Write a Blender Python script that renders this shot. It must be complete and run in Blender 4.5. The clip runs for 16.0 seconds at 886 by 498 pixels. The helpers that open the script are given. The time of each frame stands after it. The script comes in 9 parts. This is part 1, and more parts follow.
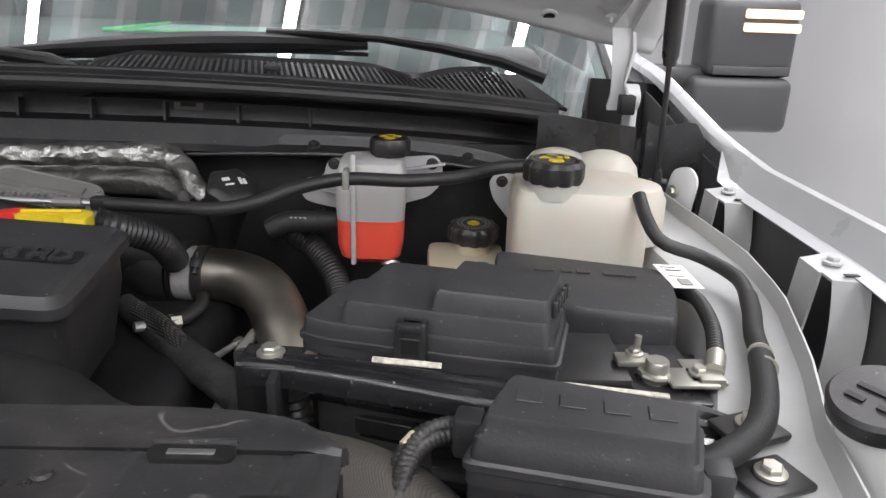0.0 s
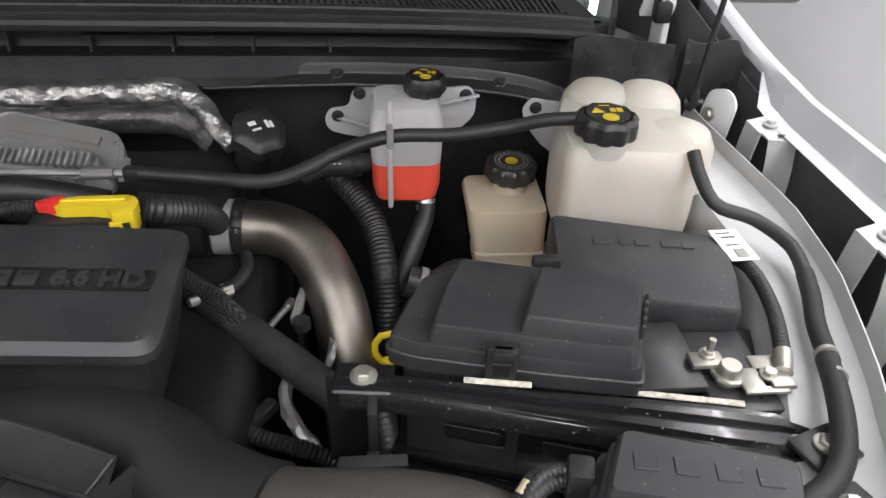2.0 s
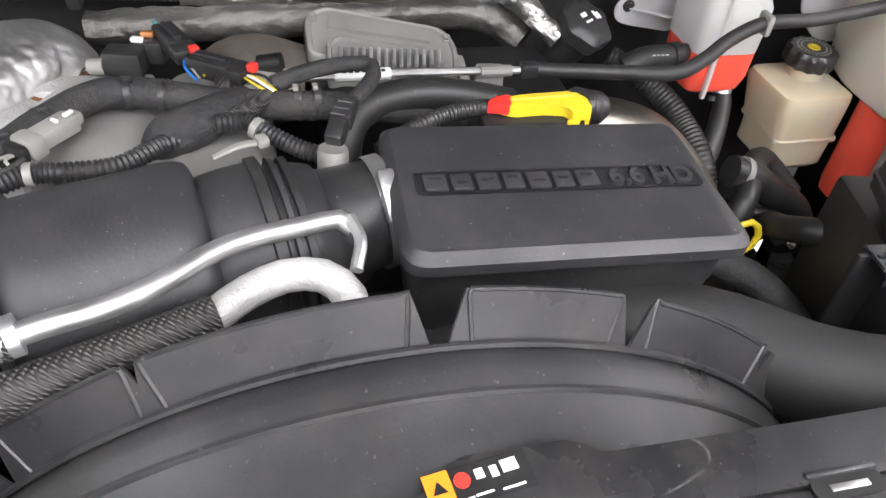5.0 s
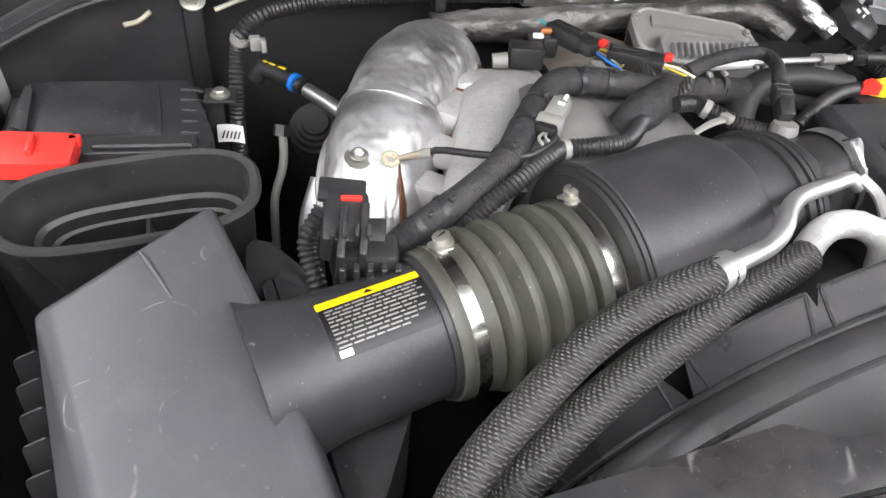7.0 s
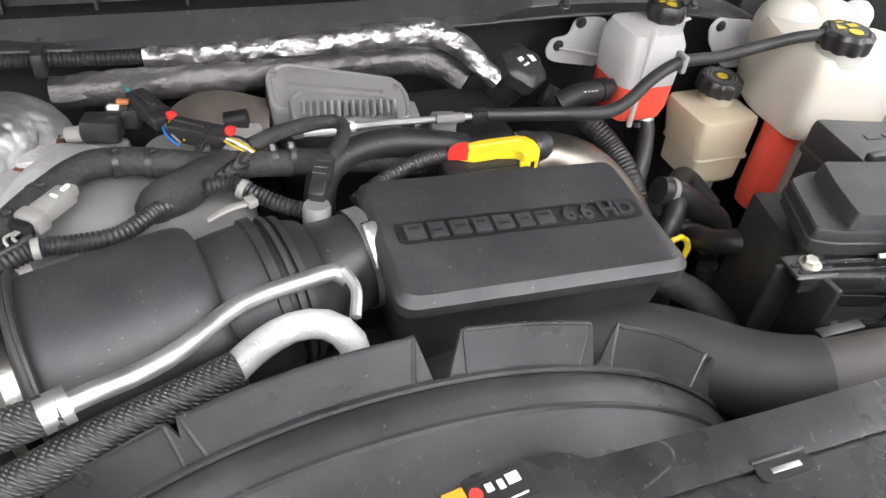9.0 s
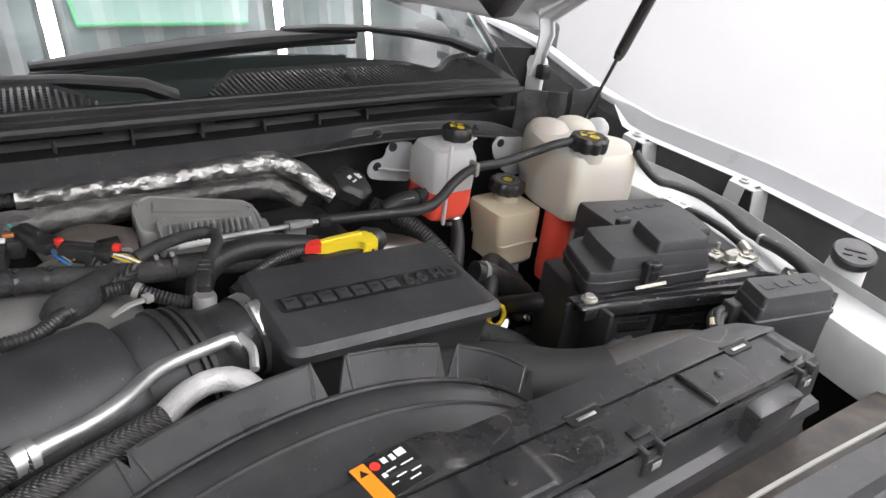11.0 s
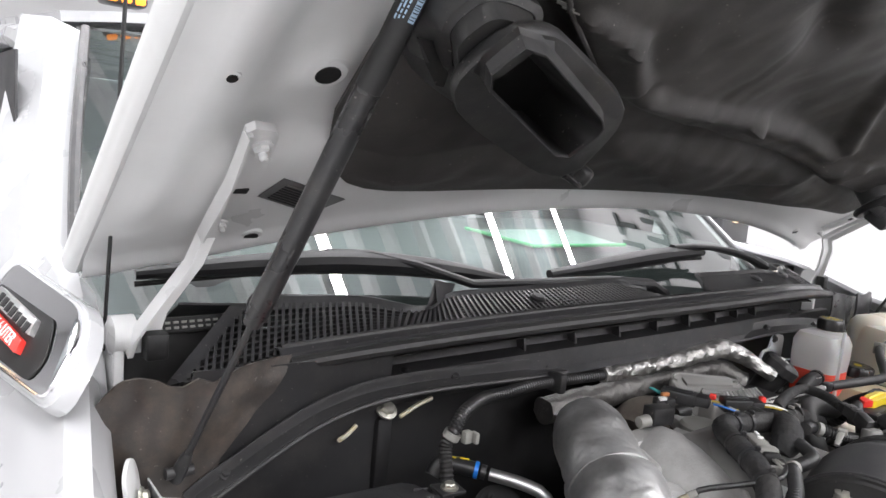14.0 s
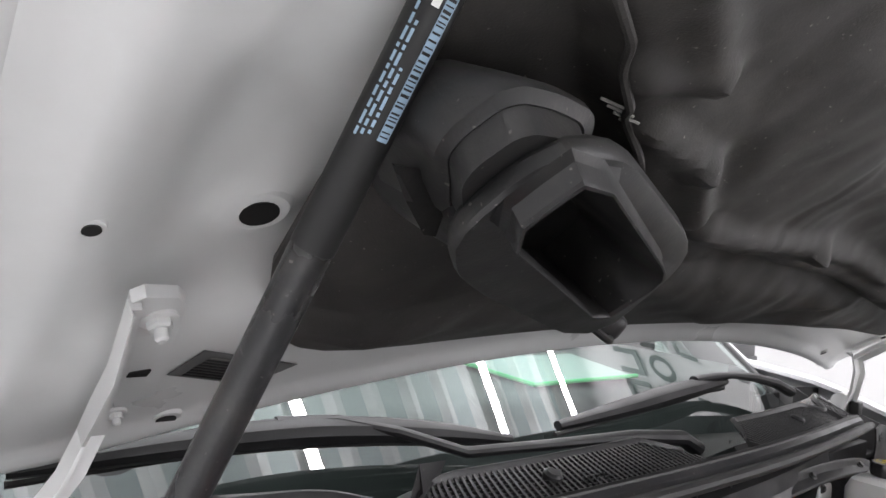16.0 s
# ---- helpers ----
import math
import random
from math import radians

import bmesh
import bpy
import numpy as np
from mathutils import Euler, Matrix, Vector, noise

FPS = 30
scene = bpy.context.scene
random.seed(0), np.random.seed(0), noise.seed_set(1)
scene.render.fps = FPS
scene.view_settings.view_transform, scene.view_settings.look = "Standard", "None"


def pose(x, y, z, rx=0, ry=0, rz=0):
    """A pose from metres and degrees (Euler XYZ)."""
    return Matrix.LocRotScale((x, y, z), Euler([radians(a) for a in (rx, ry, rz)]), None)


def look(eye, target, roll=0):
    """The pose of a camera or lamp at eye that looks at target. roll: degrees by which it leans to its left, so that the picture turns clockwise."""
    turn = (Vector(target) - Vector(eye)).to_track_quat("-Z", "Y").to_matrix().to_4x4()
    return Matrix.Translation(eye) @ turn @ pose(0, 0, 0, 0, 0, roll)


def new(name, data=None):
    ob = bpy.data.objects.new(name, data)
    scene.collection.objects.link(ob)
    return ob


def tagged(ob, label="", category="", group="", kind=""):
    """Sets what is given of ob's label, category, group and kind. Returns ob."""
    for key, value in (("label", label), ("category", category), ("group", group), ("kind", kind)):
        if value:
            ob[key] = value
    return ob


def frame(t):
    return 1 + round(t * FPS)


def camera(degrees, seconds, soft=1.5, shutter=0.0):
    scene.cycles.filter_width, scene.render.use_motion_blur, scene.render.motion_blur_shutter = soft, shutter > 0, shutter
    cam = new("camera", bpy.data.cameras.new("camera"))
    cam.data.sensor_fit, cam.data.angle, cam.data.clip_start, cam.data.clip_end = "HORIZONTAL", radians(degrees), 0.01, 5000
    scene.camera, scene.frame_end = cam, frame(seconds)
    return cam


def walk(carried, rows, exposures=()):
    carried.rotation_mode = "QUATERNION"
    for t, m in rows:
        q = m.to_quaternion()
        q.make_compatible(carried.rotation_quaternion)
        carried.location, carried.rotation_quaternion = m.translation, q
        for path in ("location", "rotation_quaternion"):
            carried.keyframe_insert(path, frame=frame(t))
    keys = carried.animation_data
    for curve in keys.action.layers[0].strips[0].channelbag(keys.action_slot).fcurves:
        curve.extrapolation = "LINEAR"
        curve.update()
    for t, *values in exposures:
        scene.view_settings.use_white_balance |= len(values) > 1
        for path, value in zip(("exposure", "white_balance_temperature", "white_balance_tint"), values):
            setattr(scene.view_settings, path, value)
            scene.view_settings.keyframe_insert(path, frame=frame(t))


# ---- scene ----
cam = camera(63.2, 16.0)
PATH = [
    (0, (0.539, 0.169, 1.671), (0.594, 2.049, 0.989), 1.9),
    (0.5, (0.534, 0.192, 1.705), (0.602, 1.988, 0.828), 1.8),
    (1, (0.544, 0.229, 1.755), (0.633, 1.967, 0.769), 1.8),
    (1.5, (0.487, 0.253, 1.792), (0.61, 1.932, 0.713), 1.9),
    (2, (0.437, 0.259, 1.819), (0.6, 1.89, 0.673), 2.1),
    (2.5, (0.389, 0.276, 1.813), (0.591, 1.842, 0.585), 2.5),
    (3, (0.329, 0.276, 1.813), (0.571, 1.803, 0.544), 3.0),
    (3.5, (0.264, 0.28, 1.787), (0.549, 1.766, 0.479), 3.5),
    (4, (0.148, 0.283, 1.786), (0.463, 1.743, 0.456), 3.7),
    (4.5, (0.021, 0.299, 1.786), (0.379, 1.744, 0.451), 4.4),
    (5, (-0.093, 0.334, 1.783), (0.313, 1.764, 0.445), 5.1),
    (5.2, (-0.157, 0.341, 1.785), (0.273, 1.765, 0.448), 5.6),
    (7.3, (-0.561, 0.356, 1.778), (-0.053, 1.777, 0.465), 5.8),
    (7.5, (-0.559, 0.357, 1.778), (-0.049, 1.776, 0.465), 5.8),
    (8, (-0.48, 0.353, 1.803), (0.044, 1.766, 0.488), 6.0),
    (8.5, (-0.316, 0.341, 1.831), (0.211, 1.741, 0.504), 5.8),
    (9, (-0.146, 0.313, 1.845), (0.451, 1.71, 0.543), 6.0),
    (9.5, (-0.055, 0.285, 1.856), (0.67, 1.7, 0.644), 6.5),
    (9.7, (-0.026, 0.274, 1.86), (0.761, 1.693, 0.691), 6.7),
    (11.8, (-0.506, 0.117, 1.889), (0.683, 1.479, 1.033), 6.7),
    (12, (-0.562, 0.133, 1.878), (0.643, 1.488, 1.034), 6.7),
    (12.5, (-0.702, 0.216, 1.874), (0.535, 1.552, 1.046), 6.6),
    (13, (-0.923, 0.394, 1.825), (0.301, 1.759, 1.027), 6.2),
    (13.5, (-1.029, 0.504, 1.813), (0.199, 1.971, 1.229), 5.4),
    (14, (-1.105, 0.49, 1.767), (0.157, 2.016, 1.487), 5.3),
    (14.5, (-1.122, 0.484, 1.76), (0.202, 1.97, 1.559), 5.2),
    (15, (-1.115, 0.478, 1.803), (0.309, 1.879, 1.694), 5.2),
    (15.5, (-1.092, 0.545, 1.807), (0.363, 1.917, 1.775), 4.9),
    (16, (-0.969, 0.679, 1.812), (0.338, 2.192, 1.799), 4.4),
]
walk(cam, [(t, look(e, g, r)) for t, e, g, r in PATH],
     [(0, -0.2), (0.6, -0.38), (1.2, -0.38), (2, -0.1), (3.5, 0.52), (4.5, 0.8), (7.5, 0.9), (8.5, 0.85), (9.5, 0.82), (12, -0.2), (12.5, 0.05), (13, 0.27), (13.5, 0.42), (14, 0.25), (14.5, 0.0), (16, 0.1)])

# ---- light: garage with rows of ceiling tubes, pale walls ----
world = bpy.data.worlds.new("garage_air")
scene.world = world
world.use_nodes = True
world.node_tree.nodes["Background"].inputs[0].default_value = (0.9, 0.95, 1.0, 1)
world.node_tree.nodes["Background"].inputs[1].default_value = 0.12
CEIL, TUBE_Z = 4.2, 3.74
TUBES = [(-3.0, -0.4), (-1.4, -0.4), (0.14, -0.4), (1.58, -0.4), (2.46, -0.4)]
TUBE_LEN, TUBE_W, TUBE_POWER = 8.6, 0.075, 124
for tx, ty in TUBES:
    lamp = bpy.data.lights.new("ceiling_tube_lamp", "AREA")
    lamp.shape, lamp.size, lamp.size_y, lamp.energy = "RECTANGLE", TUBE_W, TUBE_LEN, TUBE_POWER
    lamp.color = (0.985, 0.95, 0.985)
    new("ceiling_tube_lamp", lamp).matrix_world = pose(tx, ty, TUBE_Z)
    # Added upward lamp without a real source, only to brighten the ceiling.
    upfill = bpy.data.lights.new("ceiling_fill_lamp", "AREA")
    upfill.shape, upfill.size, upfill.size_y, upfill.energy = "RECTANGLE", TUBE_W, TUBE_LEN, TUBE_POWER * 0.24
    upfill.color = (0.985, 0.95, 0.98)
    new("ceiling_fill_lamp", upfill).matrix_world = pose(tx, ty, TUBE_Z + 0.125, 180)


# ---- mesh helpers ----
def part(name, bm, material, parent, label="", smooth=35):
    """One mesh object; bm is in world metres, and goes under parent."""
    root = parent
    while root is not None and root.parent:
        root = root.parent
    if root is not None:
        bmesh.ops.translate(bm, verts=bm.verts, vec=-root.location)
    bmesh.ops.recalc_face_normals(bm, faces=bm.faces)
    me = bpy.data.meshes.new(name)
    bm.to_mesh(me)
    bm.free()
    me.materials.append(material)
    if smooth:
        me.shade_smooth()
        me.set_sharp_from_angle(angle=radians(smooth))
    ob = new(name, me)
    if parent is not None:
        ob.parent = parent
    if label:
        ob["label"] = label
    return ob


def thing(name, label, category, at, group="", kind=""):
    ob = new(name)
    ob.empty_display_size = 0.05
    ob.location = at
    return tagged(ob, label, category, group, kind)


def solid(name, bm, material, label, category, group="", kind="", smooth=35):
    return tagged(part(name, bm, material, None, "", smooth), label, category, group, kind)


def join(*bms):
    out = bmesh.new()
    for b in bms:
        me = bpy.data.meshes.new("tmp")
        b.to_mesh(me)
        b.free()
        out.from_mesh(me)
        bpy.data.meshes.remove(me)
    return out


def moved(bm, m):
    bmesh.ops.transform(bm, matrix=m, verts=bm.verts)
    return bm


def box(c, s, r=0.003, seg=2, rot=(0, 0, 0), taper=1.0):
    """A box of size s round c with rounded edges; taper shrinks its top."""
    bm = bmesh.new()
    bmesh.ops.create_cube(bm, size=1)
    for v in bm.verts:
        k = taper if v.co.z > 0 else 1
        v.co = Vector((v.co.x * s[0] * k, v.co.y * s[1] * k, v.co.z * s[2]))
    if r > 0:
        bmesh.ops.bevel(bm, geom=bm.edges, offset=min(r, min(s) * 0.45), segments=seg, affect="EDGES", profile=0.5)
    return moved(bm, pose(*c, *rot))


def rounded(pts, r, n=4):
    """A polygon in the plane with its corners rounded."""
    out = []
    k = len(pts)
    for i in range(k):
        p, a, b = Vector(pts[i]), Vector(pts[i - 1]), Vector(pts[(i + 1) % k])
        rr = r[i] if isinstance(r, (list, tuple)) else r
        da, db = a - p, b - p
        q = min(rr, da.length * 0.45, db.length * 0.45)
        s, e = p + da.normalized() * q, p + db.normalized() * q
        for j in range(n + 1):
            f = j / n
            out.append((s.lerp(p, f)).lerp(p.lerp(e, f), f))
    return out


def prism(pts, z0, z1, r=0.0, seg=2, m=None, inset=0.0):
    """A plane outline raised from z0 to z1, its top edge rounded by r; inset draws the top in."""
    bm = bmesh.new()
    c = sum((Vector(p) for p in pts), Vector((0, 0))) / len(pts)
    lo = [bm.verts.new((p[0], p[1], z0)) for p in pts]
    hi = []
    for p in pts:
        d = Vector(p) - c
        q = Vector(p) - (d.normalized() * inset if inset else Vector((0, 0)))
        hi.append(bm.verts.new((q.x, q.y, z1)))
    n = len(pts)
    for i in range(n):
        bm.faces.new((lo[i], lo[(i + 1) % n], hi[(i + 1) % n], hi[i]))
    top = bm.faces.new(hi)
    bm.faces.new(lo[::-1])
    if r > 0:
        bmesh.ops.bevel(bm, geom=list(top.edges), offset=r, segments=seg, affect="EDGES", profile=0.5)
    return moved(bm, m) if m else bm


def glide(pts, n):
    """n points on a smooth line through pts (each may carry more than three numbers)."""
    P = [np.array(p, float) for p in pts]
    P = [2 * P[0] - P[1]] + P + [2 * P[-1] - P[-2]]
    seg = [np.linalg.norm((P[i + 1] - P[i])[:3]) for i in range(1, len(P) - 2)]
    total = sum(seg)
    out = []
    for k in range(n):
        d = total * k / (n - 1)
        i = 0
        while i < len(seg) - 1 and d > seg[i]:
            d -= seg[i]
            i += 1
        t = min(1.0, d / max(seg[i], 1e-9))
        a, b, c, e = P[i], P[i + 1], P[i + 2], P[i + 3]
        out.append(0.5 * (2 * b + (c - a) * t + (2 * a - 5 * b + 4 * c - e) * t * t + (3 * b - a - 3 * c + e) * t ** 3))
    return out


def tube(pts, r, n=12, steps=None, corr=None, ends=True, squash=1.0, smoothline=True, crinkle=0.0):
    """A round hose or pipe through pts; r one radius or one a point; corr=(pitch, depth) makes ribs."""
    rs = r if isinstance(r, (list, tuple)) else [r] * len(pts)
    rows = [(*p, q) for p, q in zip(pts, rs)]
    length = sum((Vector(pts[i + 1]) - Vector(pts[i])).length for i in range(len(pts) - 1))
    if steps is None:
        steps = max(8, int(length / (corr[0] / 4 if corr else 0.012)))
    rows = glide(rows, steps + 1) if smoothline else [np.array(q) for q in rows]
    bm = bmesh.new()
    side = None
    rings = []
    for k, row in enumerate(rows):
        p = Vector(row[:3])
        a, b = Vector(rows[max(k - 1, 0)][:3]), Vector(rows[min(k + 1, len(rows) - 1)][:3])
        d = (b - a).normalized()
        if side is None:
            side = d.cross(Vector((0, 0, 1)))
            if side.length < 0.1:
                side = d.cross(Vector((1, 0, 0)))
        side = (side - d * side.dot(d)).normalized()
        up = side.cross(d)
        rad = row[3]
        if corr:
            rad += corr[1] * math.cos(2 * math.pi * k / 4)
        ring = []
        for j in range(n):
            w = 2 * math.pi * j / n
            q = rad
            if crinkle:
                q *= 1 + crinkle * noise.noise(Vector((p.x * 60 + math.cos(w) * 2, p.y * 60 + math.sin(w) * 2, p.z * 60)))
            ring.append(bm.verts.new(p + side * (q * math.cos(w)) + up * (q * squash * math.sin(w))))
        rings.append(ring)
    for a, b in zip(rings, rings[1:]):
        for j in range(n):
            bm.faces.new((a[j], a[(j + 1) % n], b[(j + 1) % n], b[j]))
    if ends:
        bm.faces.new(rings[0][::-1])
        bm.faces.new(rings[-1])
    return bm


def lathe(profile, at, axis=(0, 0, 1), n=24, lobes=0, lobe=0.0, lobe_from=0.0):
    """A turned body: profile of (radius, height) along axis from at; lobes press grips into a cap."""
    bm = bmesh.new()
    q = Vector(axis).to_track_quat("Z", "Y").to_matrix().to_4x4()
    m = Matrix.Translation(at) @ q
    rings = []
    for r, z in profile:
        ring = []
        for j in range(n):
            w = 2 * math.pi * j / n
            k = r
            if lobes and r > lobe_from:
                k += lobe * math.cos(lobes * w)
            ring.append(bm.verts.new(m @ Vector((k * math.cos(w), k * math.sin(w), z))))
        rings.append(ring)
    for a, b in zip(rings, rings[1:]):
        for j in range(n):
            bm.faces.new((a[j], a[(j + 1) % n], b[(j + 1) % n], b[j]))
    bm.faces.new(rings[0][::-1])
    bm.faces.new(rings[-1])
    return bm


def loft(rings, caps=True, closed=True):
    bm = bmesh.new()
    vs = [[bm.verts.new(p) for p in ring] for ring in rings]
    n = len(vs[0])
    for a, b in zip(vs, vs[1:]):
        for j in range(n if closed else n - 1):
            bm.faces.new((a[j], a[(j + 1) % n], b[(j + 1) % n], b[j]))
    if caps and closed:
        bm.faces.new(vs[0][::-1])
        bm.faces.new(vs[-1])
    return bm


def sheet(f, us, vs, thick=0.002, sub=None):
    """A panel: f(u, v) gives its points; thick its gauge."""
    bm = bmesh.new()
    g = [[bm.verts.new(f(u, v)) for v in vs] for u in us]
    for i in range(len(us) - 1):
        for j in range(len(vs) - 1):
            bm.faces.new((g[i][j], g[i + 1][j], g[i + 1][j + 1], g[i][j + 1]))
    if thick:
        bmesh.ops.recalc_face_normals(bm, faces=bm.faces)
        bmesh.ops.solidify(bm, geom=list(bm.faces), thickness=thick)
    return bm


def span(a, b, n):
    return [a + (b - a) * i / (n - 1) for i in range(n)]


def words(text, size, depth, m, bold=0.0):
    """Raised lettering in the built-in font."""
    cu = bpy.data.curves.new("lettering", "FONT")
    cu.body, cu.size, cu.extrude, cu.align_x, cu.align_y = text, size, depth, "CENTER", "CENTER"
    cu.offset = bold
    ob = new("lettering", cu)
    me = bpy.data.meshes.new_from_object(ob.evaluated_get(bpy.context.evaluated_depsgraph_get()))
    bm = bmesh.new()
    bm.from_mesh(me)
    bpy.data.objects.remove(ob)
    bpy.data.meshes.remove(me)
    return moved(bm, m)


def facing(at, normal, up=(0, 0, 1)):
    """A matrix whose local z is normal and whose local y leans to up."""
    z = Vector(normal).normalized()
    x = Vector(up).cross(z).normalized()
    y = z.cross(x)
    m = Matrix((x, y, z)).transposed().to_4x4()
    m.translation = at
    return m


def bolt(at, axis, r, material, parent, washer=True, name="bolt"):
    b = lathe([(r, 0), (r, r * 0.75), (r * 0.85, r * 0.95)], at, axis, 6)
    if washer:
        b = join(b, lathe([(r * 1.45, -0.001), (r * 1.45, r * 0.2), (r * 1.2, r * 0.3)], at, axis, 18))
    return part(name, b, material, parent, "", 30)


# ---- materials ----
def surface(name, base, rough=0.5, metal=0.0, vary=0.12, scale=9.0, fine=400.0, bump=0.12, deep=0.0, deep_scale=20.0,
            dust=0.0, dust_colour=(0.42, 0.38, 0.32), coat=0.0, sss=0.0, streak=None, aniso=0.0, translucent=0.0, speck=0.0, scratch=0.0):
    m = bpy.data.materials.new(name)
    m.use_nodes = True
    nt = m.node_tree
    nd, ln = nt.nodes, nt.links
    b = nd["Principled BSDF"]
    geo = nd.new("ShaderNodeNewGeometry")
    big = nd.new("ShaderNodeTexNoise")
    big.inputs["Scale"].default_value, big.inputs["Detail"].default_value = scale, 5
    small = nd.new("ShaderNodeTexNoise")
    small.inputs["Scale"].default_value, small.inputs["Detail"].default_value = fine, 3
    pos = geo.outputs["Position"]
    if streak:
        mp = nd.new("ShaderNodeMapping")
        mp.inputs["Scale"].default_value = streak
        ln.new(pos, mp.inputs["Vector"])
        pos = mp.outputs["Vector"]
    ln.new(pos, big.inputs["Vector"])
    ln.new(pos, small.inputs["Vector"])
    ramp = nd.new("ShaderNodeMapRange")
    ramp.inputs["From Min"].default_value, ramp.inputs["From Max"].default_value = 0.3, 0.7
    ramp.inputs["To Min"].default_value, ramp.inputs["To Max"].default_value = 1 - vary, 1 + vary
    ln.new(big.outputs["Fac"], ramp.inputs["Value"])
    tone = nd.new("ShaderNodeMix")
    tone.data_type, tone.blend_type = "RGBA", "MULTIPLY"
    tone.inputs["Factor"].default_value = 1
    tone.inputs["A"].default_value = (*base, 1)
    ln.new(ramp.outputs["Result"], tone.inputs["B"])
    col = tone.outputs["Result"]
    if dust:
        dn = nd.new("ShaderNodeTexNoise")
        dn.inputs["Scale"].default_value, dn.inputs["Detail"].default_value, dn.inputs["Roughness"].default_value = 26, 8, 0.7
        ln.new(geo.outputs["Position"], dn.inputs["Vector"])
        dr = nd.new("ShaderNodeMapRange")
        dr.inputs["From Min"].default_value, dr.inputs["From Max"].default_value = 0.45, 0.8
        dr.inputs["To Max"].default_value = dust
        ln.new(dn.outputs["Fac"], dr.inputs["Value"])
        mx = nd.new("ShaderNodeMix")
        mx.data_type = "RGBA"
        mx.inputs["B"].default_value = (*dust_colour, 1)
        ln.new(dr.outputs["Result"], mx.inputs["Factor"])
        ln.new(col, mx.inputs["A"])
        col = mx.outputs["Result"]
    if speck:
        # scattered lint and dust grains
        sn_ = nd.new("ShaderNodeTexNoise")
        sn_.inputs["Scale"].default_value, sn_.inputs["Detail"].default_value = 240, 1.5
        ln.new(geo.outputs["Position"], sn_.inputs["Vector"])
        sr = nd.new("ShaderNodeMapRange")
        sr.inputs["From Min"].default_value, sr.inputs["From Max"].default_value = 0.715, 0.775
        sr.inputs["To Max"].default_value = speck
        ln.new(sn_.outputs["Fac"], sr.inputs["Value"])
        sx_ = nd.new("ShaderNodeMix")
        sx_.data_type = "RGBA"
        sx_.inputs["B"].default_value = (0.34, 0.32, 0.29, 1)
        ln.new(sr.outputs["Result"], sx_.inputs["Factor"])
        ln.new(col, sx_.inputs["A"])
        col = sx_.outputs["Result"]
    if scratch:
        # sparse pale hairline scratches
        wv = nd.new("ShaderNodeTexNoise")
        wv.inputs["Scale"].default_value, wv.inputs["Detail"].default_value = 14, 1.0
        ln.new(geo.outputs["Position"], wv.inputs["Vector"])
        off = nd.new("ShaderNodeMath")
        off.operation = "SUBTRACT"
        off.inputs[1].default_value = 0.5
        ln.new(wv.outputs["Fac"], off.inputs[0])
        mag = nd.new("ShaderNodeMath")
        mag.operation = "ABSOLUTE"
        ln.new(off.outputs[0], mag.inputs[0])
        thin = nd.new("ShaderNodeMapRange")
        thin.inputs["From Min"].default_value, thin.inputs["From Max"].default_value = 0.0, 0.009
        thin.inputs["To Min"].default_value, thin.inputs["To Max"].default_value = scratch, 0.0
        ln.new(mag.outputs[0], thin.inputs["Value"])
        gap = nd.new("ShaderNodeTexNoise")
        gap.inputs["Scale"].default_value, gap.inputs["Detail"].default_value = 31, 4
        ln.new(geo.outputs["Position"], gap.inputs["Vector"])
        keep = nd.new("ShaderNodeMapRange")
        keep.inputs["From Min"].default_value, keep.inputs["From Max"].default_value = 0.54, 0.66
        ln.new(gap.outputs["Fac"], keep.inputs["Value"])
        both = nd.new("ShaderNodeMath")
        both.operation = "MULTIPLY"
        ln.new(thin.outputs["Result"], both.inputs[0])
        ln.new(keep.outputs["Result"], both.inputs[1])
        sm = nd.new("ShaderNodeMix")
        sm.data_type = "RGBA"
        sm.inputs["B"].default_value = (0.30, 0.29, 0.28, 1)
        ln.new(both.outputs[0], sm.inputs["Factor"])
        ln.new(col, sm.inputs["A"])
        col = sm.outputs["Result"]
    ln.new(col, b.inputs["Base Color"])
    rr = nd.new("ShaderNodeMapRange")
    rr.inputs["From Min"].default_value, rr.inputs["From Max"].default_value = 0.3, 0.7
    rr.inputs["To Min"].default_value, rr.inputs["To Max"].default_value = max(0.02, rough - 0.08), min(1, rough + 0.1)
    ln.new(big.outputs["Fac"], rr.inputs["Value"])
    ln.new(rr.outputs["Result"], b.inputs["Roughness"])
    b.inputs["Metallic"].default_value = metal
    b.inputs["Coat Weight"].default_value = coat
    b.inputs["Coat Roughness"].default_value = 0.06
    if sss:
        b.inputs["Subsurface Weight"].default_value = sss
        b.inputs["Subsurface Radius"].default_value = (1.0, 0.7, 0.45)
        b.inputs["Subsurface Scale"].default_value = 0.03
    b.inputs["Anisotropic"].default_value = aniso
    bp = nd.new("ShaderNodeBump")
    bp.inputs["Strength"].default_value, bp.inputs["Distance"].default_value = bump, 0.0006
    ln.new(small.outputs["Fac"], bp.inputs["Height"])
    if deep:
        dt = nd.new("ShaderNodeTexNoise")
        dt.inputs["Scale"].default_value, dt.inputs["Detail"].default_value = deep_scale, 4
        ln.new(geo.outputs["Position"], dt.inputs["Vector"])
        b2 = nd.new("ShaderNodeBump")
        b2.inputs["Strength"].default_value, b2.inputs["Distance"].default_value = deep, 0.006
        ln.new(dt.outputs["Fac"], b2.inputs["Height"])
        ln.new(b2.outputs["Normal"], bp.inputs["Normal"])
    ln.new(bp.outputs["Normal"], b.inputs["Normal"])
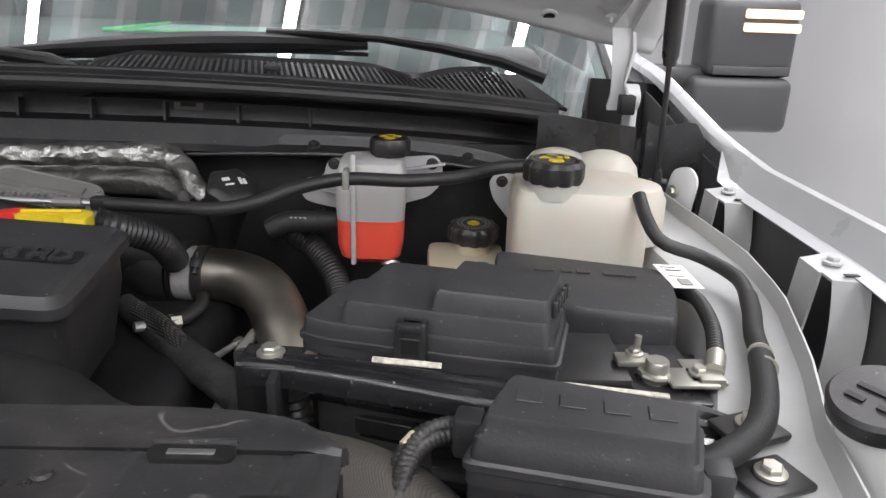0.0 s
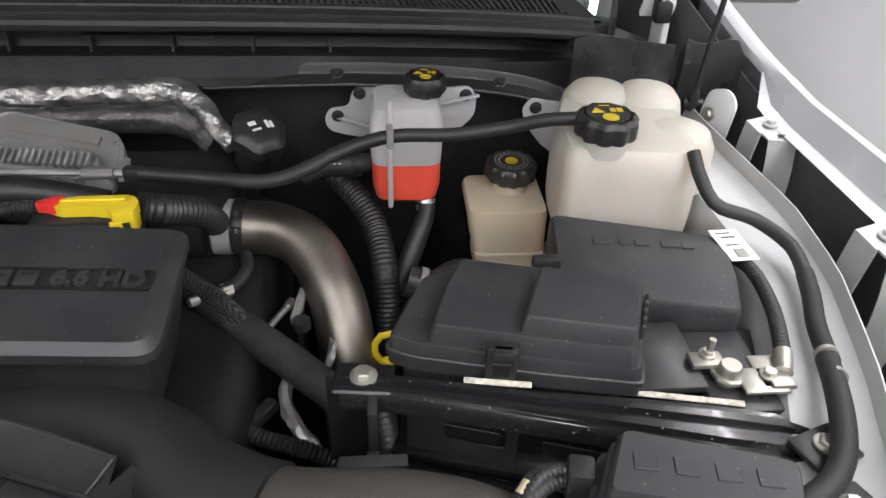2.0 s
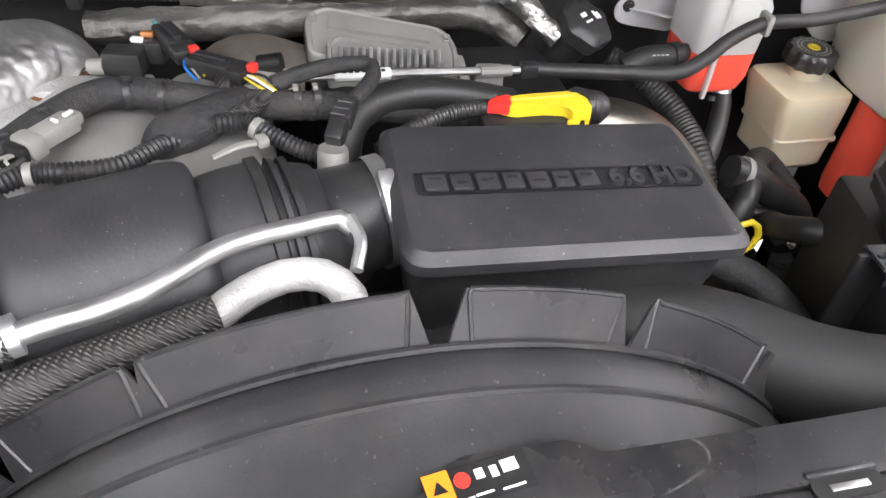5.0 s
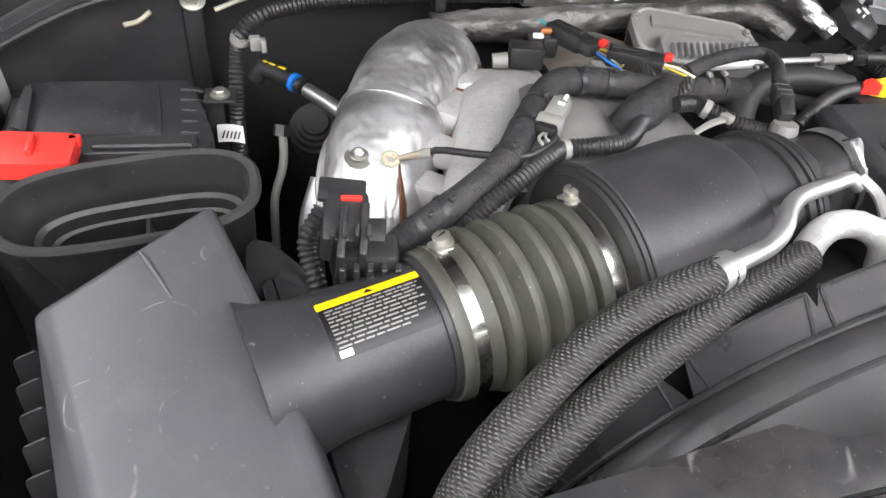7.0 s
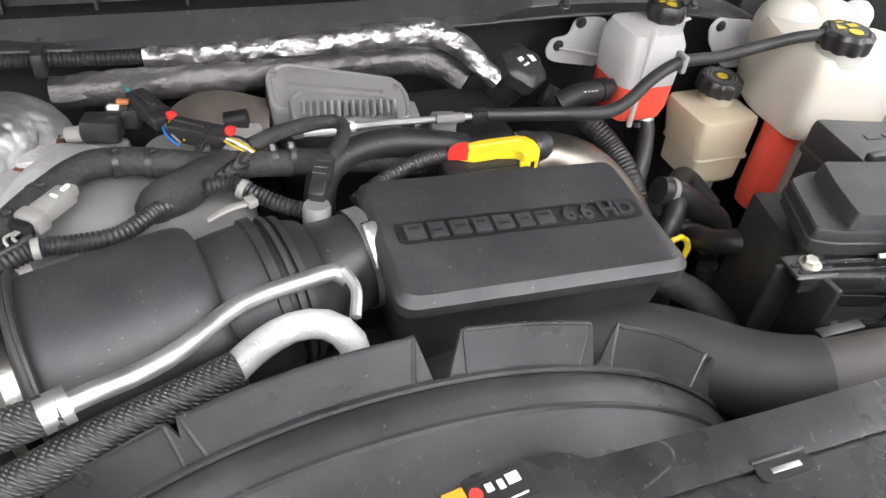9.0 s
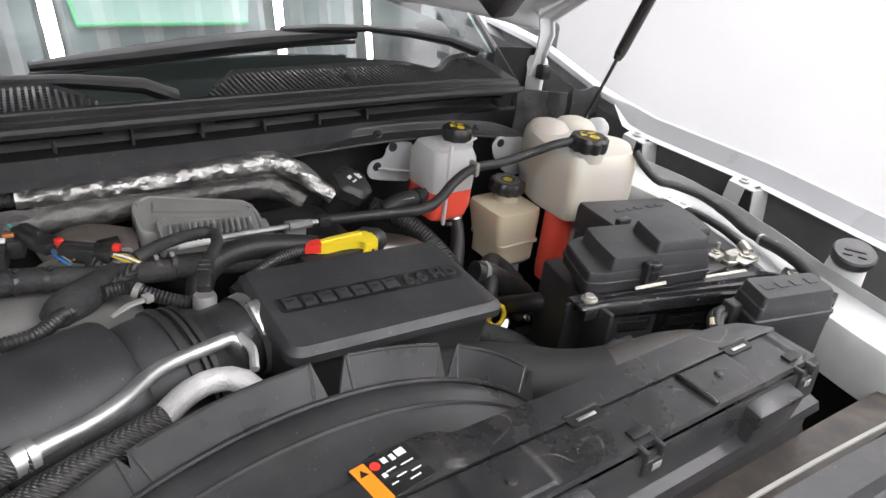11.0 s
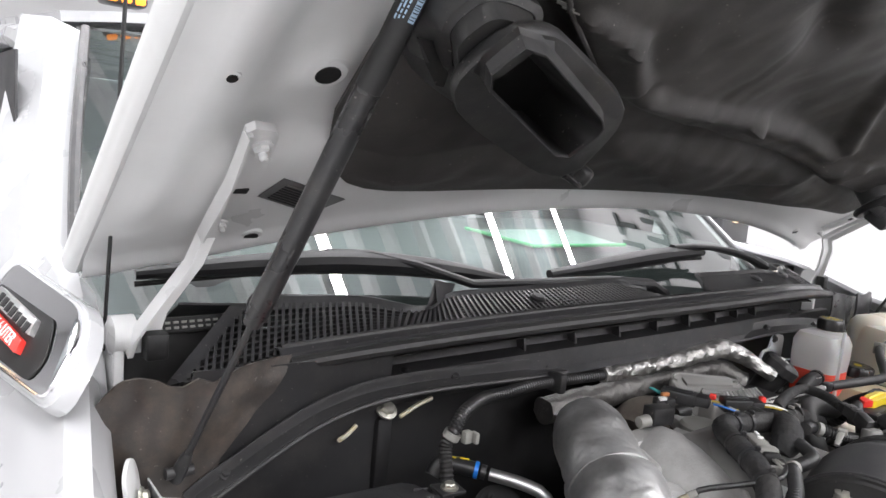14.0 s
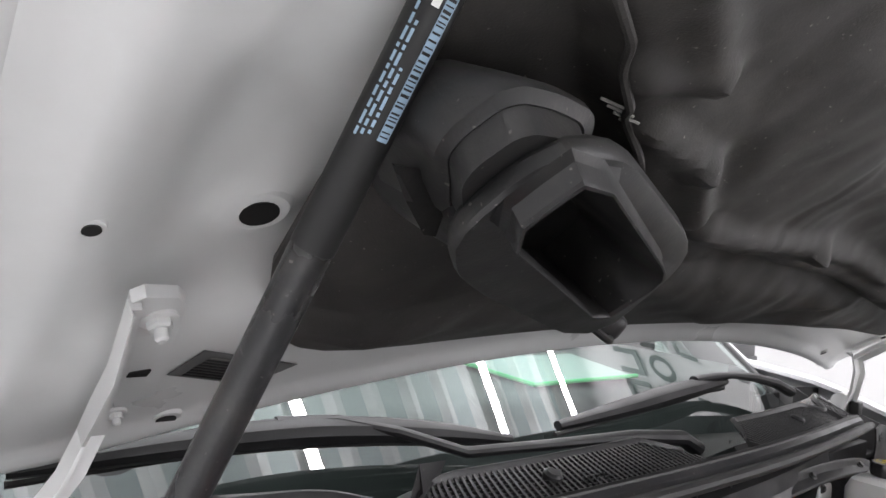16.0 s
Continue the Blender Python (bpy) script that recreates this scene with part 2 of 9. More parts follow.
    if translucent:
        tr = nd.new("ShaderNodeBsdfTranslucent")
        ln.new(col, tr.inputs["Color"])
        mixs = nd.new("ShaderNodeMixShader")
        mixs.inputs["Fac"].default_value = translucent
        ln.new(b.outputs["BSDF"], mixs.inputs[1])
        ln.new(tr.outputs["BSDF"], mixs.inputs[2])
        ln.new(mixs.outputs["Shader"], nd["Material Output"].inputs["Surface"])
    return m


def braid(name, base, rough, pitch, strength, metal=0.0, tone_range=(0.25, 3.2)):
    """Woven sleeve: two crossed waves in relief and tone."""
    m = surface(name, base, rough, metal, vary=0.15)
    nt = m.node_tree
    nd, ln = nt.nodes, nt.links
    geo = nd.new("ShaderNodeNewGeometry")
    out = []
    for turn in (0.9, -0.9):
        mp = nd.new("ShaderNodeMapping")
        mp.inputs["Rotation"].default_value = (turn, turn * 0.6, turn)
        ln.new(geo.outputs["Position"], mp.inputs["Vector"])
        w = nd.new("ShaderNodeTexWave")
        w.inputs["Scale"].default_value, w.inputs["Distortion"].default_value = pitch, 0.4
        ln.new(mp.outputs["Vector"], w.inputs["Vector"])
        out.append(w.outputs["Fac"])
    mul = nd.new("ShaderNodeMath")
    mul.operation = "MULTIPLY"
    ln.new(out[0], mul.inputs[0])
    ln.new(out[1], mul.inputs[1])
    bp = nd.new("ShaderNodeBump")
    bp.inputs["Strength"].default_value, bp.inputs["Distance"].default_value = strength, 0.002
    ln.new(mul.outputs[0], bp.inputs["Height"])
    ln.new(bp.outputs["Normal"], nd["Principled BSDF"].inputs["Normal"])
    tone = nd.new("ShaderNodeMix")
    tone.data_type = "RGBA"
    tone.inputs["A"].default_value = (*[c * tone_range[0] for c in base], 1)
    tone.inputs["B"].default_value = (*[min(1, c * tone_range[1]) for c in base], 1)
    ln.new(mul.outputs[0], tone.inputs["Factor"])
    ln.new(tone.outputs["Result"], nd["Principled BSDF"].inputs["Base Color"])
    return m


def glass(name, tint, rough=0.0):
    m = bpy.data.materials.new(name)
    m.use_nodes = True
    nd, ln = m.node_tree.nodes, m.node_tree.links
    nd.remove(nd["Principled BSDF"])
    tr = nd.new("ShaderNodeBsdfTransparent")
    tr.inputs["Color"].default_value = (*tint, 1)
    gl = nd.new("ShaderNodeBsdfGlossy")
    gl.inputs["Roughness"].default_value = rough
    fr = nd.new("ShaderNodeFresnel")
    fr.inputs["IOR"].default_value = 2.6
    mx = nd.new("ShaderNodeMixShader")
    ln.new(fr.outputs["Fac"], mx.inputs["Fac"])
    ln.new(tr.outputs["BSDF"], mx.inputs[1])
    ln.new(gl.outputs["BSDF"], mx.inputs[2])
    ln.new(mx.outputs["Shader"], nd["Material Output"].inputs["Surface"])
    return m


def glow(name, colour, power):
    m = bpy.data.materials.new(name)
    m.use_nodes = True
    b = m.node_tree.nodes["Principled BSDF"]
    b.inputs["Base Color"].default_value = (*colour, 1)
    b.inputs["Emission Color"].default_value = (*colour, 1)
    b.inputs["Emission Strength"].default_value = power
    return m


M_COVER = surface("black_moulded_plastic", (0.028, 0.028, 0.030), 0.46, vary=0.12, bump=0.3, dust=0.05, speck=0.35)
M_PLASTIC = surface("black_plastic", (0.022, 0.022, 0.023), 0.4, vary=0.2, bump=0.15, dust=0.05, speck=0.3)
M_SATIN = surface("satin_black_plastic", (0.026, 0.026, 0.028), 0.34, vary=0.2, bump=0.1, dust=0.07, speck=0.4)
M_SHROUD = surface("dusty_black_plastic", (0.027, 0.027, 0.028), 0.31, vary=0.3, scale=10, bump=0.15, dust=0.05, speck=0.25)
M_RUBBER = surface("black_rubber", (0.018, 0.018, 0.018), 0.5, vary=0.2, dust=0.04, speck=0.2)
M_LOOM = surface("black_loom", (0.022, 0.022, 0.023), 0.38, dust=0.08)
M_TAPE = surface("cloth_tape", (0.022, 0.022, 0.023), 0.75, bump=0.8, fine=600, deep=0.4, deep_scale=120, dust=0.08)
# Near-black for bay metal; also painted-in shade for the pockets and the throat.
M_DARK = surface("near_black_and_shade", (0.007, 0.007, 0.008), 0.6, vary=0.3, dust=0.03)
M_PAINT = surface("white_body_paint", (0.45, 0.455, 0.463), 0.28, vary=0.02, bump=0.02, coat=0.6)
# The body's white paint, lifted to brighten the shaded hood underside and hinges.
M_LIT_WHITE = surface("lit_white_paint", (0.70, 0.705, 0.70), 0.34, vary=0.05, bump=0.06, dust=0.06, coat=0.2)
M_APRON = surface("dusty_white_inner_paint", (0.42, 0.425, 0.42), 0.4, vary=0.1, scale=14, bump=0.1, dust=0.16, dust_colour=(0.25, 0.22, 0.19), coat=0.1, speck=0.2)
M_ALU = surface("bright_aluminium", (0.63, 0.63, 0.625), 0.38, 0.92, vary=0.12, scale=30, bump=0.15)
M_CAST = surface("cast_aluminium", (0.50, 0.495, 0.485), 0.52, 0.35, vary=0.25, scale=14, bump=1.6, fine=420, dust=0.3, dust_colour=(0.22, 0.20, 0.18), deep=0.35, deep_scale=70)
M_FOIL = surface("crinkled_foil", (0.46, 0.455, 0.44), 0.36, 0.9, vary=0.3, scale=40, bump=0.5, fine=220, deep=0.9, deep_scale=75, dust=0.3, dust_colour=(0.2, 0.18, 0.15))
M_SHIELD = surface("pressed_heat_shield", (0.60, 0.60, 0.595), 0.47, 0.93, vary=0.25, scale=20, bump=0.3, fine=260, deep=0.14, deep_scale=30, dust=0.3, dust_colour=(0.22, 0.2, 0.18), speck=0.15)
M_STEEL = surface("stainless_pipe", (0.25, 0.23, 0.20), 0.40, 0.95, vary=0.3, scale=18, bump=0.25, dust=0.2, dust_colour=(0.24, 0.17, 0.11), speck=0.2)
M_ZINC = surface("zinc_plated_steel", (0.46, 0.45, 0.40), 0.42, 0.85, vary=0.2, bump=0.1)
M_BAND = surface("polished_steel_band", (0.56, 0.55, 0.52), 0.2, 1.0, vary=0.2, scale=30, bump=0.1)
M_RUST = surface("rusty_steel", (0.16, 0.07, 0.035), 0.8, 0.3, vary=0.3, bump=0.6)
M_TANK = surface("milky_plastic", (0.76, 0.73, 0.655), 0.35, vary=0.04, bump=0.05, sss=0.5, translucent=0.35)
M_CREAM = surface("cream_plastic", (0.68, 0.60, 0.44), 0.38, vary=0.06, bump=0.05, sss=0.4, translucent=0.25)
M_MILK = surface("clear_milky_plastic", (0.76, 0.755, 0.745), 0.28, vary=0.05, bump=0.05, sss=0.2, translucent=0.45)
M_COOLANT = surface("red_coolant", (1.0, 0.12, 0.075), 0.3, vary=0.05, bump=0.03, sss=0.15, translucent=0.12)
M_TINGE = surface("coolant_stained_plastic", (0.86, 0.72, 0.46), 0.35, vary=0.15, sss=0.3, translucent=0.2)
M_YELLOW = surface("yellow_plastic", (0.82, 0.62, 0.03), 0.4, vary=0.08)
M_RED = surface("red_plastic", (0.75, 0.04, 0.03), 0.4, vary=0.06)
M_BLUE = surface("blue_plastic", (0.02, 0.2, 0.7), 0.4)
M_ORANGE = surface("orange_label", (0.85, 0.24, 0.012), 0.5)
M_WHITE = surface("white_label", (0.78, 0.78, 0.76), 0.5, vary=0.04)
M_GREYPL = surface("pale_grey_plastic", (0.25, 0.246, 0.228), 0.5, vary=0.15, dust=0.1)
# Print black; as filling for slots, holes and the duct it paints their shade.
M_INK_GAP = surface("ink_and_gap_black", (0.01, 0.01, 0.01), 0.5)
M_SLEEVE = braid("woven_black_sleeve", (0.014, 0.014, 0.014), 0.6, 330, 0.25, tone_range=(0.6, 1.8))
M_AC = braid("braided_hose", (0.042, 0.041, 0.039), 0.45, 118, 0.8)
M_HOSE = braid("woven_grey_hose", (0.062, 0.057, 0.050), 0.42, 330, 0.35, tone_range=(0.75, 1.4))
M_BELLOW = surface("grey_rubber_bellows", (0.062, 0.063, 0.052), 0.5, vary=0.3, scale=16, bump=0.35, dust=0.3, dust_colour=(0.20, 0.19, 0.15), speck=0.4)
M_AGED = surface("dusty_cover_plastic", (0.026, 0.026, 0.028), 0.36, vary=0.3, scale=9, bump=0.2, dust=0.30, dust_colour=(0.11, 0.108, 0.105), speck=0.4, scratch=0.12)
M_LIDBOX = surface("scratched_lid_plastic", (0.058, 0.059, 0.063), 0.40, vary=0.10, scale=6, bump=0.14, dust=0.05, speck=0.15, scratch=1.0)
M_PRINT = surface("muted_yellow_print", (0.58, 0.44, 0.03), 0.5, vary=0.08)
M_LINER = surface("felt_liner", (0.038, 0.0355, 0.034), 0.6, vary=0.4, scale=7, bump=0.6, fine=700, deep=0.3, deep_scale=14, dust=0.05, speck=0.5)
M_GLASS = glass("windshield_glass", (0.55, 0.68, 0.64))
M_CLEAR = bpy.data.materials.new("clear_inner_glass")
M_CLEAR.use_nodes = True
M_CLEAR.node_tree.nodes.remove(M_CLEAR.node_tree.nodes["Principled BSDF"])
M_CLEAR.node_tree.links.new(M_CLEAR.node_tree.nodes.new("ShaderNodeBsdfTransparent").outputs["BSDF"], M_CLEAR.node_tree.nodes["Material Output"].inputs["Surface"])
M_LINING = surface("grey_plastic_lining", (0.10, 0.10, 0.102), 0.5, vary=0.15, bump=0.15, dust=0.1)
M_WORN = surface("worn_white_sticker", (0.5, 0.48, 0.4), 0.6, vary=0.45, scale=160, dust=0.3)
M_WIPER = surface("matte_black_wiper", (0.009, 0.009, 0.010), 0.5, vary=0.2)
M_SCUFF = surface("scuffed_black_plastic", (0.022, 0.022, 0.023), 0.29, vary=0.3, scale=12, bump=0.2, dust=0.16, dust_colour=(0.2, 0.18, 0.16), speck=0.3, scratch=0.4)
M_UNIT = surface("grey_cast_case", (0.25, 0.246, 0.238), 0.5, 0.3, vary=0.15, bump=0.5, fine=500, dust=0.12)
M_WALL = surface("white_wall", (0.55, 0.546, 0.546), 0.7, vary=0.03, scale=1.5, bump=0.08, fine=80)
M_FLOOR = surface("grey_epoxy_floor", (0.74, 0.74, 0.73), 0.18, vary=0.06, scale=2, bump=0.02, fine=60)
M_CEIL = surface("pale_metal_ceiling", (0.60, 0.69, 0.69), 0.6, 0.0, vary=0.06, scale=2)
M_RIB_SHEEN = surface("rib_sheen_white", (0.92, 0.95, 0.95), 0.4, 0.0, vary=0.2, scale=3)
M_BASE = surface("grey_skirting", (0.22, 0.21, 0.2), 0.5)
M_TEAL = surface("pale_green_sheet", (0.36, 0.46, 0.42), 0.5, vary=0.04)
M_GREEN = surface("green_edge", (0.1, 0.75, 0.25), 0.5)
M_SIGN = surface("dark_sign", (0.055, 0.07, 0.065), 0.5)
M_LAMP = glow("amber_lamp", (1.0, 0.30, 0.02), 1.7)
M_LAMPW = glow("warm_white_lamp", (1.0, 0.75, 0.5), 1.5)
M_DIRTY = surface("mud_stained_plastic", (0.050, 0.044, 0.040), 0.42, vary=0.3, scale=14, bump=0.3, deep=0.15, deep_scale=25, dust=0.5, dust_colour=(0.17, 0.13, 0.095), speck=0.3)
M_TRIM = surface("clean_black_trim", (0.05, 0.05, 0.052), 0.4, vary=0.06, bump=0.08)
# Tyre black; also black panels and the painted shade below the grilles.
M_TYRE_SHADE = surface("tyre_and_shade_black", (0.02, 0.02, 0.02), 0.8)
# Dash grey, lifted further so its colour adds haze behind the glass.
M_CARPET = surface("hazed_dash_grey", (0.075, 0.08, 0.08), 0.6)


# ---- the garage ----
XL, XR, YF, YB = -5.2, 2.86, -5.5, 6.9
solid("floor", box(((XL + XR) / 2, (YF + YB) / 2, -0.06), (XR - XL, YB - YF, 0.12), 0), M_FLOOR, "polished pale grey epoxy garage floor", "floor", kind="structure", smooth=0)
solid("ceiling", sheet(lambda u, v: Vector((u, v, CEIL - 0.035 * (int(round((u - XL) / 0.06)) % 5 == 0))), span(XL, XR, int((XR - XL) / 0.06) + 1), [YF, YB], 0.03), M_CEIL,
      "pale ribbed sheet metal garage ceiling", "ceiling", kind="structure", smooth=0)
# Rib flanks get a paler coat that stands in for sheen on the metal.
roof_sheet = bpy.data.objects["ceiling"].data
roof_sheet.materials.append(M_RIB_SHEEN)
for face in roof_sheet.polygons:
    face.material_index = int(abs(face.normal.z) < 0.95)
WH = CEIL + 0.02
for nm, c, s in (("wall_east", (XR + 0.1, (YF + YB) / 2, WH / 2), (0.2, YB - YF, WH)), ("wall_west", (XL - 0.1, (YF + YB) / 2, WH / 2), (0.2, YB - YF, WH)),
                 ("wall_north", ((XL + XR) / 2, YB + 0.1, WH / 2), (XR - XL + 0.4, 0.2, WH)), ("wall_south", ((XL + XR) / 2, YF - 0.1, WH / 2), (XR - XL + 0.4, 0.2, WH))):
    solid(nm, box(c, s, 0), M_WALL, "plain white painted garage wall", "wall", kind="structure", smooth=0)
solid("baseboard", box((XR - 0.008, (YF + YB) / 2, 0.07), (0.016, YB - YF, 0.14), 0.002), M_BASE, "dark grey skirting along the white wall", "baseboard", kind="structure")
solid("baseboard", box(((XL + XR) / 2 - 0.02, YB - 0.008, 0.07), (XR - XL - 0.06, 0.016, 0.14), 0.002), M_BASE, "dark grey skirting along the white wall", "baseboard", kind="structure")
for tx, ty in TUBES:
    lt = thing("ceiling_light", "long slim white ceiling tube light fitting", "ceiling light", (tx, ty, CEIL), "ceiling tube lights")
    part("housing", box((tx, ty, TUBE_Z + 0.062), (0.12, TUBE_LEN + 0.06, 0.11), 0.01), M_WHITE, lt)
    for dy in (-3, 0, 3):
        part("hanger", tube([(tx, ty + dy, TUBE_Z + 0.11), (tx, ty + dy, CEIL + 0.01)], 0.006, 8, steps=2), M_ALU, lt)


# ---- wall lettering: plain letter-like blocks ----
def sign_glyph(parent, at, m, w, h, kind):
    t = 0.17 * h
    if kind == "ring":
        b = bmesh.new()
        outer = [Vector((math.cos(a) * w / 2, math.sin(a) * h / 2, 0)) for a in span(0, 2 * math.pi, 25)[:-1]]
        inner = [Vector((p.x * (1 - 2 * t / w), p.y * (1 - 2 * t / h), 0)) for p in outer]
        lo, li = [b.verts.new(p) for p in outer], [b.verts.new(p) for p in inner]
        for i in range(24):
            b.faces.new((lo[i], lo[(i + 1) % 24], li[(i + 1) % 24], li[i]))
        bmesh.ops.solidify(b, geom=list(b.faces), thickness=0.03)
    elif kind == "tee":
        b = join(box((0, h / 2 - t / 2, 0), (w, t, 0.03), 0), box((0, -t / 2 - 0.001, 0), (t, h - t - 0.002, 0.03), 0))
    elif kind == "cup":
        b = join(box((-w / 2 + t / 2, 0, 0), (t, h, 0.03), 0), box((w / 2 - t / 2, 0, 0), (t, h, 0.03), 0), box((0, -h / 2 + t / 2, 0), (w - 2 * t, t, 0.03), 0))
    elif kind == "dot":
        b = box((0, -h / 2 + t / 2, 0), (t, t, 0.03), 0)
    else:
        b = join(box((-w / 2 + t / 2, 0, 0), (t, h, 0.03), 0), box((0.01, h / 2 - t / 2, 0), (w - t, t, 0.03), 0), box((w / 2 - t / 2, -t / 2, 0), (t, h - t, 0.03), 0))
    part("sign_block", moved(b, m @ Matrix.Translation(at)), M_SIGN, parent, "", 0)


sg = thing("wall_sign", "row of dark block shapes mounted on the white wall", "sign", (1.4, YB, 2.3))
back_m = facing((0, YB - 0.03, 0), (0, -1, 0))
gx = 0.09
for w, h, kd in ((0.17, 0.26, "ring"), (0.17, 0.26, "cup"), (0.18, 0.26, "tee"), (0.23, 0.26, "ring"), (0.06, 0.26, "dot"), (0.13, 0.15, "ring"), (0.13, 0.15, "ring"), (0.19, 0.15, "arch")):
    sign_glyph(sg, (gx + w / 2, 2.96 + (h - 0.26) / 2, 0), back_m, w, h, kd)
    gx += w + 0.05
sg2 = thing("wall_sign", "rows of large dark green block shapes on the side wall", "sign", (XR, 2.0, 2.6))
side_m = facing((XR - 0.03, 0, 0), (-1, 0, 0))
for row, kinds in enumerate((("arch", "cup", "tee", "ring", "arch"), ("tee", "ring", "cup", "arch", "tee"), ("cup", "dot", "arch", "tee", "ring"))):
    for k, kd in enumerate(kinds):
        sign_glyph(sg2, (-(1.50 + 0.25 * k), 3.10 - 0.34 * row, 0), side_m, 0.20, 0.24 - 0.05 * (row == 2), kd)

# ---- the truck's body ----
VENT_OUT, VENT_IN = [(-0.234, 0.044), (-0.019, 0.036), (0.02, 0.014), (0.043, -0.047), (-0.211, -0.057)], [(-0.216, 0.016), (-0.035, 0.014), (0.002, -0.017), (0.001, -0.043), (-0.19, -0.047)]
VENT_BAR, VENT_RED = [(-0.191, 0.014), (-0.056, 0.006), (-0.046, -0.01), (-0.176, -0.005)], [(-0.172, -0.009), (-0.054, -0.017), (-0.045, -0.03), (-0.156, -0.026)]
M_CHROME = surface("polished_chrome", (0.8, 0.8, 0.82), 0.08, 1.0, vary=0.05)
truck = thing("pickup_truck", "white pickup truck with its hood propped open on a garage floor", "truck", (0, 2.6, 0))


def fender_crown(y, side=-1):
    if side == 1:
        return float(np.interp(y, [0.0, 0.35, 0.8, 1.07, 1.2, 1.4, 1.6], [1.40, 1.445, 1.465, 1.464, 1.482, 1.55, 1.57]))
    return float(np.interp(y, [0.0, 0.35, 0.8, 1.07, 1.2, 1.4, 1.6], [1.37, 1.405, 1.428, 1.445, 1.472, 1.55, 1.57]))


def fender_edge(y):
    return float(np.interp(y, [0.0, 0.35, 0.8, 1.07, 1.2, 1.4, 1.6], [0.95, 0.968, 0.98, 0.978, 0.968, 0.93, 0.92]))


def fender_lip(y, side):
    if side == 1:
        return fender_edge(y)
    return float(np.interp(y, [0.0, 0.35, 0.8, 1.0, 1.2, 1.3, 1.4, 1.6], [0.95, 0.965, 0.968, 0.958, 0.918, 0.90, 0.882, 0.87]))


def fender_rows(side):
    rows = []
    for y in span(0.02, 1.62, 33):
        z, x = fender_crown(y, side), fender_lip(y, side)
        if side == -1 and y > 0.9:
            b = float(np.interp(y, [0.9, 1.2, 1.4, 1.6], [0.0, 0.04, 0.03, 0.02]))
            rows.append([Vector((side * a, y, c)) for a, c in ((1.02, 0.72), (1.045, 0.95), (1.05, 1.15), (1.045, 1.28), (x + 0.115, z + b - 0.12), (x + 0.07, z + b - 0.045), (x + 0.04, z + b - 0.006), (x + 0.018, z + b * 0.8),
                                                               (x + 0.004, z + 0.002), (x - 0.002, z - 0.006), (x - 0.004, z - 0.03))])
            continue
        sec = [(1.02, 0.72), (1.045, 0.95), (1.05, 1.15), (max(1.035, x + 0.03), 1.30), (x + 0.026, z - 0.04), (x + 0.020, z - 0.006), (x + 0.014, z), (x + 0.006, z - 0.001),
               (x + 0.001, z - 0.008), (x - 0.026, z - 0.012), (x - 0.030, z - 0.018)]
        if side == 1:
            x -= 0.010
            sec = sec[:4] + [(x + 0.034, z - 0.045), (x + 0.030, z - 0.012), (x + 0.020, z), (x + 0.010, z - 0.001), (x + 0.002, z - 0.016), (x - 0.008, z - 0.033), (x - 0.026, z - 0.036)]
        if y > 1.17:
            sec = sec[:8] + [(x + 0.002, z - 0.006), (x + 0.000, z - 0.012), (x - 0.001, z - 0.016)]
        rows.append([Vector((side * a, y, b)) for a, b in sec])
    b = loft(rows, caps=False, closed=False)
    bmesh.ops.recalc_face_normals(b, faces=b.faces)
    bmesh.ops.solidify(b, geom=list(b.faces), thickness=0.0015)
    return b


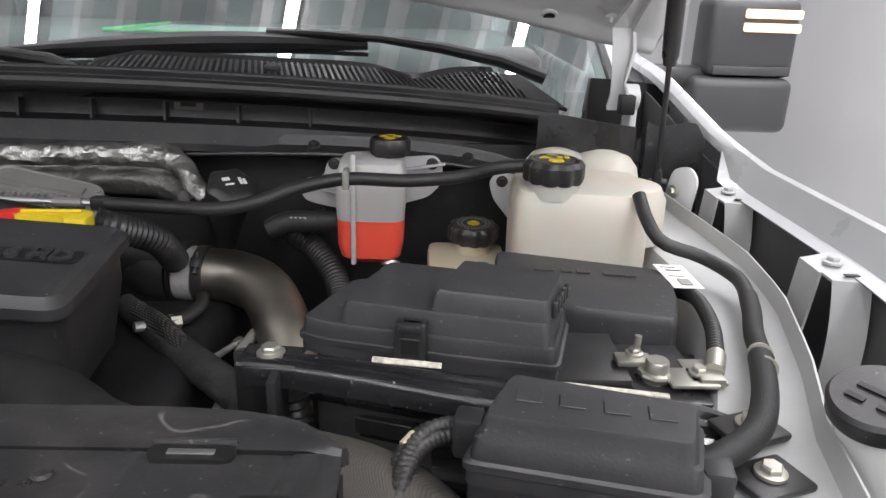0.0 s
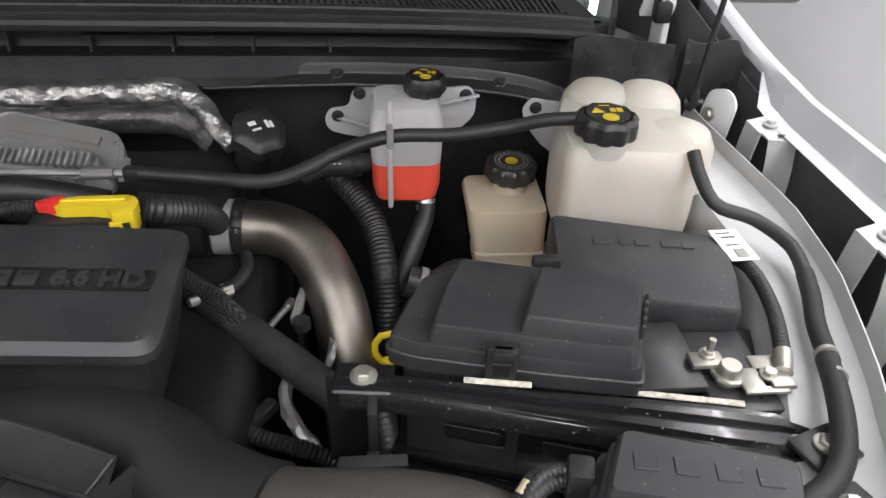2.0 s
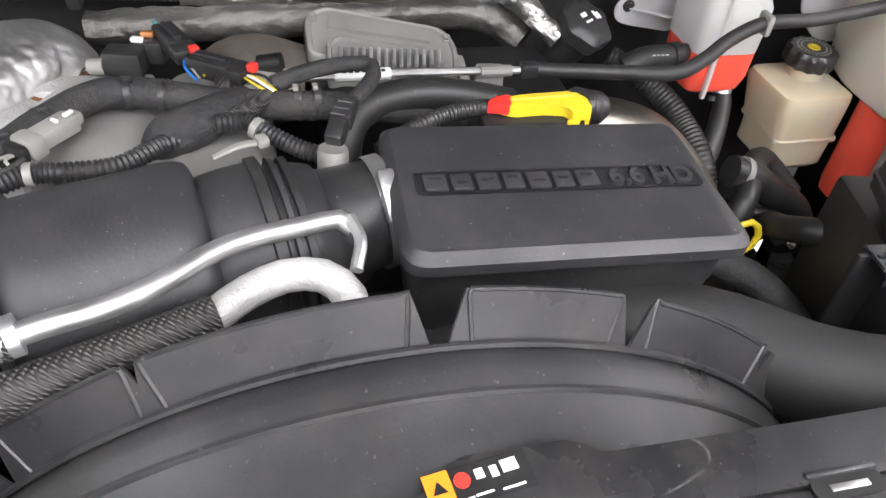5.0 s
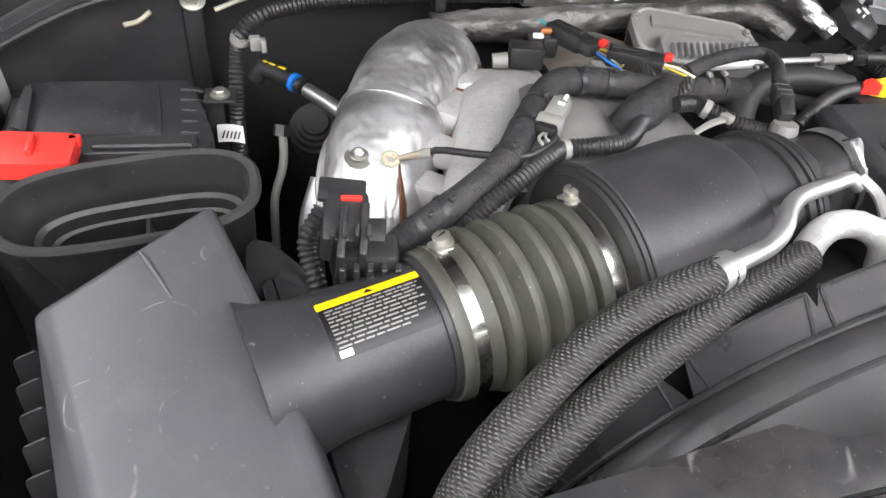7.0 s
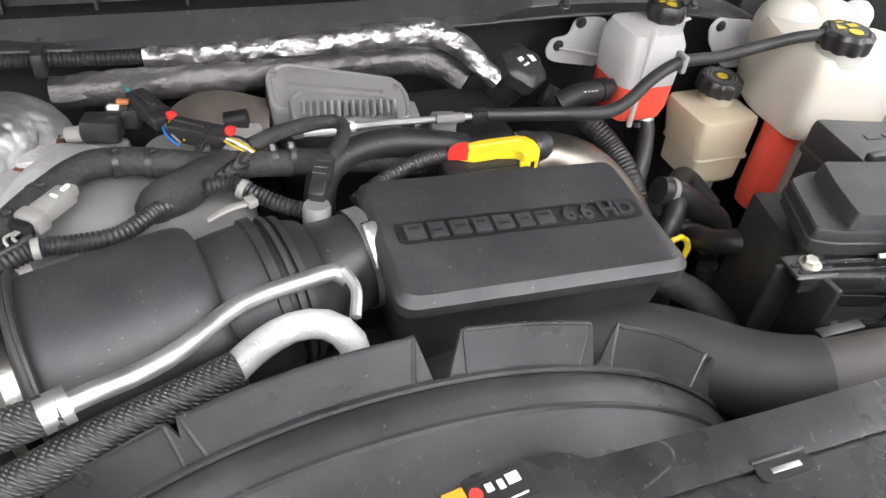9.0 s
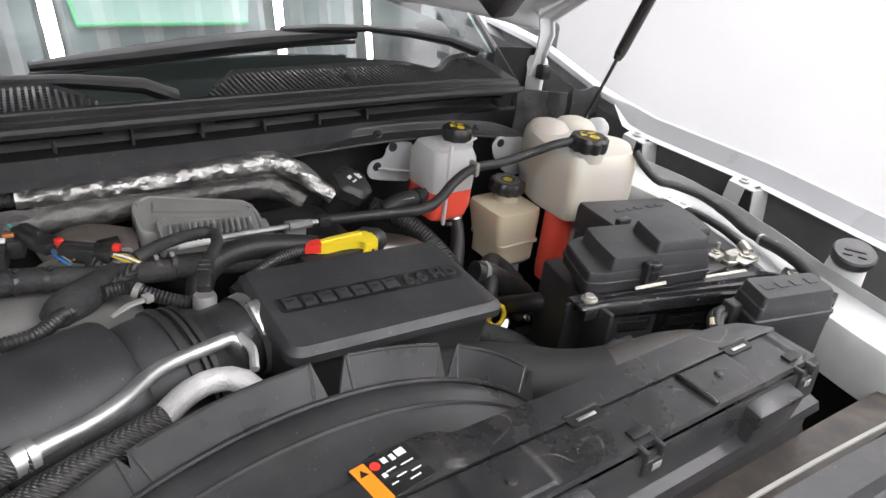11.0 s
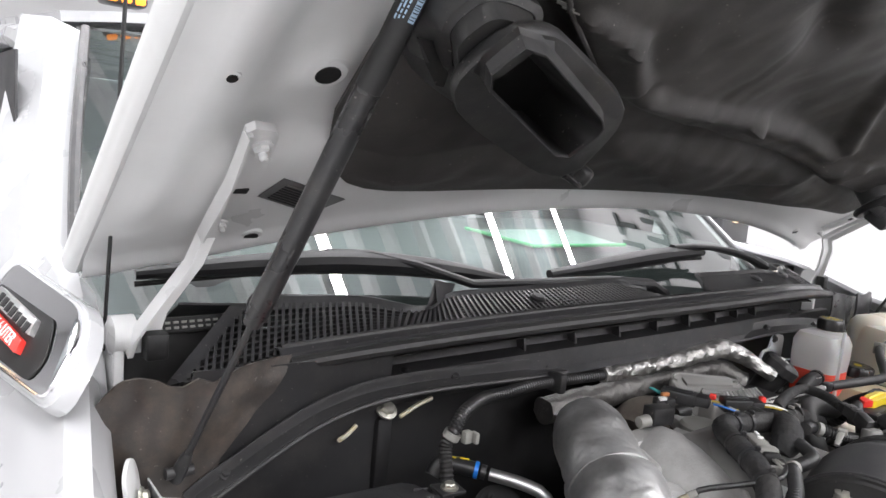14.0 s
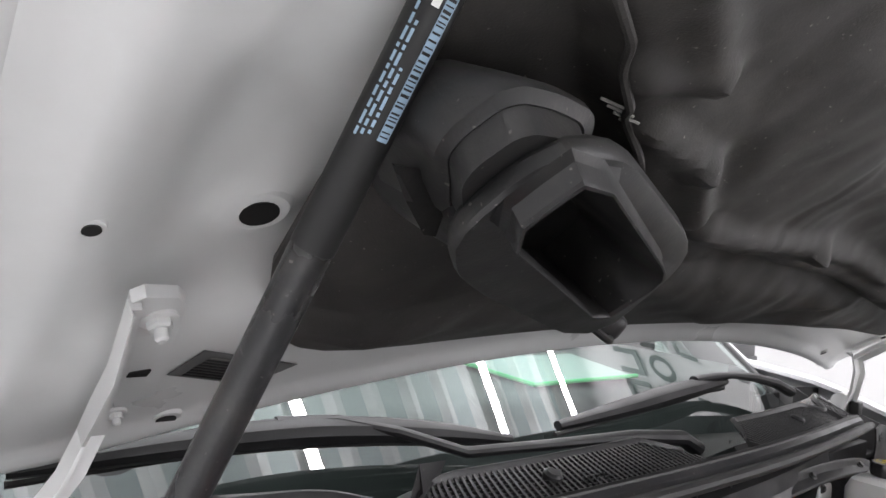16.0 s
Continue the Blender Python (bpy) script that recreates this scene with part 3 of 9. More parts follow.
for side in (1, -1):
    part("fender", fender_rows(side), M_PAINT, truck, "glossy white front fender")
    # inner apron rail with its upturned outer flange
    def apron(u, v, side=side):
        sec = [(-0.08, -0.08), (-0.078, -0.02), (-0.07, -0.006), (-0.04, -0.004), (-0.016, 0.0), (-0.004, 0.008), (0.0, 0.026)]
        x, z = sec[v]
        edge = float(np.interp(u, [0.25, 0.45, 0.58, 0.672, 0.80, 0.92, 1.14, 1.2], [0.76, 0.785, 0.815, 0.85, 0.887, 0.90, 0.882, 0.88]))
        return Vector((side * (edge + x), u, 1.38 + z))
    part("apron", sheet(apron, span(0.25, 1.2, 24), range(7), 0.002), M_APRON, truck, "white painted inner apron rail")
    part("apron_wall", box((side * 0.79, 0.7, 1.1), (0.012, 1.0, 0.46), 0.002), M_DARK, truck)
    part("wheelhouse", box((side * 0.89, 0.72, 1.17), (0.13, 1.05, 0.2), 0.01), M_PLASTIC, truck, "dark plastic wheelhouse")
    part("fender_liner", sheet(lambda u, v: Vector((side * (fender_edge(u) - 0.014 + 0.01 * v), u, fender_crown(u, side) - (0.036 if side == 1 else 0.018) - 0.24 * v)), span(0.1, 1.6, 30), span(0, 1, 4), 0.003), M_LINING, truck, "grey liner inside the fender")
    # brackets that tie the fender lip to the apron
    for by in (1.07, 0.81):
        bz = fender_crown(by, side) - (0.034 if side == 1 else 0.015)
        q = [Vector((side * a, by + b, bz + c)) for a, b, c in ((0.915, 0.022, 0.0), (0.952, 0.034, 0.002), (0.958, -0.034, -0.004), (0.923, -0.022, -0.006))]
        plate = sheet(lambda u, v: q[0].lerp(q[1], u).lerp(q[3].lerp(q[2], u), v), span(0, 1, 4), span(0, 1, 4), 0.003)
        front = sheet(lambda u, v: q[3].lerp(q[2], 0.9 * v) + Vector((side * (-0.012 * u * u + 0.006 * math.sin(3 * u)), -0.016 * u, -0.15 * u - 0.004 * math.sin(3 * v) * u)), span(0, 1, 9), span(0, 1, 4), 0.003)
        rear = sheet(lambda u, v: q[0].lerp(q[3], 0.7 * v) + Vector((side * (-0.008 * u), 0.01 * u, -0.14 * u)), span(0, 1, 7), span(0, 1, 3), 0.003)
        br = part("bracket", join(plate, front, rear), M_APRON, truck, "white stamped fender bracket")
        bolt(q[1].lerp(q[3], 0.5) + Vector((0, 0, 0.003)), (0, 0, 1), 0.0065, M_APRON, br)
        part("slot", box(q[2].lerp(q[3], 0.45) + Vector((0, 0.008, 0.0028)), (0.014, 0.006, 0.0012), 0.0005), M_INK_GAP, br)
    # tray lugs bolted on the apron
    for ly, lxx in ((0.60, 0.772), (0.545, 0.762)) if side == 1 else ((0.911, 0.826), (1.134, 0.831)):
        lug = part("tray_lug", box((side * lxx, ly, 1.3845), (0.046, 0.036, 0.006), 0.003, 2, (0, 0, side * 20)), M_PLASTIC, truck, "black steel tray lug")
        bolt((side * lxx, ly, 1.389), (0, 0, 1), 0.0072, M_ZINC, lug)
    # closing panel between fender and cowl
    if side == 1:
        def outer_top(x):
            return float(np.interp(x, [0.70, 0.725, 0.754, 0.787, 0.837, 0.843, 0.848, 0.858, 0.861, 0.874, 0.894, 0.915, 0.930, 0.946], [1.500, 1.506, 1.502, 1.497, 1.491, 1.490, 1.470, 1.470, 1.498, 1.492, 1.493, 1.500, 1.498, 1.475]))

        part("cowl_side", sheet(lambda u, v: Vector((u, 1.205 + 0.006 * noise.noise(Vector((u * 18, v * 5, 1.0))) + 0.012 * (u > 0.842) * (u < 0.86), 1.24 + v * (outer_top(u) - 1.24))), [0.70 + 0.003 * k for k in range(83)], span(0, 1, 20), 0.003), M_SCUFF, truck, "dusty plastic corner panel below the hinge", 60)
        part("hinge_well", sheet(lambda u, v: Vector((0.785 + 0.175 * u, 1.31 + 0.11 * min(1, u * 6), 1.40 + v * (0.135 - 0.012 * u * u - 0.04 * max(0, 1 - u * 6)))), span(0, 1, 19), span(0, 1, 6), 0.004), M_TYRE_SHADE, truck, "black panel behind the hinge")
    else:
        def corner_top(x):
            return float(np.interp(x, [-0.94, -0.923, -0.908, -0.894, -0.875, -0.862, -0.850, -0.835, -0.815, -0.79, -0.76, -0.722], [1.480, 1.503, 1.514, 1.516, 1.511, 1.503, 1.502, 1.509, 1.500, 1.511, 1.516, 1.517]))

        def stain_edge(f):
            return float(np.interp(f, [0.0, 0.5, 0.66, 0.76, 0.85, 0.93, 1.0], [-0.830, -0.822, -0.805, -0.775, -0.748, -0.730, -0.722]))

        def corner_skin(u, v):
            x = -0.94 + (stain_edge(v) + 0.94) * u
            z = 1.24 + (corner_top(x) - 1.24) * v
            return Vector((x, 1.198 + 0.10 * max(0, x + 0.80) + 0.010 * noise.noise(Vector((x * 16, z * 14, 3.0))) + 0.004 * noise.noise(Vector((x * 50, z * 40, 5.0))), z))

        part("cowl_side", sheet(corner_skin, span(0, 1, 40), span(0, 1, 30), 0.003), M_DIRTY, truck, "mud-stained plastic corner panel below the hinge", 60)
        part("cowl_side", sheet(lambda u, v: Vector((-0.835 + 0.255 * u, 1.206 + 0.03 * math.sin(math.pi * v) * 0.2, 1.24 + (1.512 - 1.24 - 0.01 * u) * v)), span(0, 1, 20), span(0, 1, 12), 0.003), M_PLASTIC, truck, "black plastic panel under the cowl's end")
    # Near-black boards stand in for the shaded void behind the hinge.
    part("pocket_back_shade", box((side * 0.86, 1.50, 1.40), (0.14, 0.012, 0.2), 0.004), M_DARK, truck)
    part("pocket_floor_shade", box((side * 0.86, 1.38, 1.40), (0.15, 0.22, 0.012), 0.004), M_DARK, truck)
    # cab: pillar, door, sill
    part("pillar", loft([[Vector((side * a, y, z)) for a, y, z in ring] for ring in (
        [(0.885, 1.52, 1.49), (0.95, 1.54, 1.52), (0.985, 1.66, 1.52), (0.93, 1.70, 1.49)],
        [(0.835, 1.76, 1.70), (0.885, 1.78, 1.72), (0.925, 1.88, 1.72), (0.88, 1.90, 1.70)],
        [(0.775, 1.985, 1.915), (0.825, 2.0, 1.935), (0.86, 2.08, 1.94), (0.80, 2.10, 1.91)])]), M_PAINT, truck, "white windshield pillar")
    part("pillar_trim", tube([(side * 0.885, 1.50, 1.50), (side * 0.835, 1.745, 1.71), (side * 0.775, 1.965, 1.92)], 0.009, 8), M_SATIN, truck, "black trim along the windshield")
    door = part("door", box((side * 0.965, 2.25, 1.05), (0.09, 1.22, 0.88), 0.03, 3), M_PAINT, truck, "white front door")
    part("door_glass", box((side * 0.90, 2.35, 1.68), (0.006, 0.98, 0.36), 0.002), M_SATIN, door, "dark side window")
    part("door_frame", tube([(side * 0.93, 1.70, 1.48), (side * 0.88, 1.95, 1.72), (side * 0.83, 2.15, 1.89), (side * 0.83, 2.86, 1.90), (side * 0.93, 2.87, 1.48)], 0.028, 8), M_PAINT, door)
    part("cab_side", box((side * 0.95, 3.6, 1.2), (0.1, 1.44, 1.3), 0.05, 3), M_PAINT, truck)
    part("sill", box((side * 0.98, 2.2, 0.56), (0.08, 3.6, 0.14), 0.02), M_PLASTIC, truck)
    for wy in (0.55, 4.2):
        wheel = part("wheel", lathe([(0.3, -0.12), (0.41, -0.12), (0.425, -0.08), (0.425, 0.08), (0.41, 0.12), (0.3, 0.12)], (side * 0.9, wy, 0.425), (1, 0, 0), 40), M_TYRE_SHADE, truck, "black off-road tyre")
        part("rim", lathe([(0.29, -0.1), (0.3, 0.0), (0.29, 0.1), (0.1, 0.06)], (side * 0.9, wy, 0.425), (1, 0, 0), 32), M_ALU, wheel)
    # mirror
    mx = side * (1.23 if side == 1 else 1.38)
    mirror = part("mirror", join(box((mx + side * 0.01, 1.82, 1.588), (0.19, 0.12, 0.165), 0.02, 3), box((mx - side * 0.005, 1.81, 1.448), (0.22, 0.14, 0.118), 0.02, 3), box((mx + side * 0.01, 1.758, 1.522), (0.17, 0.012, 0.02), 0.004)), M_TRIM, truck, "black two-piece towing mirror housing")
    part("mirror_arm", box((side * 1.05, 1.82, 1.50), (0.22, 0.06, 0.05), 0.015), M_TRIM, mirror)
    for k in range(2):
        part("indicator", box((mx + side * 0.04, 1.757, 1.612 + 0.028 * k), (0.12, 0.02, 0.018), 0.004), M_LAMPW, mirror, "glowing strip lamp on the mirror")

# chrome vent with badge on one fender flank
VM = facing((-0.955, 1.215, 1.550), (-0.8, -0.1, 0.6))
part("vent_pad", moved(loft([[Vector((-0.09 + (p.x + 0.09) * k, p.y * k, z)) for p in rounded(VENT_OUT, 0.03)] for k, z in ((1.16, -0.016), (1.14, -0.006), (1.12, -0.002), (1.08, -0.003), (1.04, 0.0))]), VM), M_PAINT, truck, "bulged white fender panel round the vent")
vent = part("side_vent", moved(prism(rounded(VENT_OUT, 0.02), -0.002, 0.005, 0.003), VM), M_CHROME, truck, "chrome-edged vent on the fender flank")
part("vent_mesh", moved(prism(rounded(VENT_IN, 0.012), 0.0062, 0.008, 0.001), VM), M_INK_GAP, vent)
part("badge", moved(prism(rounded(VENT_BAR, 0.003), 0.008, 0.014, 0.001), VM), M_ALU, vent, "chrome badge bar")
part("badge", moved(prism(rounded(VENT_RED, 0.003), 0.008, 0.014, 0.001), VM), M_RED, vent, "red badge bar")
part("lettering", moved(words("6.6 LITER", 0.017, 0.0006, pose(-0.10, -0.0205, 0.0144, 0, 0, -4)), VM), M_WHITE, vent, "white characters 6.6 LITER", 0)
for k in range(7):
    part("badge_block", moved(box((-0.165 + 0.017 * k, 0.004 - 0.0016 * k, 0.0145), (0.012, 0.011, 0.0012), 0.0004), VM), M_INK_GAP, vent)
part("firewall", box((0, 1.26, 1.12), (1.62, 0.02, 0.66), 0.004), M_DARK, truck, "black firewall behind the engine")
# Added dark plate, no real part, that hides the ground below the engine.
part("ground_blocker", box((0, 0.75, 0.86), (1.6, 1.1, 0.02), 0.004), M_DARK, truck)
part("floor_pan", box((0, 3.1, 0.62), (1.9, 3.6, 0.1), 0.01), M_DARK, truck)
part("chassis_rail", box((0, 2.6, 0.48), (0.9, 4.6, 0.14), 0.01), M_DARK, truck)
part("axle", tube([(-0.9, 0.55, 0.425), (0.9, 0.55, 0.425)], 0.05, 10, steps=4), M_DARK, truck)
part("axle", tube([(-0.9, 4.2, 0.425), (0.9, 4.2, 0.425)], 0.05, 10, steps=4), M_DARK, truck)
part("bed", box((0, 5.0, 1.05), (1.98, 1.7, 0.75), 0.05, 3), M_PAINT, truck, "white truck bed")


def shield_point(u, v):
    x = u * (0.885 - 0.11 * v)
    return Vector((x, 1.335 + 0.2 * x * x + v * (0.62 - 0.06 * x * x), 1.518 - 0.03 * x * x + v * 0.43 + 0.012 * math.sin(v * math.pi) * (1 - 0.3 * u * u)))


ws = part("windshield", sheet(shield_point, span(-1, 1, 25), span(-0.1, 1, 16), 0.005), M_GLASS, truck, "tinted windshield reflecting ceiling lights")
ws.visible_shadow = False
ws.data.materials.append(M_CLEAR)
for face in ws.data.polygons:
    face.material_index = int(face.normal.z < 0)
part("shield_band", sheet(lambda u, v: shield_point(u, -0.13 + 0.07 * v) + Vector((0, -0.004, -0.011)), span(-1, 1, 25), [0, 1], 0.002), M_SATIN, truck, "black ceramic band along the glass foot")
part("roof", sheet(lambda u, v: Vector((u * (0.80 + 0.05 * math.sin(v * 3)), 1.955 + 0.1 * u * u + v * 1.9, 1.955 + 0.035 * (1 - u ** 4) + 0.02 * math.sin(v * 3.1) - 0.05 * (v > 0.95))), span(-1, 1, 17), span(0, 1, 12), 0.02), M_PAINT, truck, "white cab roof")
part("cab_back", box((0, 3.9, 1.45), (1.7, 0.06, 0.95), 0.02), M_PAINT, truck)
part("dashboard", box((0, 1.77, 1.44), (1.5, 0.58, 0.27), 0.04, 3), M_CARPET, truck, "dark dashboard behind the glass")
part("seat", box((-0.4, 2.6, 1.3), (0.55, 0.3, 0.75), 0.1, 3), M_CARPET, truck)
part("seat", box((0.4, 2.6, 1.3), (0.55, 0.3, 0.75), 0.1, 3), M_CARPET, truck)
for lx in (-0.685, 0.0, 0.685):
    cl = part("clearance_lamp", box((lx, 2.07, 1.996), (0.085, 0.06, 0.022), 0.01, 3), M_SATIN, truck, "amber roof clearance lamp")
    for q in range(3):
        part("lens", box((lx - 0.026 + 0.026 * q, 2.043, 1.998), (0.02, 0.014, 0.018), 0.004), M_LAMP, cl, "glowing amber lens")
part("antenna", tube([(-0.896, 1.315, 1.51), (-0.890, 1.305, 1.75), (-0.882, 1.28, 2.2)], 0.0022, 6), M_INK_GAP, truck, "thin black whip antenna")
SHEET = [Vector(p) for p in ((-0.03, 1.50, 1.5815), (0.26, 1.49, 1.5815), (0.36, 1.74, 1.582), (0.0, 1.75, 1.582))]
ds = tagged(solid("dash_sheet", sheet(lambda u, v: SHEET[0].lerp(SHEET[1], u).lerp(SHEET[3].lerp(SHEET[2], u), v), [0, 1], [0, 1], 0.002), M_TEAL,
                  "pale green sheet with a bright green edge lying on the dashboard", "paper"))
part("edge", tube([SHEET[1] + Vector((0, 0, 0.002)), SHEET[0] + Vector((0, 0, 0.002)), SHEET[3] + Vector((0, 0, 0.002))], 0.004, 6, steps=20, smoothline=False), M_GREEN, None).parent = ds


# ---- cowl ----
def cowl_y(x):
    return 1.119 + 0.239 * x * x - 0.074 * x ** 4


def cowl_z(x):
    return 1.553 - 0.079 * x * x - 0.016 * x ** 4


def grille_back(x):
    """The grille's rear edge, with dips beside the wiper pivots and near the outer end."""
    a = abs(x)
    dip = 0.035 * math.exp(-((a - 0.52) / 0.045) ** 2) + (0.06 * min(1, (0.13 - a) / 0.07) if a < 0.13 else 0)
    return Vector((x, 1.216 + 0.185 * x * x + 0.029 * x ** 4 - dip, 1.568 - 0.072 * x * x + 0.064 * x ** 4 - dip * 0.25))


def grille_front(x):
    return Vector((x, cowl_y(x) + 0.03, cowl_z(x) + 0.002))


cowl = thing("cowl_panel", "long black plastic cowl with slotted grilles below the windshield", "cowl panel", (0, 1.1, 1.42))
XS = span(-0.72, 0.735, 74)


def along(profile):
    """Sweep a section of (y, z) offsets along the cowl's bowed front line."""
    rows = [[Vector((x, cowl_y(x) + a, cowl_z(x) + b)) for a, b in profile] for x in XS]
    b = loft(rows, caps=False, closed=False)
    bmesh.ops.recalc_face_normals(b, faces=b.faces)
    bmesh.ops.solidify(b, geom=list(b.faces), thickness=0.003)
    return b


part("front_edge", along([(0.010, -0.012), (0.012, 0.0), (0.020, 0.006), (0.034, 0.003)]), M_SATIN, cowl, "smooth black front edge")
part("seal", tube([(x, cowl_y(x) - 0.004, cowl_z(x) - 0.008) for x in span(-0.715, 0.728, 25)], 0.009, 10, steps=120), M_RUBBER, cowl, "black rubber hood seal")
part("seal", tube([(x, cowl_y(x) + 0.024, cowl_z(x) + 0.004) for x in span(-0.715, 0.728, 25)], 0.0055, 8, steps=120), M_RUBBER, cowl)
part("fascia", along([(0.0, -0.014), (0.02, -0.022), (0.085, -0.03), (0.09, -0.055), (0.086, -0.068), (0.06, -0.072), (0.056, -0.098), (0.05, -0.104), (0.07, -0.112)]), M_SATIN, cowl, "stepped black plastic water tray")
for x in span(-0.33, 0.37, 8):
    part("rib", moved(prism([(-0.006, -0.045), (0.03, -0.03), (0.034, 0.012), (0.004, 0.012)], -0.0018, 0.0018), facing((x, cowl_y(x) + 0.068, cowl_z(x) - 0.055), (1, 0, 0))), M_SATIN, cowl, "", 0)
for x in (-0.2, 0.2):
    clip = part("clip_plate", box((x, cowl_y(x) + 0.084, cowl_z(x) - 0.045), (0.042, 0.006, 0.018), 0.002), M_GREYPL, cowl, "grey clip plate with a screw")
    part("clip_hole", box((x, cowl_y(x) + 0.0805, cowl_z(x) - 0.045), (0.022, 0.002, 0.008), 0.0005), M_INK_GAP, clip)


for side in (1, -1):
    g0, gf_end, gr_end, sag = (0.075, 0.705, 0.64, 0.0) if side == 1 else (0.075, 0.822, 0.727, 1.0)

    def on_grille(u, v, side=side, gf_end=gf_end, gr_end=gr_end, sag=sag):
        """u runs outward 0..1, v from front to rear; the outer end is cut on a slant."""
        xf, xr = g0 + (gf_end - g0) * u, g0 + 0.012 + (gr_end - g0 - 0.012) * u
        p = grille_front(xf).lerp(grille_back(xr), v)
        return Vector((side * p.x, p.y - 0.012 * sag * (1 - v) * max(0, xf - 0.6) / 0.2, p.z - 0.012 * sag * (1 - v) * max(0, xf - 0.6) / 0.2))

    us = span(0, 1, 76)
    gr = part("grille", sheet(lambda u, v: on_grille(u, -0.03 + 0.07 * v) , us, [0, 1], 0.004), M_PLASTIC, cowl, "slotted black air intake grille")
    part("grille_rim", sheet(lambda u, v: on_grille(u, 0.95 + 0.22 * v) + Vector((0, 0, 0.008 * math.sin(v * 3.0))), us, span(0, 1, 5), 0.003), M_SATIN, gr)
    part("grille_end", sheet(lambda u, v: on_grille(1.0 + (0.03 if side == -1 else 0.075) * v, u), span(0, 1, 6), [0, 1], 0.005), M_SATIN, gr)
    for k in range(1, 9):
        part("crossbar", sheet(lambda u, v, k=k: on_grille(u, k / 9 + 0.026 * v) + Vector((0, 0, 0.0026)), us, [0, 1], 0.006), M_PLASTIC, gr)
    slat_mesh = None
    for xf in span(g0 + 0.004, gf_end - 0.004, 86 if side == -1 else 72):
        v1 = min(1.0, (gf_end - xf) / (gf_end - gr_end - 0.035))
        p = grille_front(xf)
        q = p.lerp(grille_back(xf - 0.043 * xf), v1)
        low = 0.012 * sag * max(0, xf - 0.6) / 0.2
        p, q = Vector((side * p.x, p.y - low, p.z - low)), Vector((side * q.x, q.y - low * (1 - v1), q.z - low * (1 - v1)))
        if slat_mesh is None:
            bs = box((0, 0.5, -0.001), (0.0036, 1, 0.009), 0)
            slat_mesh = bpy.data.meshes.new("slat")
            bs.to_mesh(slat_mesh)
            bs.free()
            slat_mesh.materials.append(M_SATIN)
        sl = new("slat", slat_mesh)
        sl.parent = gr
        d = q - p
        m = d.to_track_quat("Y", "Z").to_matrix().to_4x4()
        sl.matrix_basis = Matrix.Translation(p - cowl.location) @ m @ Matrix.Diagonal((1, d.length, 1, 1))
    # Matte black sheet below the slats stands in for shade in the intake.
    part("grille_shade", sheet(lambda u, v: on_grille(u, v) + Vector((0, 0.0, -0.035)), us, [0, 1], 0.002), M_TYRE_SHADE, gr)
    part("push_pin", lathe([(0.012, 0), (0.012, 0.008), (0.008, 0.011)], (side * 0.323, 1.207, 1.553), (0, -0.3, 1), 14), M_SATIN, cowl)
    part("rear_shelf", sheet(lambda u, v: Vector((side * u, 0, 0)) + Vector((0, grille_back(u).y + 0.01 + v * 0.05, grille_back(u).z + 0.001 - 0.03 * v)), span(0.30 if side == 1 else 0.16, 0.65 if side == 1 else 0.80, 40), span(0, 1, 4), 0.003), M_SATIN, cowl)
    # wiper
    sx = 1 if side == 1 else 1
    wp = (-0.13, 0.66)[side == 1]
    wiper = thing("wiper", "black windshield wiper resting on the glass foot", "wiper", (wp, 1.27, 1.55), "windshield wipers")
    if side == 1:
        arm = [(0.735, 1.395, 1.535), (0.66, 1.40, 1.560), (0.56, 1.40, 1.578), (0.46, 1.395, 1.590), (0.36, 1.385, 1.595), (0.28, 1.38, 1.595)]
        blade = [(-0.127, 1.363, 1.556), (0.03, 1.36, 1.568), (0.18, 1.368, 1.577), (0.32, 1.382, 1.580), (0.44, 1.40, 1.577)]
    else:
        arm = [(0.046, 1.237, 1.535), (0.0, 1.235, 1.556), (-0.094, 1.253, 1.564), (-0.23, 1.287, 1.561), (-0.35, 1.322, 1.557), (-0.43, 1.362, 1.582), (-0.50, 1.39, 1.596), (-0.57, 1.405, 1.597)]
        blade = [(-0.826, 1.445, 1.568), (-0.68, 1.42, 1.580), (-0.53, 1.395, 1.584), (-0.38, 1.365, 1.574), (-0.25, 1.341, 1.556)]
    part("arm", tube(arm, [0.015, 0.014, 0.012] + [0.009] * (len(arm) - 3), 10, squash=0.8, smoothline=False), M_WIPER, wiper, "curved black wiper arm")
    part("blade", tube(blade, [0.008, 0.016, 0.019, 0.016, 0.007], 10, squash=0.95), M_WIPER, wiper, "slim black blade housing")
    part("rubber", tube([(p[0], p[1] + 0.004, p[2] - 0.014) for p in blade], 0.004, 6), M_RUBBER, wiper)

ps = part("perforated_strip", box((-0.785, 1.345, 1.524), (0.12, 0.006, 0.020), 0.002, 1, (-30, 0, 0)), M_TYRE_SHADE, cowl, "perforated plastic strip beside the hinge")
for k in range(11):
    for r in range(2):
        part("slit", box((-0.837 + 0.0098 * k, 1.3415 - 0.003 * r, 1.528 - 0.0058 * r), (0.0062, 0.002, 0.0030), 0.0004, 1, (-30, 0, 0)), M_GREYPL, ps, "", 0)
part("end_panel", sheet(lambda u, v: Vector((-0.915 + 0.20 * u, 1.352 - 0.02 * v, 1.515 - 0.15 * v)), span(0, 1, 6), span(0, 1, 5), 0.004), M_TYRE_SHADE, cowl, "black panel behind the hinge")

# ---- hood ----
HO, HA = Vector((0, 1.403, 1.585)), radians(34.6)
H_UP, H_OUT = Vector((0, -math.cos(HA), math.sin(HA))), Vector((0, -math.sin(HA), -math.cos(HA)))


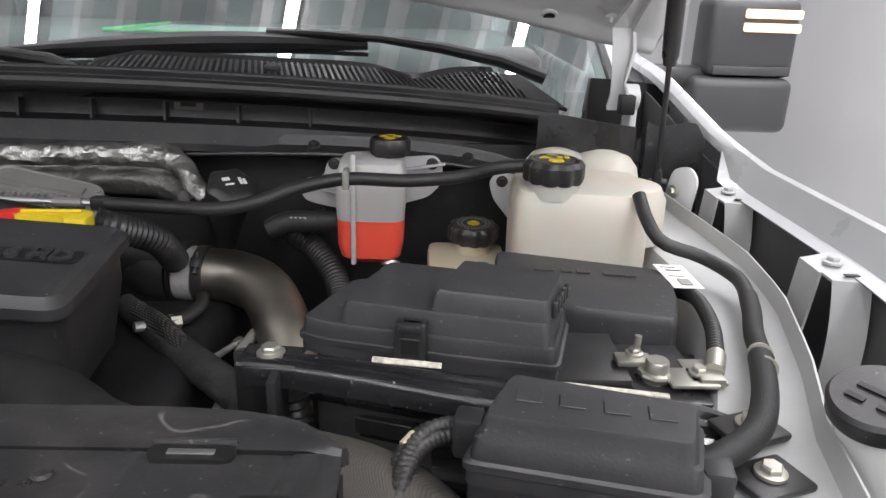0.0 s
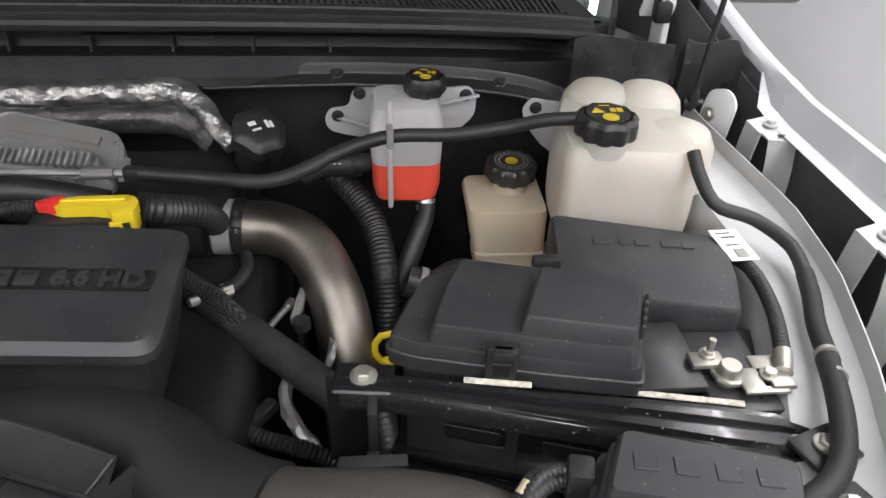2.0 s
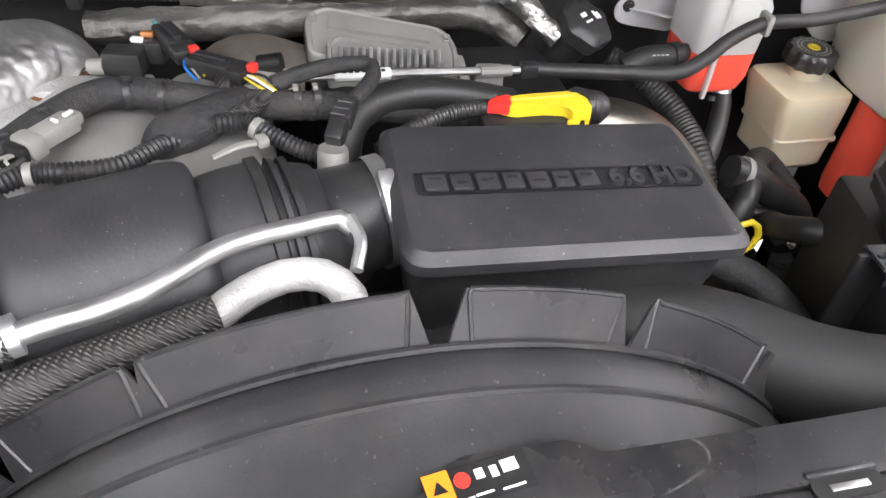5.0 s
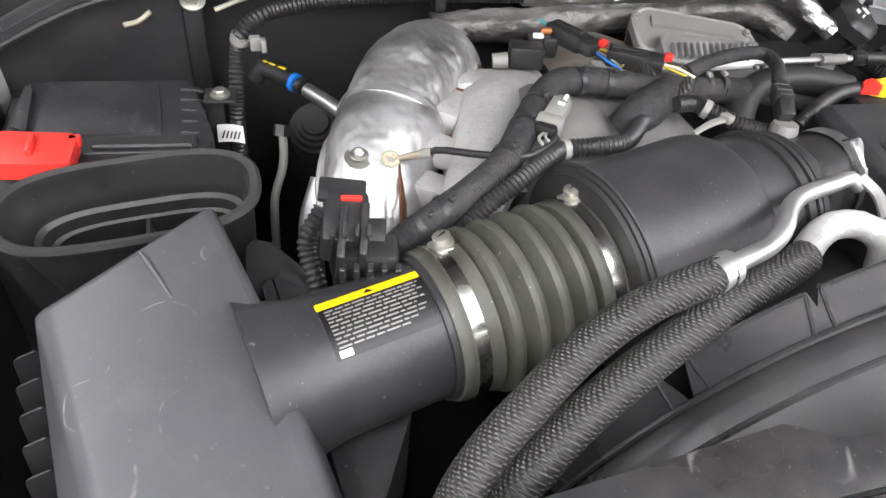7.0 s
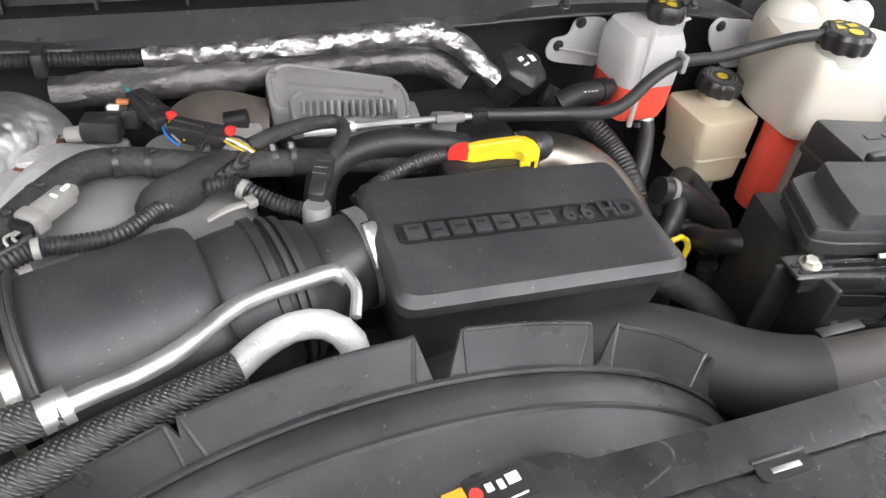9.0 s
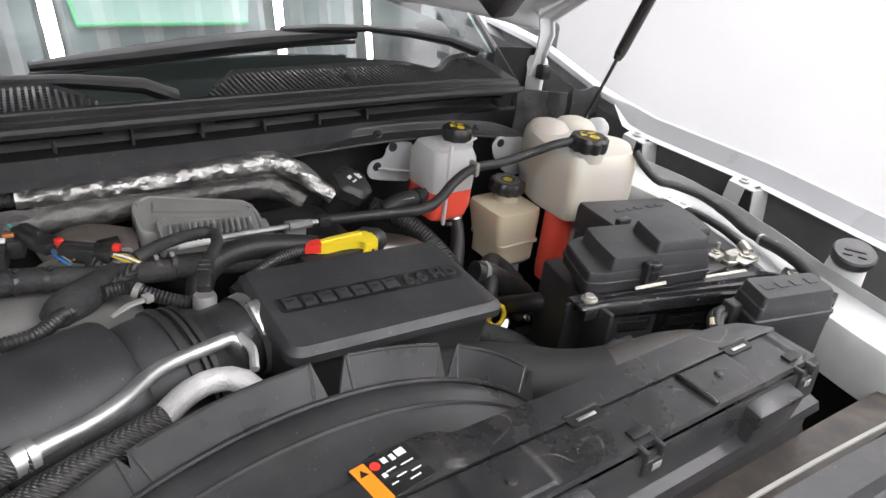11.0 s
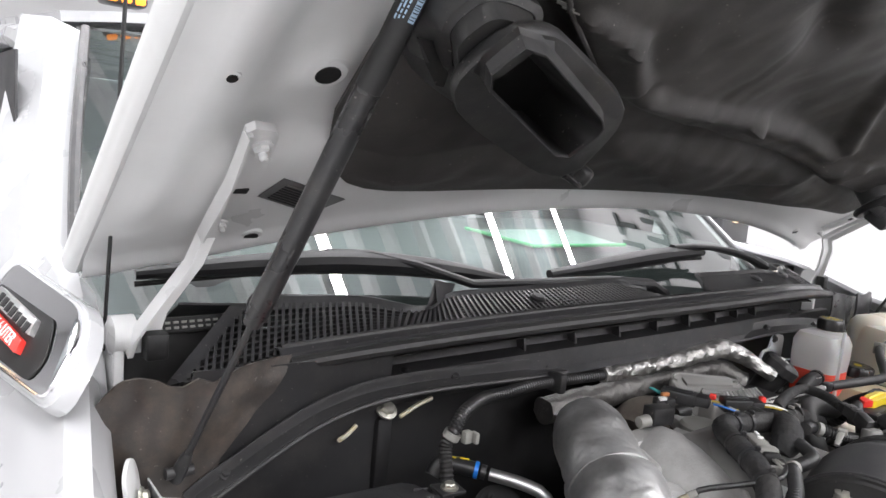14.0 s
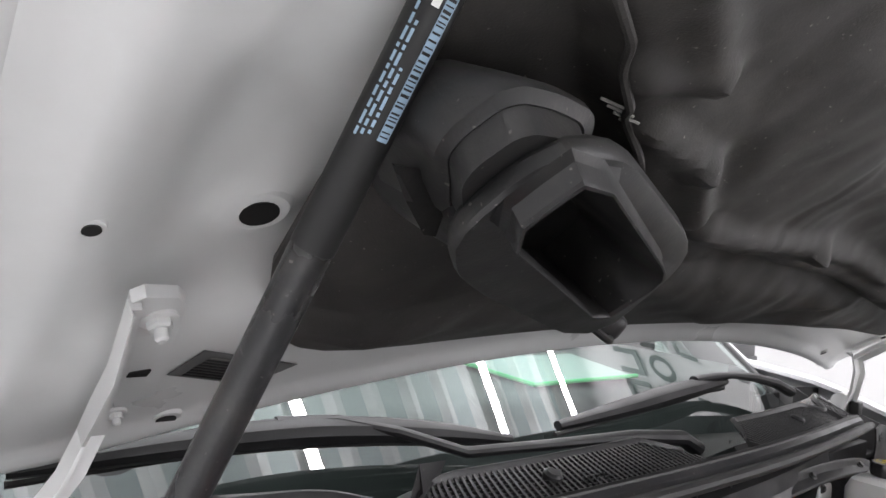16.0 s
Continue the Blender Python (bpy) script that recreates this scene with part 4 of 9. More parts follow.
def hood_at(x, s, d=0.0):
    """A place on the hood: x across, s forward from the hinge line, d below the inner skin."""
    crown = 0.06 * (1 - (x / 0.93) ** 2)
    return HO + Vector((x, 0, 0)) + H_UP * s + H_OUT * (d - crown)


def hood_rear(x):
    return 0.13 * max(0.0, 1 - (x / 0.92) ** 2) ** 0.8


hood = thing("hood", "raised white truck hood with a black felt liner underneath", "hood", HO)


def bump_step(a, w):
    return 1 / (1 + math.exp(-max(-30, min(30, a / w))))


def skin_d(x, s):
    """Pressed relief of the inner frame."""
    e = abs(x)
    wob = 0.006 * math.sin(14 * s + 0.6)
    d = 0.020 * bump_step(e - 0.836 - 0.6 * wob, 0.009) - 0.006 * bump_step(e - 0.895, 0.006)
    d += 0.004 * math.exp(-((e - 0.872 - wob) / 0.014) ** 2) * bump_step(s - 0.16, 0.01)
    d += -0.006 + 0.026 * bump_step(0.285 + 0.10 * (0.80 - e) - s, 0.012) * bump_step(0.838 - e, 0.010)
    d += 0.010 * math.exp(-((s - hood_rear(x) - 0.012) / 0.018) ** 2)
    d += 0.012 * bump_step(s - 0.500 - 0.35 * (e - 0.78), 0.006) * bump_step(0.840 - e, 0.006)
    d += 0.007 * bump_step(0.026 - ((e - 0.767) ** 2 + (s - 0.395) ** 2) ** 0.5, 0.004)
    d -= 0.005 * bump_step(s - 0.445 - 0.15 * (e - 0.78), 0.006) * bump_step(0.83 - e, 0.006)
    return d


def inner_skin(u, v):
    x = u * (0.905 + 0.05 * v)
    s = hood_rear(x) + v * (1.30 - hood_rear(x))
    return hood_at(x, s, skin_d(x, s))


part("inner_frame", sheet(inner_skin, span(-1, 1, 201), span(0, 1, 150), 0.002), M_LIT_WHITE, hood, "white pressed inner frame")
part("outer_skin", sheet(lambda u, v: hood_at(u * (0.912 + 0.05 * v), hood_rear(0.93 * u) - 0.006 + v * (1.312 - hood_rear(0.93 * u)), -0.03 + 0.03 * (abs(u) > 0.985)), span(-1, 1, 61), span(0, 1, 20), 0.002), M_PAINT, hood, "glossy white outer skin")
for side in (1, -1):
    part("hem", tube([hood_at(side * (0.909 + 0.05 * v), hood_rear(0.905) + v * 1.30, -0.006) for v in span(0, 1, 14)], 0.0125, 12, steps=60, squash=1.4), M_LIT_WHITE, hood, "rolled white hem with sealant")


def liner(u, v):
    back = 0.190
    s = back + v * (1.2 - back)
    half = float(np.interp(s, [0.19, 0.195, 0.205, 0.222, 0.25, 0.292, 0.352, 0.442, 0.509, 0.604, 0.9, 1.2], [0.50, 0.575, 0.618, 0.655, 0.686, 0.713, 0.738, 0.752, 0.760, 0.780, 0.80, 0.80]))
    x = half * u
    edge = min(1, 9 * (1 - abs(u))) * min(1, 16 * v) * min(1, 12 * (1 - v))
    return hood_at(x, s, liner_d(x, s, edge))


def fold_line(x):
    pts = ((-0.80, 0.668), (-0.733, 0.634), (-0.690, 0.612), (-0.676, 0.597), (-0.638, 0.569), (-0.517, 0.497), (-0.451, 0.468), (-0.34, 0.440), (-0.22, 0.418), (-0.05, 0.40), (0.25, 0.37), (0.8, 0.30))
    return float(np.interp(x, [p[0] for p in pts], [p[1] for p in pts]))


def ridge(x, s, a, b, w):
    """Height, 0 to 1, of a soft ridge along the line from a to b."""
    dx, ds = b[0] - a[0], b[1] - a[1]
    f = max(0.0, min(1.0, ((x - a[0]) * dx + (s - a[1]) * ds) / (dx * dx + ds * ds)))
    return math.exp(-(((x - a[0] - f * dx) ** 2 + (s - a[1] - f * ds) ** 2) / (w * w)))


CREASES = (((-0.73, 0.68), (-0.61, 0.616), 0.012, 0.010), ((-0.61, 0.616), (-0.655, 0.600), 0.012, 0.008), ((-0.61, 0.569), (-0.52, 0.55), 0.011, 0.010), ((-0.52, 0.55), (-0.44, 0.493), 0.012, 0.012),
           ((-0.40, 0.475), (-0.105, 0.454), 0.014, 0.014), ((-0.105, 0.454), (0.20, 0.422), 0.014, 0.014), ((0.206, 0.45), (0.037, 0.615), 0.016, 0.016), ((0.037, 0.615), (-0.16, 0.74), 0.022, -0.018),
           ((-0.30, 0.66), (-0.22, 0.62), 0.03, -0.022), ((-0.13, 0.52), (0.06, 0.46), 0.05, -0.012), ((0.06, 0.33), (0.26, 0.40), 0.02, 0.010), ((0.274, 0.31), (0.30, 0.42), 0.016, 0.014), ((-0.05, 0.80), (0.10, 0.66), 0.018, 0.016))


def liner_d(x, s, edge=1.0):
    """Padded middle with a stepped edge, sewn creases and dents."""
    raised = bump_step(s - fold_line(x), 0.004)
    pad = 0.034 * raised * min(1.0, 0.45 + abs(x - 0.05) * 1.6 if x < -0.25 else 1.0)
    sewn = sum(h * ridge(x, s, a, b, w) for a, b, w, h in CREASES)
    lump = 0.028 * bump_step(0.30 - abs(x - 0.52), 0.025) * bump_step(0.22 - abs(s - 0.40), 0.03)
    return max(skin_d(x, s) + 0.002, 0.010) + edge * (0.012 + pad + sewn * (0.3 + 0.7 * raised) + lump + 0.006 * math.sin(x * 9 + 1.0) * math.sin(s * 7)
                           + 0.010 * abs(noise.noise(Vector((x * 5, s * 5, 1.3)))) + 0.003 * noise.noise(Vector((x * 22, s * 22, 4.3))))


part("liner", sheet(liner, span(-1, 1, 221), span(0, 1, 200), 0.004), M_LINER, hood, "worn black felt hood liner")
part("liner_edge", tube([hood_at(x, fold_line(x) + 0.004, liner_d(x, fold_line(x) + 0.02) + 0.001) for x in span(-0.775, -0.46, 40)], 0.0028, 8, steps=110), M_LINER, hood, "frayed rolled edge of the liner")
# air duct under the hood: flange, raised mouth, box beside it
M_DUCT = surface("dull_black_rubber", (0.022, 0.022, 0.0225), 0.42, vary=0.25, scale=16, bump=0.25, dust=0.07, speck=0.5)
DUCT_F = [(-0.750, 0.522), (-0.752, 0.546), (-0.749, 0.572), (-0.735, 0.591), (-0.696, 0.592), (-0.546, 0.530), (-0.498, 0.504), (-0.467, 0.468), (-0.432, 0.371), (-0.457, 0.361), (-0.505, 0.373), (-0.675, 0.460), (-0.723, 0.490)]
DUCT_O = [(-0.746, 0.557), (-0.739, 0.594), (-0.724, 0.591), (-0.550, 0.506), (-0.525, 0.487), (-0.524, 0.425), (-0.735, 0.541)]


def duct_ring(pts, d, k=1.0, r=0.02):
    """An outline round the duct's middle, cut at even bearings so that unlike outlines can be joined."""
    c = Vector((-0.63, 0.503))
    line = [c + (p - c) * k for p in rounded(pts, r, 4)]
    out = []
    for j in range(56):
        a = 2 * math.pi * j / 56
        ray = Vector((math.cos(a), math.sin(a)))
        best = 0.0
        for p, q in zip(line, line[1:] + line[:1]):
            e = q - p
            den = ray.x * e.y - ray.y * e.x
            if abs(den) > 1e-9:
                w = p - c
                far, f = (w.x * e.y - w.y * e.x) / den, (w.x * ray.y - w.y * ray.x) / den
                if -1e-6 <= f <= 1.000001 and far > best:
                    best = far
        q = c + ray * best
        out.append(hood_at(q.x, q.y - 0.8 * max(0.0, 0.088 - d), d))
    return out


def boot_ring(pts, d, k, r=0.012):
    c = sum((Vector(p) for p in pts), Vector((0, 0))) / len(pts)
    return [hood_at(p.x, p.y - 0.8 * max(0.0, 0.070 - d), d) for p in rounded([c + (Vector(p) - c) * k for p in pts], r, 4)]


part("air_duct", loft([duct_ring(DUCT_F, 0.020, 0.86, 0.02), duct_ring(DUCT_F, 0.060, 0.84, 0.02), duct_ring(DUCT_F, 0.082, 0.86, 0.02), duct_ring(DUCT_F, 0.090, 0.97, 0.02), duct_ring(DUCT_F, 0.095, 1.0, 0.02), duct_ring(DUCT_F, 0.102, 1.0, 0.02), duct_ring(DUCT_F, 0.1045, 0.985, 0.02), duct_ring(DUCT_F, 0.1055, 0.95, 0.02),
                       duct_ring(DUCT_O, 0.108, 1.10, 0.014), duct_ring(DUCT_O, 0.111, 1.05, 0.012), duct_ring(DUCT_O, 0.119, 1.03, 0.011), duct_ring(DUCT_O, 0.1205, 1.015, 0.010), duct_ring(DUCT_O, 0.1205, 0.985, 0.010), duct_ring(DUCT_O, 0.118, 0.965, 0.009), duct_ring(DUCT_O, 0.045, 0.90, 0.008)], caps=False), M_DUCT, hood, "black rubber air duct mouth under the hood")
# Black plug stands in for the shade inside the duct mouth.
part("duct_shade", loft([duct_ring(DUCT_O, 0.045, 0.9, 0.008), duct_ring(DUCT_O, 0.040, 0.9, 0.008)]), M_INK_GAP, hood, "", 0)
DUCT_B = [(-0.772, 0.547), (-0.776, 0.565), (-0.768, 0.591), (-0.757, 0.597), (-0.730, 0.596), (-0.690, 0.588), (-0.665, 0.560), (-0.680, 0.500), (-0.728, 0.495), (-0.752, 0.525)]
part("duct_box", loft([boot_ring(DUCT_B, d, k) for d, k in ((0.030, 0.98), (0.052, 0.99), (0.066, 0.98), (0.073, 0.94), (0.0755, 0.84), (0.077, 0.80), (0.0765, 0.77), (0.080, 0.76), (0.092, 0.75))]), M_DUCT, hood, "rounded black boot behind the duct mouth")
part("duct_tab", loft([[hood_at(x, y, d) for x, y, d in ring] for ring in (
    [(-0.778, 0.530, 0.066), (-0.776, 0.528, 0.070), (-0.772, 0.526, 0.070), (-0.774, 0.528, 0.066)],
    [(-0.758, 0.520, 0.060), (-0.754, 0.506, 0.070), (-0.746, 0.503, 0.070), (-0.746, 0.520, 0.060)],
    [(-0.742, 0.520, 0.060), (-0.734, 0.490, 0.080), (-0.724, 0.488, 0.080), (-0.724, 0.520, 0.060)])]), M_DUCT, hood, "pointed rubber tab")
part("clip", join(box(hood_at(-0.388, 0.345, 0.090), (0.022, 0.026, 0.026), 0.007, 3, (34, 0, 25)), box(hood_at(-0.405, 0.352, 0.080), (0.03, 0.014, 0.04), 0.004, 2, (34, 0, 25)), tube([hood_at(-0.44, 0.36, 0.098), hood_at(-0.41, 0.350, 0.108), hood_at(-0.385, 0.335, 0.098)], 0.004, 8)), M_PLASTIC, hood, "small black clip at the duct")
for k in range(4):
    a = hood_at(-0.665 + 0.011 * k, 0.578 - 0.004 * k, 0.052)
    part("staple", tube([a, a + Vector((0.016, -0.006, -0.004))], 0.0009, 6, steps=2), M_GREYPL, hood, "short bright wire stitch", 0)
lamp = part("lamp", join(lathe([(0.034, 0.0), (0.032, 0.085), (0.052, 0.090), (0.054, 0.096), (0.050, 0.102), (0.030, 0.106)], hood_at(0.50, 0.365, 0.020), H_OUT, 28), box(hood_at(0.505, 0.355, 0.135), (0.055, 0.045, 0.045), 0.006, 2, (34, 0, 12)), box(hood_at(0.470, 0.365, 0.128), (0.03, 0.03, 0.022), 0.004, 2, (34, 0, 12))), M_PLASTIC, hood, "round black underhood lamp socket")
LABEL = [Vector(p) for p in ((-0.759, 0.196), (-0.663, 0.139), (-0.629, 0.173), (-0.743, 0.235))]


def on_label(u, v, lift):
    p = LABEL[0].lerp(LABEL[1], u).lerp(LABEL[3].lerp(LABEL[2], u), v)
    return hood_at(p.x, p.y, skin_d(p.x, p.y) + lift)


lab = part("label", sheet(lambda u, v: on_label(u, v, 0.003), span(0, 1, 9), span(0, 1, 5), 0.0005), surface("grey_label", (0.13, 0.13, 0.13), 0.5), hood, "grey printed label", 0)
for k in range(8):
    part("print_bar", sheet(lambda u, v: on_label(0.12 + (0.72 - 0.05 * (k % 3)) * u, 0.1 + 0.1 * k + 0.045 * v, 0.0042), span(0, 1, 5), [0, 1], 0.0004), M_INK_GAP if k != 7 else M_GREYPL, lab, "", 0)
for hx, hs, hr in ((-0.767, 0.395, 0.0125), (-0.868, 0.406, 0.0048), (-0.724, 0.091, 0.009), (0.767, 0.395, 0.0125), (0.868, 0.406, 0.0048), (0.724, 0.091, 0.009)):
    # Raised black disc paints the shade of the hole.
    part("punched_hole", lathe([(hr, -0.006), (hr, 0.0025)], hood_at(hx, hs, skin_d(hx, hs) + 0.001), H_OUT, 20), M_INK_GAP, hood, "", 0)
    part("hole_collar", lathe([(hr * 1.9, -0.004), (hr * 1.5, 0.0015), (hr * 1.02, 0.002)], hood_at(hx, hs, skin_d(hx, hs) + 0.0005), H_OUT, 24), M_LIT_WHITE, hood)
for side in (1, -1):
    dx_, ds_ = (0.030, -0.030) if side == 1 else (0.0, 0.0)
    up = hood_at(side * 0.805, 0.311, 0.030)
    foot = Vector((0.840, 1.306, 1.513)) if side == 1 else Vector((-0.858, 1.282, 1.528))
    pad = [hood_at(side * (px + dx_), ps + ds_, 0.025) for px, ps in ((0.829, 0.337), (0.822, 0.343), (0.800, 0.338), (0.792, 0.328), (0.784, 0.296), (0.770, 0.215), (0.757, 0.161), (0.786, 0.150), (0.800, 0.185), (0.822, 0.30))]
    hg = part("hinge", loft([[p - H_OUT * 0.006 for p in pad], [p + H_OUT * 0.001 for p in pad], [p.lerp(up, 0.03) + H_OUT * 0.0025 for p in pad]]), M_LIT_WHITE, hood, "white painted hinge")
    wd_ = 1.7 if side == 1 else 1.0
    line = [(hood_at(side * (0.826 + dx_), 0.336 + ds_, 0.030), 0.0035, 0.010), (hood_at(side * (0.813 + dx_), 0.250 + ds_, 0.034), 0.004 * wd_, 0.014), (hood_at(side * (0.806 + dx_), 0.185 + ds_, 0.036), 0.006 * wd_, 0.015), (hood_at(side * (0.800 + dx_), 0.140 + ds_, 0.040), 0.0085 * wd_, 0.013),
            (foot.lerp(hood_at(side * (0.800 + dx_), 0.140 + ds_, 0.040), 0.75) + Vector((0, -0.008, 0)), 0.0085 * wd_, 0.012), (foot + Vector((side * -0.008, -0.008, 0.034)), 0.0085, 0.012), (foot + Vector((0, 0.004, 0.006)), 0.013, 0.013), (foot + Vector((0, 0.008, -0.014)), 0.016, 0.010)]
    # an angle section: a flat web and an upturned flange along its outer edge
    part("hinge_arm", loft([[p + Vector((side * a * w, b, c)) for a, b, c in ((1.0, -h, -h * 0.5), (1.35, -h, -h * 0.5), (1.35, 0.003, 0.004), (-1.0, 0.003, 0.004), (-1.0, -0.002, -0.002), (1.0, -0.002, -0.002))] for p, w, h in line]), M_LIT_WHITE, hg, "white painted lever arm")
    part("arm_slot", box(hood_at(side * (0.789 + dx_), 0.221 + ds_, 0.0272), (0.016, 0.010, 0.004), 0.001, 1, (-34, 0, 0)), M_INK_GAP, hg)
    for nx, ns, nr in ((0.804, 0.311, 0.0085), (0.783, 0.143, 0.006)):
        nut = bolt(hood_at(side * (nx + dx_), ns + ds_, 0.028), H_OUT, nr, M_LIT_WHITE, hg, name="nut")
        part("stud", lathe([(nr * 0.5, 0), (nr * 0.5, nr * 1.7), (nr * 0.3, nr * 1.9)], hood_at(side * (nx + dx_), ns + ds_, 0.028), H_OUT, 12), M_LIT_WHITE, hg)
    part("stop", box(foot + Vector((side * (0.010 if side == 1 else -0.004), -0.012, -0.004)), (0.024, 0.022, 0.030), 0.003), M_INK_GAP, hg, "black rubber stop")
    part("pivot", join(lathe([(0.022, -0.012), (0.022, 0.012), (0.012, 0.016)], foot + Vector((side * 0.022, 0.022, 0.002)), (side, 0, 0), 20), box(foot + Vector((side * 0.028, 0.03, -0.045)), (0.012, 0.05, 0.09), 0.004)), M_LIT_WHITE, truck, "white painted hinge foot")
    strut = thing("gas_strut", "black gas strut holding the hood open", "gas strut", (side * 0.877, 1.182, 1.414), "hood struts")
    lo, hi = Vector((side * (0.877 if side == 1 else 0.853), 1.184, 1.414)), Vector((side * (0.772 if side == 1 else 0.769), 0.904, 1.95))
    j = lo.lerp(hi, 0.33)
    part("rod", tube([lo, lo.lerp(hi, 0.2), j], 0.0036, 10, steps=6), M_PLASTIC, strut, "thin dark piston rod")
    part("cylinder", tube([j, j.lerp(hi, 0.04), j.lerp(hi, 0.06), j.lerp(hi, 0.5), hi], [0.0085, 0.0100, 0.0110, 0.0110, 0.0110], 22, steps=40), M_SCUFF, strut, "black gas cylinder")
    part("end_fitting", join(lathe([(0.007, -0.012), (0.008, 0), (0.0065, 0.02), (0.0045, 0.028)], lo, hi - lo, 12), lathe([(0.006, -0.014), (0.006, 0.014)], lo, (1, 0, 0), 12)), M_PLASTIC, strut)
    if side == -1:
        lb = part("label", tube([j.lerp(hi, 0.60), j.lerp(hi, 0.99)], 0.0113, 22, steps=4, ends=False), M_INK_GAP, strut, "printed sticker on the cylinder")
        ax = (hi - j).normalized()
        sd = Vector((-0.19, -0.27, -0.07))
        sd = (sd - ax * sd.dot(ax)).normalized()
        sw = ax.cross(sd)
        if sw.dot(Vector((0.72, -0.7, 0))) < 0:
            sw = -sw
        M_BARS = surface("pale_blue_print", (0.3, 0.42, 0.54), 0.5)

        def wrap(a, phi, r=0.0116):
            return j.lerp(hi, a) + (sd * math.cos(phi) + sw * math.sin(phi)) * r
        rng = random.Random(4)
        code = part("code_strip", sheet(lambda u, v: wrap(u, v), span(0.75, 0.975, 3), span(0.34, 0.80, 6), 0.0004), M_BARS, lb, "pale blue bar strip")
        a0 = 0.755
        while a0 < 0.97:
            w = rng.choice((0.0016, 0.0024, 0.0036))
            part("code_bar", sheet(lambda u, v: wrap(u, v, 0.0121), [a0, a0 + w], span(0.36, 0.72, 4), 0.0002), M_INK_GAP, lb, "", 0)
            a0 += w + rng.choice((0.0025, 0.004, 0.006))
        for line, (p0, p1) in enumerate(((-0.62, -0.50), (-0.36, -0.24), (-0.10, 0.02))):
            a0 = 0.745 + 0.004 * line
            stop = (0.95, 0.88, 0.83)[line]
            while a0 < stop:
                w = rng.uniform(0.004, 0.016)
                part("print_bar", sheet(lambda u, v: wrap(u, v), [a0, min(stop, a0 + w)], [p0, p1], 0.0003), M_BARS, lb, "", 0)
                a0 += w + 0.0035
        part("print_block", sheet(lambda u, v: wrap(u, v), [0.90, 0.93], span(-0.12, 0.2, 3), 0.0003), M_WHITE, lb, "", 0)
    ft = part("ball_bracket", moved(prism(rounded([(-0.025, -0.05), (0.03, -0.04), (0.03, 0.03), (0.01, 0.045), (-0.02, 0.035)], 0.012), 0, 0.004, 0.001), facing((side * 0.905, 1.165, 1.40), (-side, -0.5, 0.2))), M_LIT_WHITE, truck, "white stamped strut bracket")
    bolt((side * 0.895, 1.165, 1.405), (-side, -0.5, 0.2), 0.007, M_ZINC, ft)


# ---- engine block under the covers: a dark mass that carries them ----
engine = thing("engine", "near-black diesel engine filling the bay", "engine", (0.0, 0.9, 0.87))
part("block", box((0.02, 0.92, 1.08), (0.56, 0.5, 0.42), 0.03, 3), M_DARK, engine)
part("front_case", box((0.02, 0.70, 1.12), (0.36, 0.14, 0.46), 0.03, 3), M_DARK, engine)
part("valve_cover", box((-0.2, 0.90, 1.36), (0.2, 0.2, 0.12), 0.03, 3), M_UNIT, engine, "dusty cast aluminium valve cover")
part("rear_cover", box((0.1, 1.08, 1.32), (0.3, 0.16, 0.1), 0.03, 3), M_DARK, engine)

# ---- engine cover with raised lettering ----
ec = thing("engine_cover", "matte black moulded engine cover with raised lettering", "engine cover", (0.12, 0.76, 1.33))
EC = Matrix((Vector((0.2765, -0.001, -0.015)).normalized(), Vector((0.0, 0.15, 0.013)).normalized(), Vector((0.054, -0.087, 1)).normalized())).transposed().to_4x4()
EC.translation = Vector((0.1205, 0.760, 1.4425))
W2, D2 = 0.140, 0.078
lid_line = rounded([(-W2, -D2), (W2, -D2), (W2 - 0.004, D2), (-W2 + 0.004, D2)], [0.02, 0.02, 0.014, 0.014], 6)
top_line = rounded([(-W2 + 0.006, -D2 + 0.008), (W2 - 0.007, -D2 + 0.008), (W2 - 0.012, D2 - 0.006), (-W2 + 0.010, D2 - 0.006)], [0.016, 0.016, 0.01, 0.01], 6)
lid = part("lid", moved(loft([[Vector((p.x, p.y, z)) for p in ln_] for ln_, z in ((lid_line, -0.013), (lid_line, -0.005), ([p * 0.997 for p in lid_line], -0.003), (top_line, 0.003), ([p * 0.99 for p in top_line], 0.004))]), EC), M_COVER, ec, "flat black lid with chamfered edge")
low_line = [Vector((p.x * 0.93, p.y * 0.92 + 0.003)) for p in lid_line]
part("base", moved(loft([[Vector((p.x, p.y, z)) for p in ln_] for ln_, z in (([p * 0.9 for p in low_line], -0.12), (low_line, -0.05), (low_line, -0.012))]), EC), M_PLASTIC, ec, "glossier black lower half")
# Darker cover black that paints the shade of the recess and the grooves.
M_RECESS_SHADE = surface("recess_shade_black", (0.010, 0.010, 0.011), 0.6)
plate_line = rounded([(-0.119, -0.0125), (0.121, -0.0125), (0.121, 0.0115), (-0.119, 0.0115)], 0.006, 4)
part("name_plate", moved(prism(plate_line, 0.0042, 0.0046), EC), M_RECESS_SHADE, lid, "recessed plate of the lettering", 0)
rimb = bmesh.new()
ro, ri = [rimb.verts.new((p.x * 1.006, p.y * 1.09, 0.0062)) for p in plate_line], [rimb.verts.new((p.x * 0.992, p.y * 0.9, 0.0062)) for p in plate_line]
for i in range(len(ro)):
    rimb.faces.new((ro[i], ro[(i + 1) % len(ro)], ri[(i + 1) % len(ri)], ri[i]))
bmesh.ops.solidify(rimb, geom=list(rimb.faces), thickness=-0.0022)
part("plate_rim", moved(rimb, EC), M_COVER, lid, "", 0)
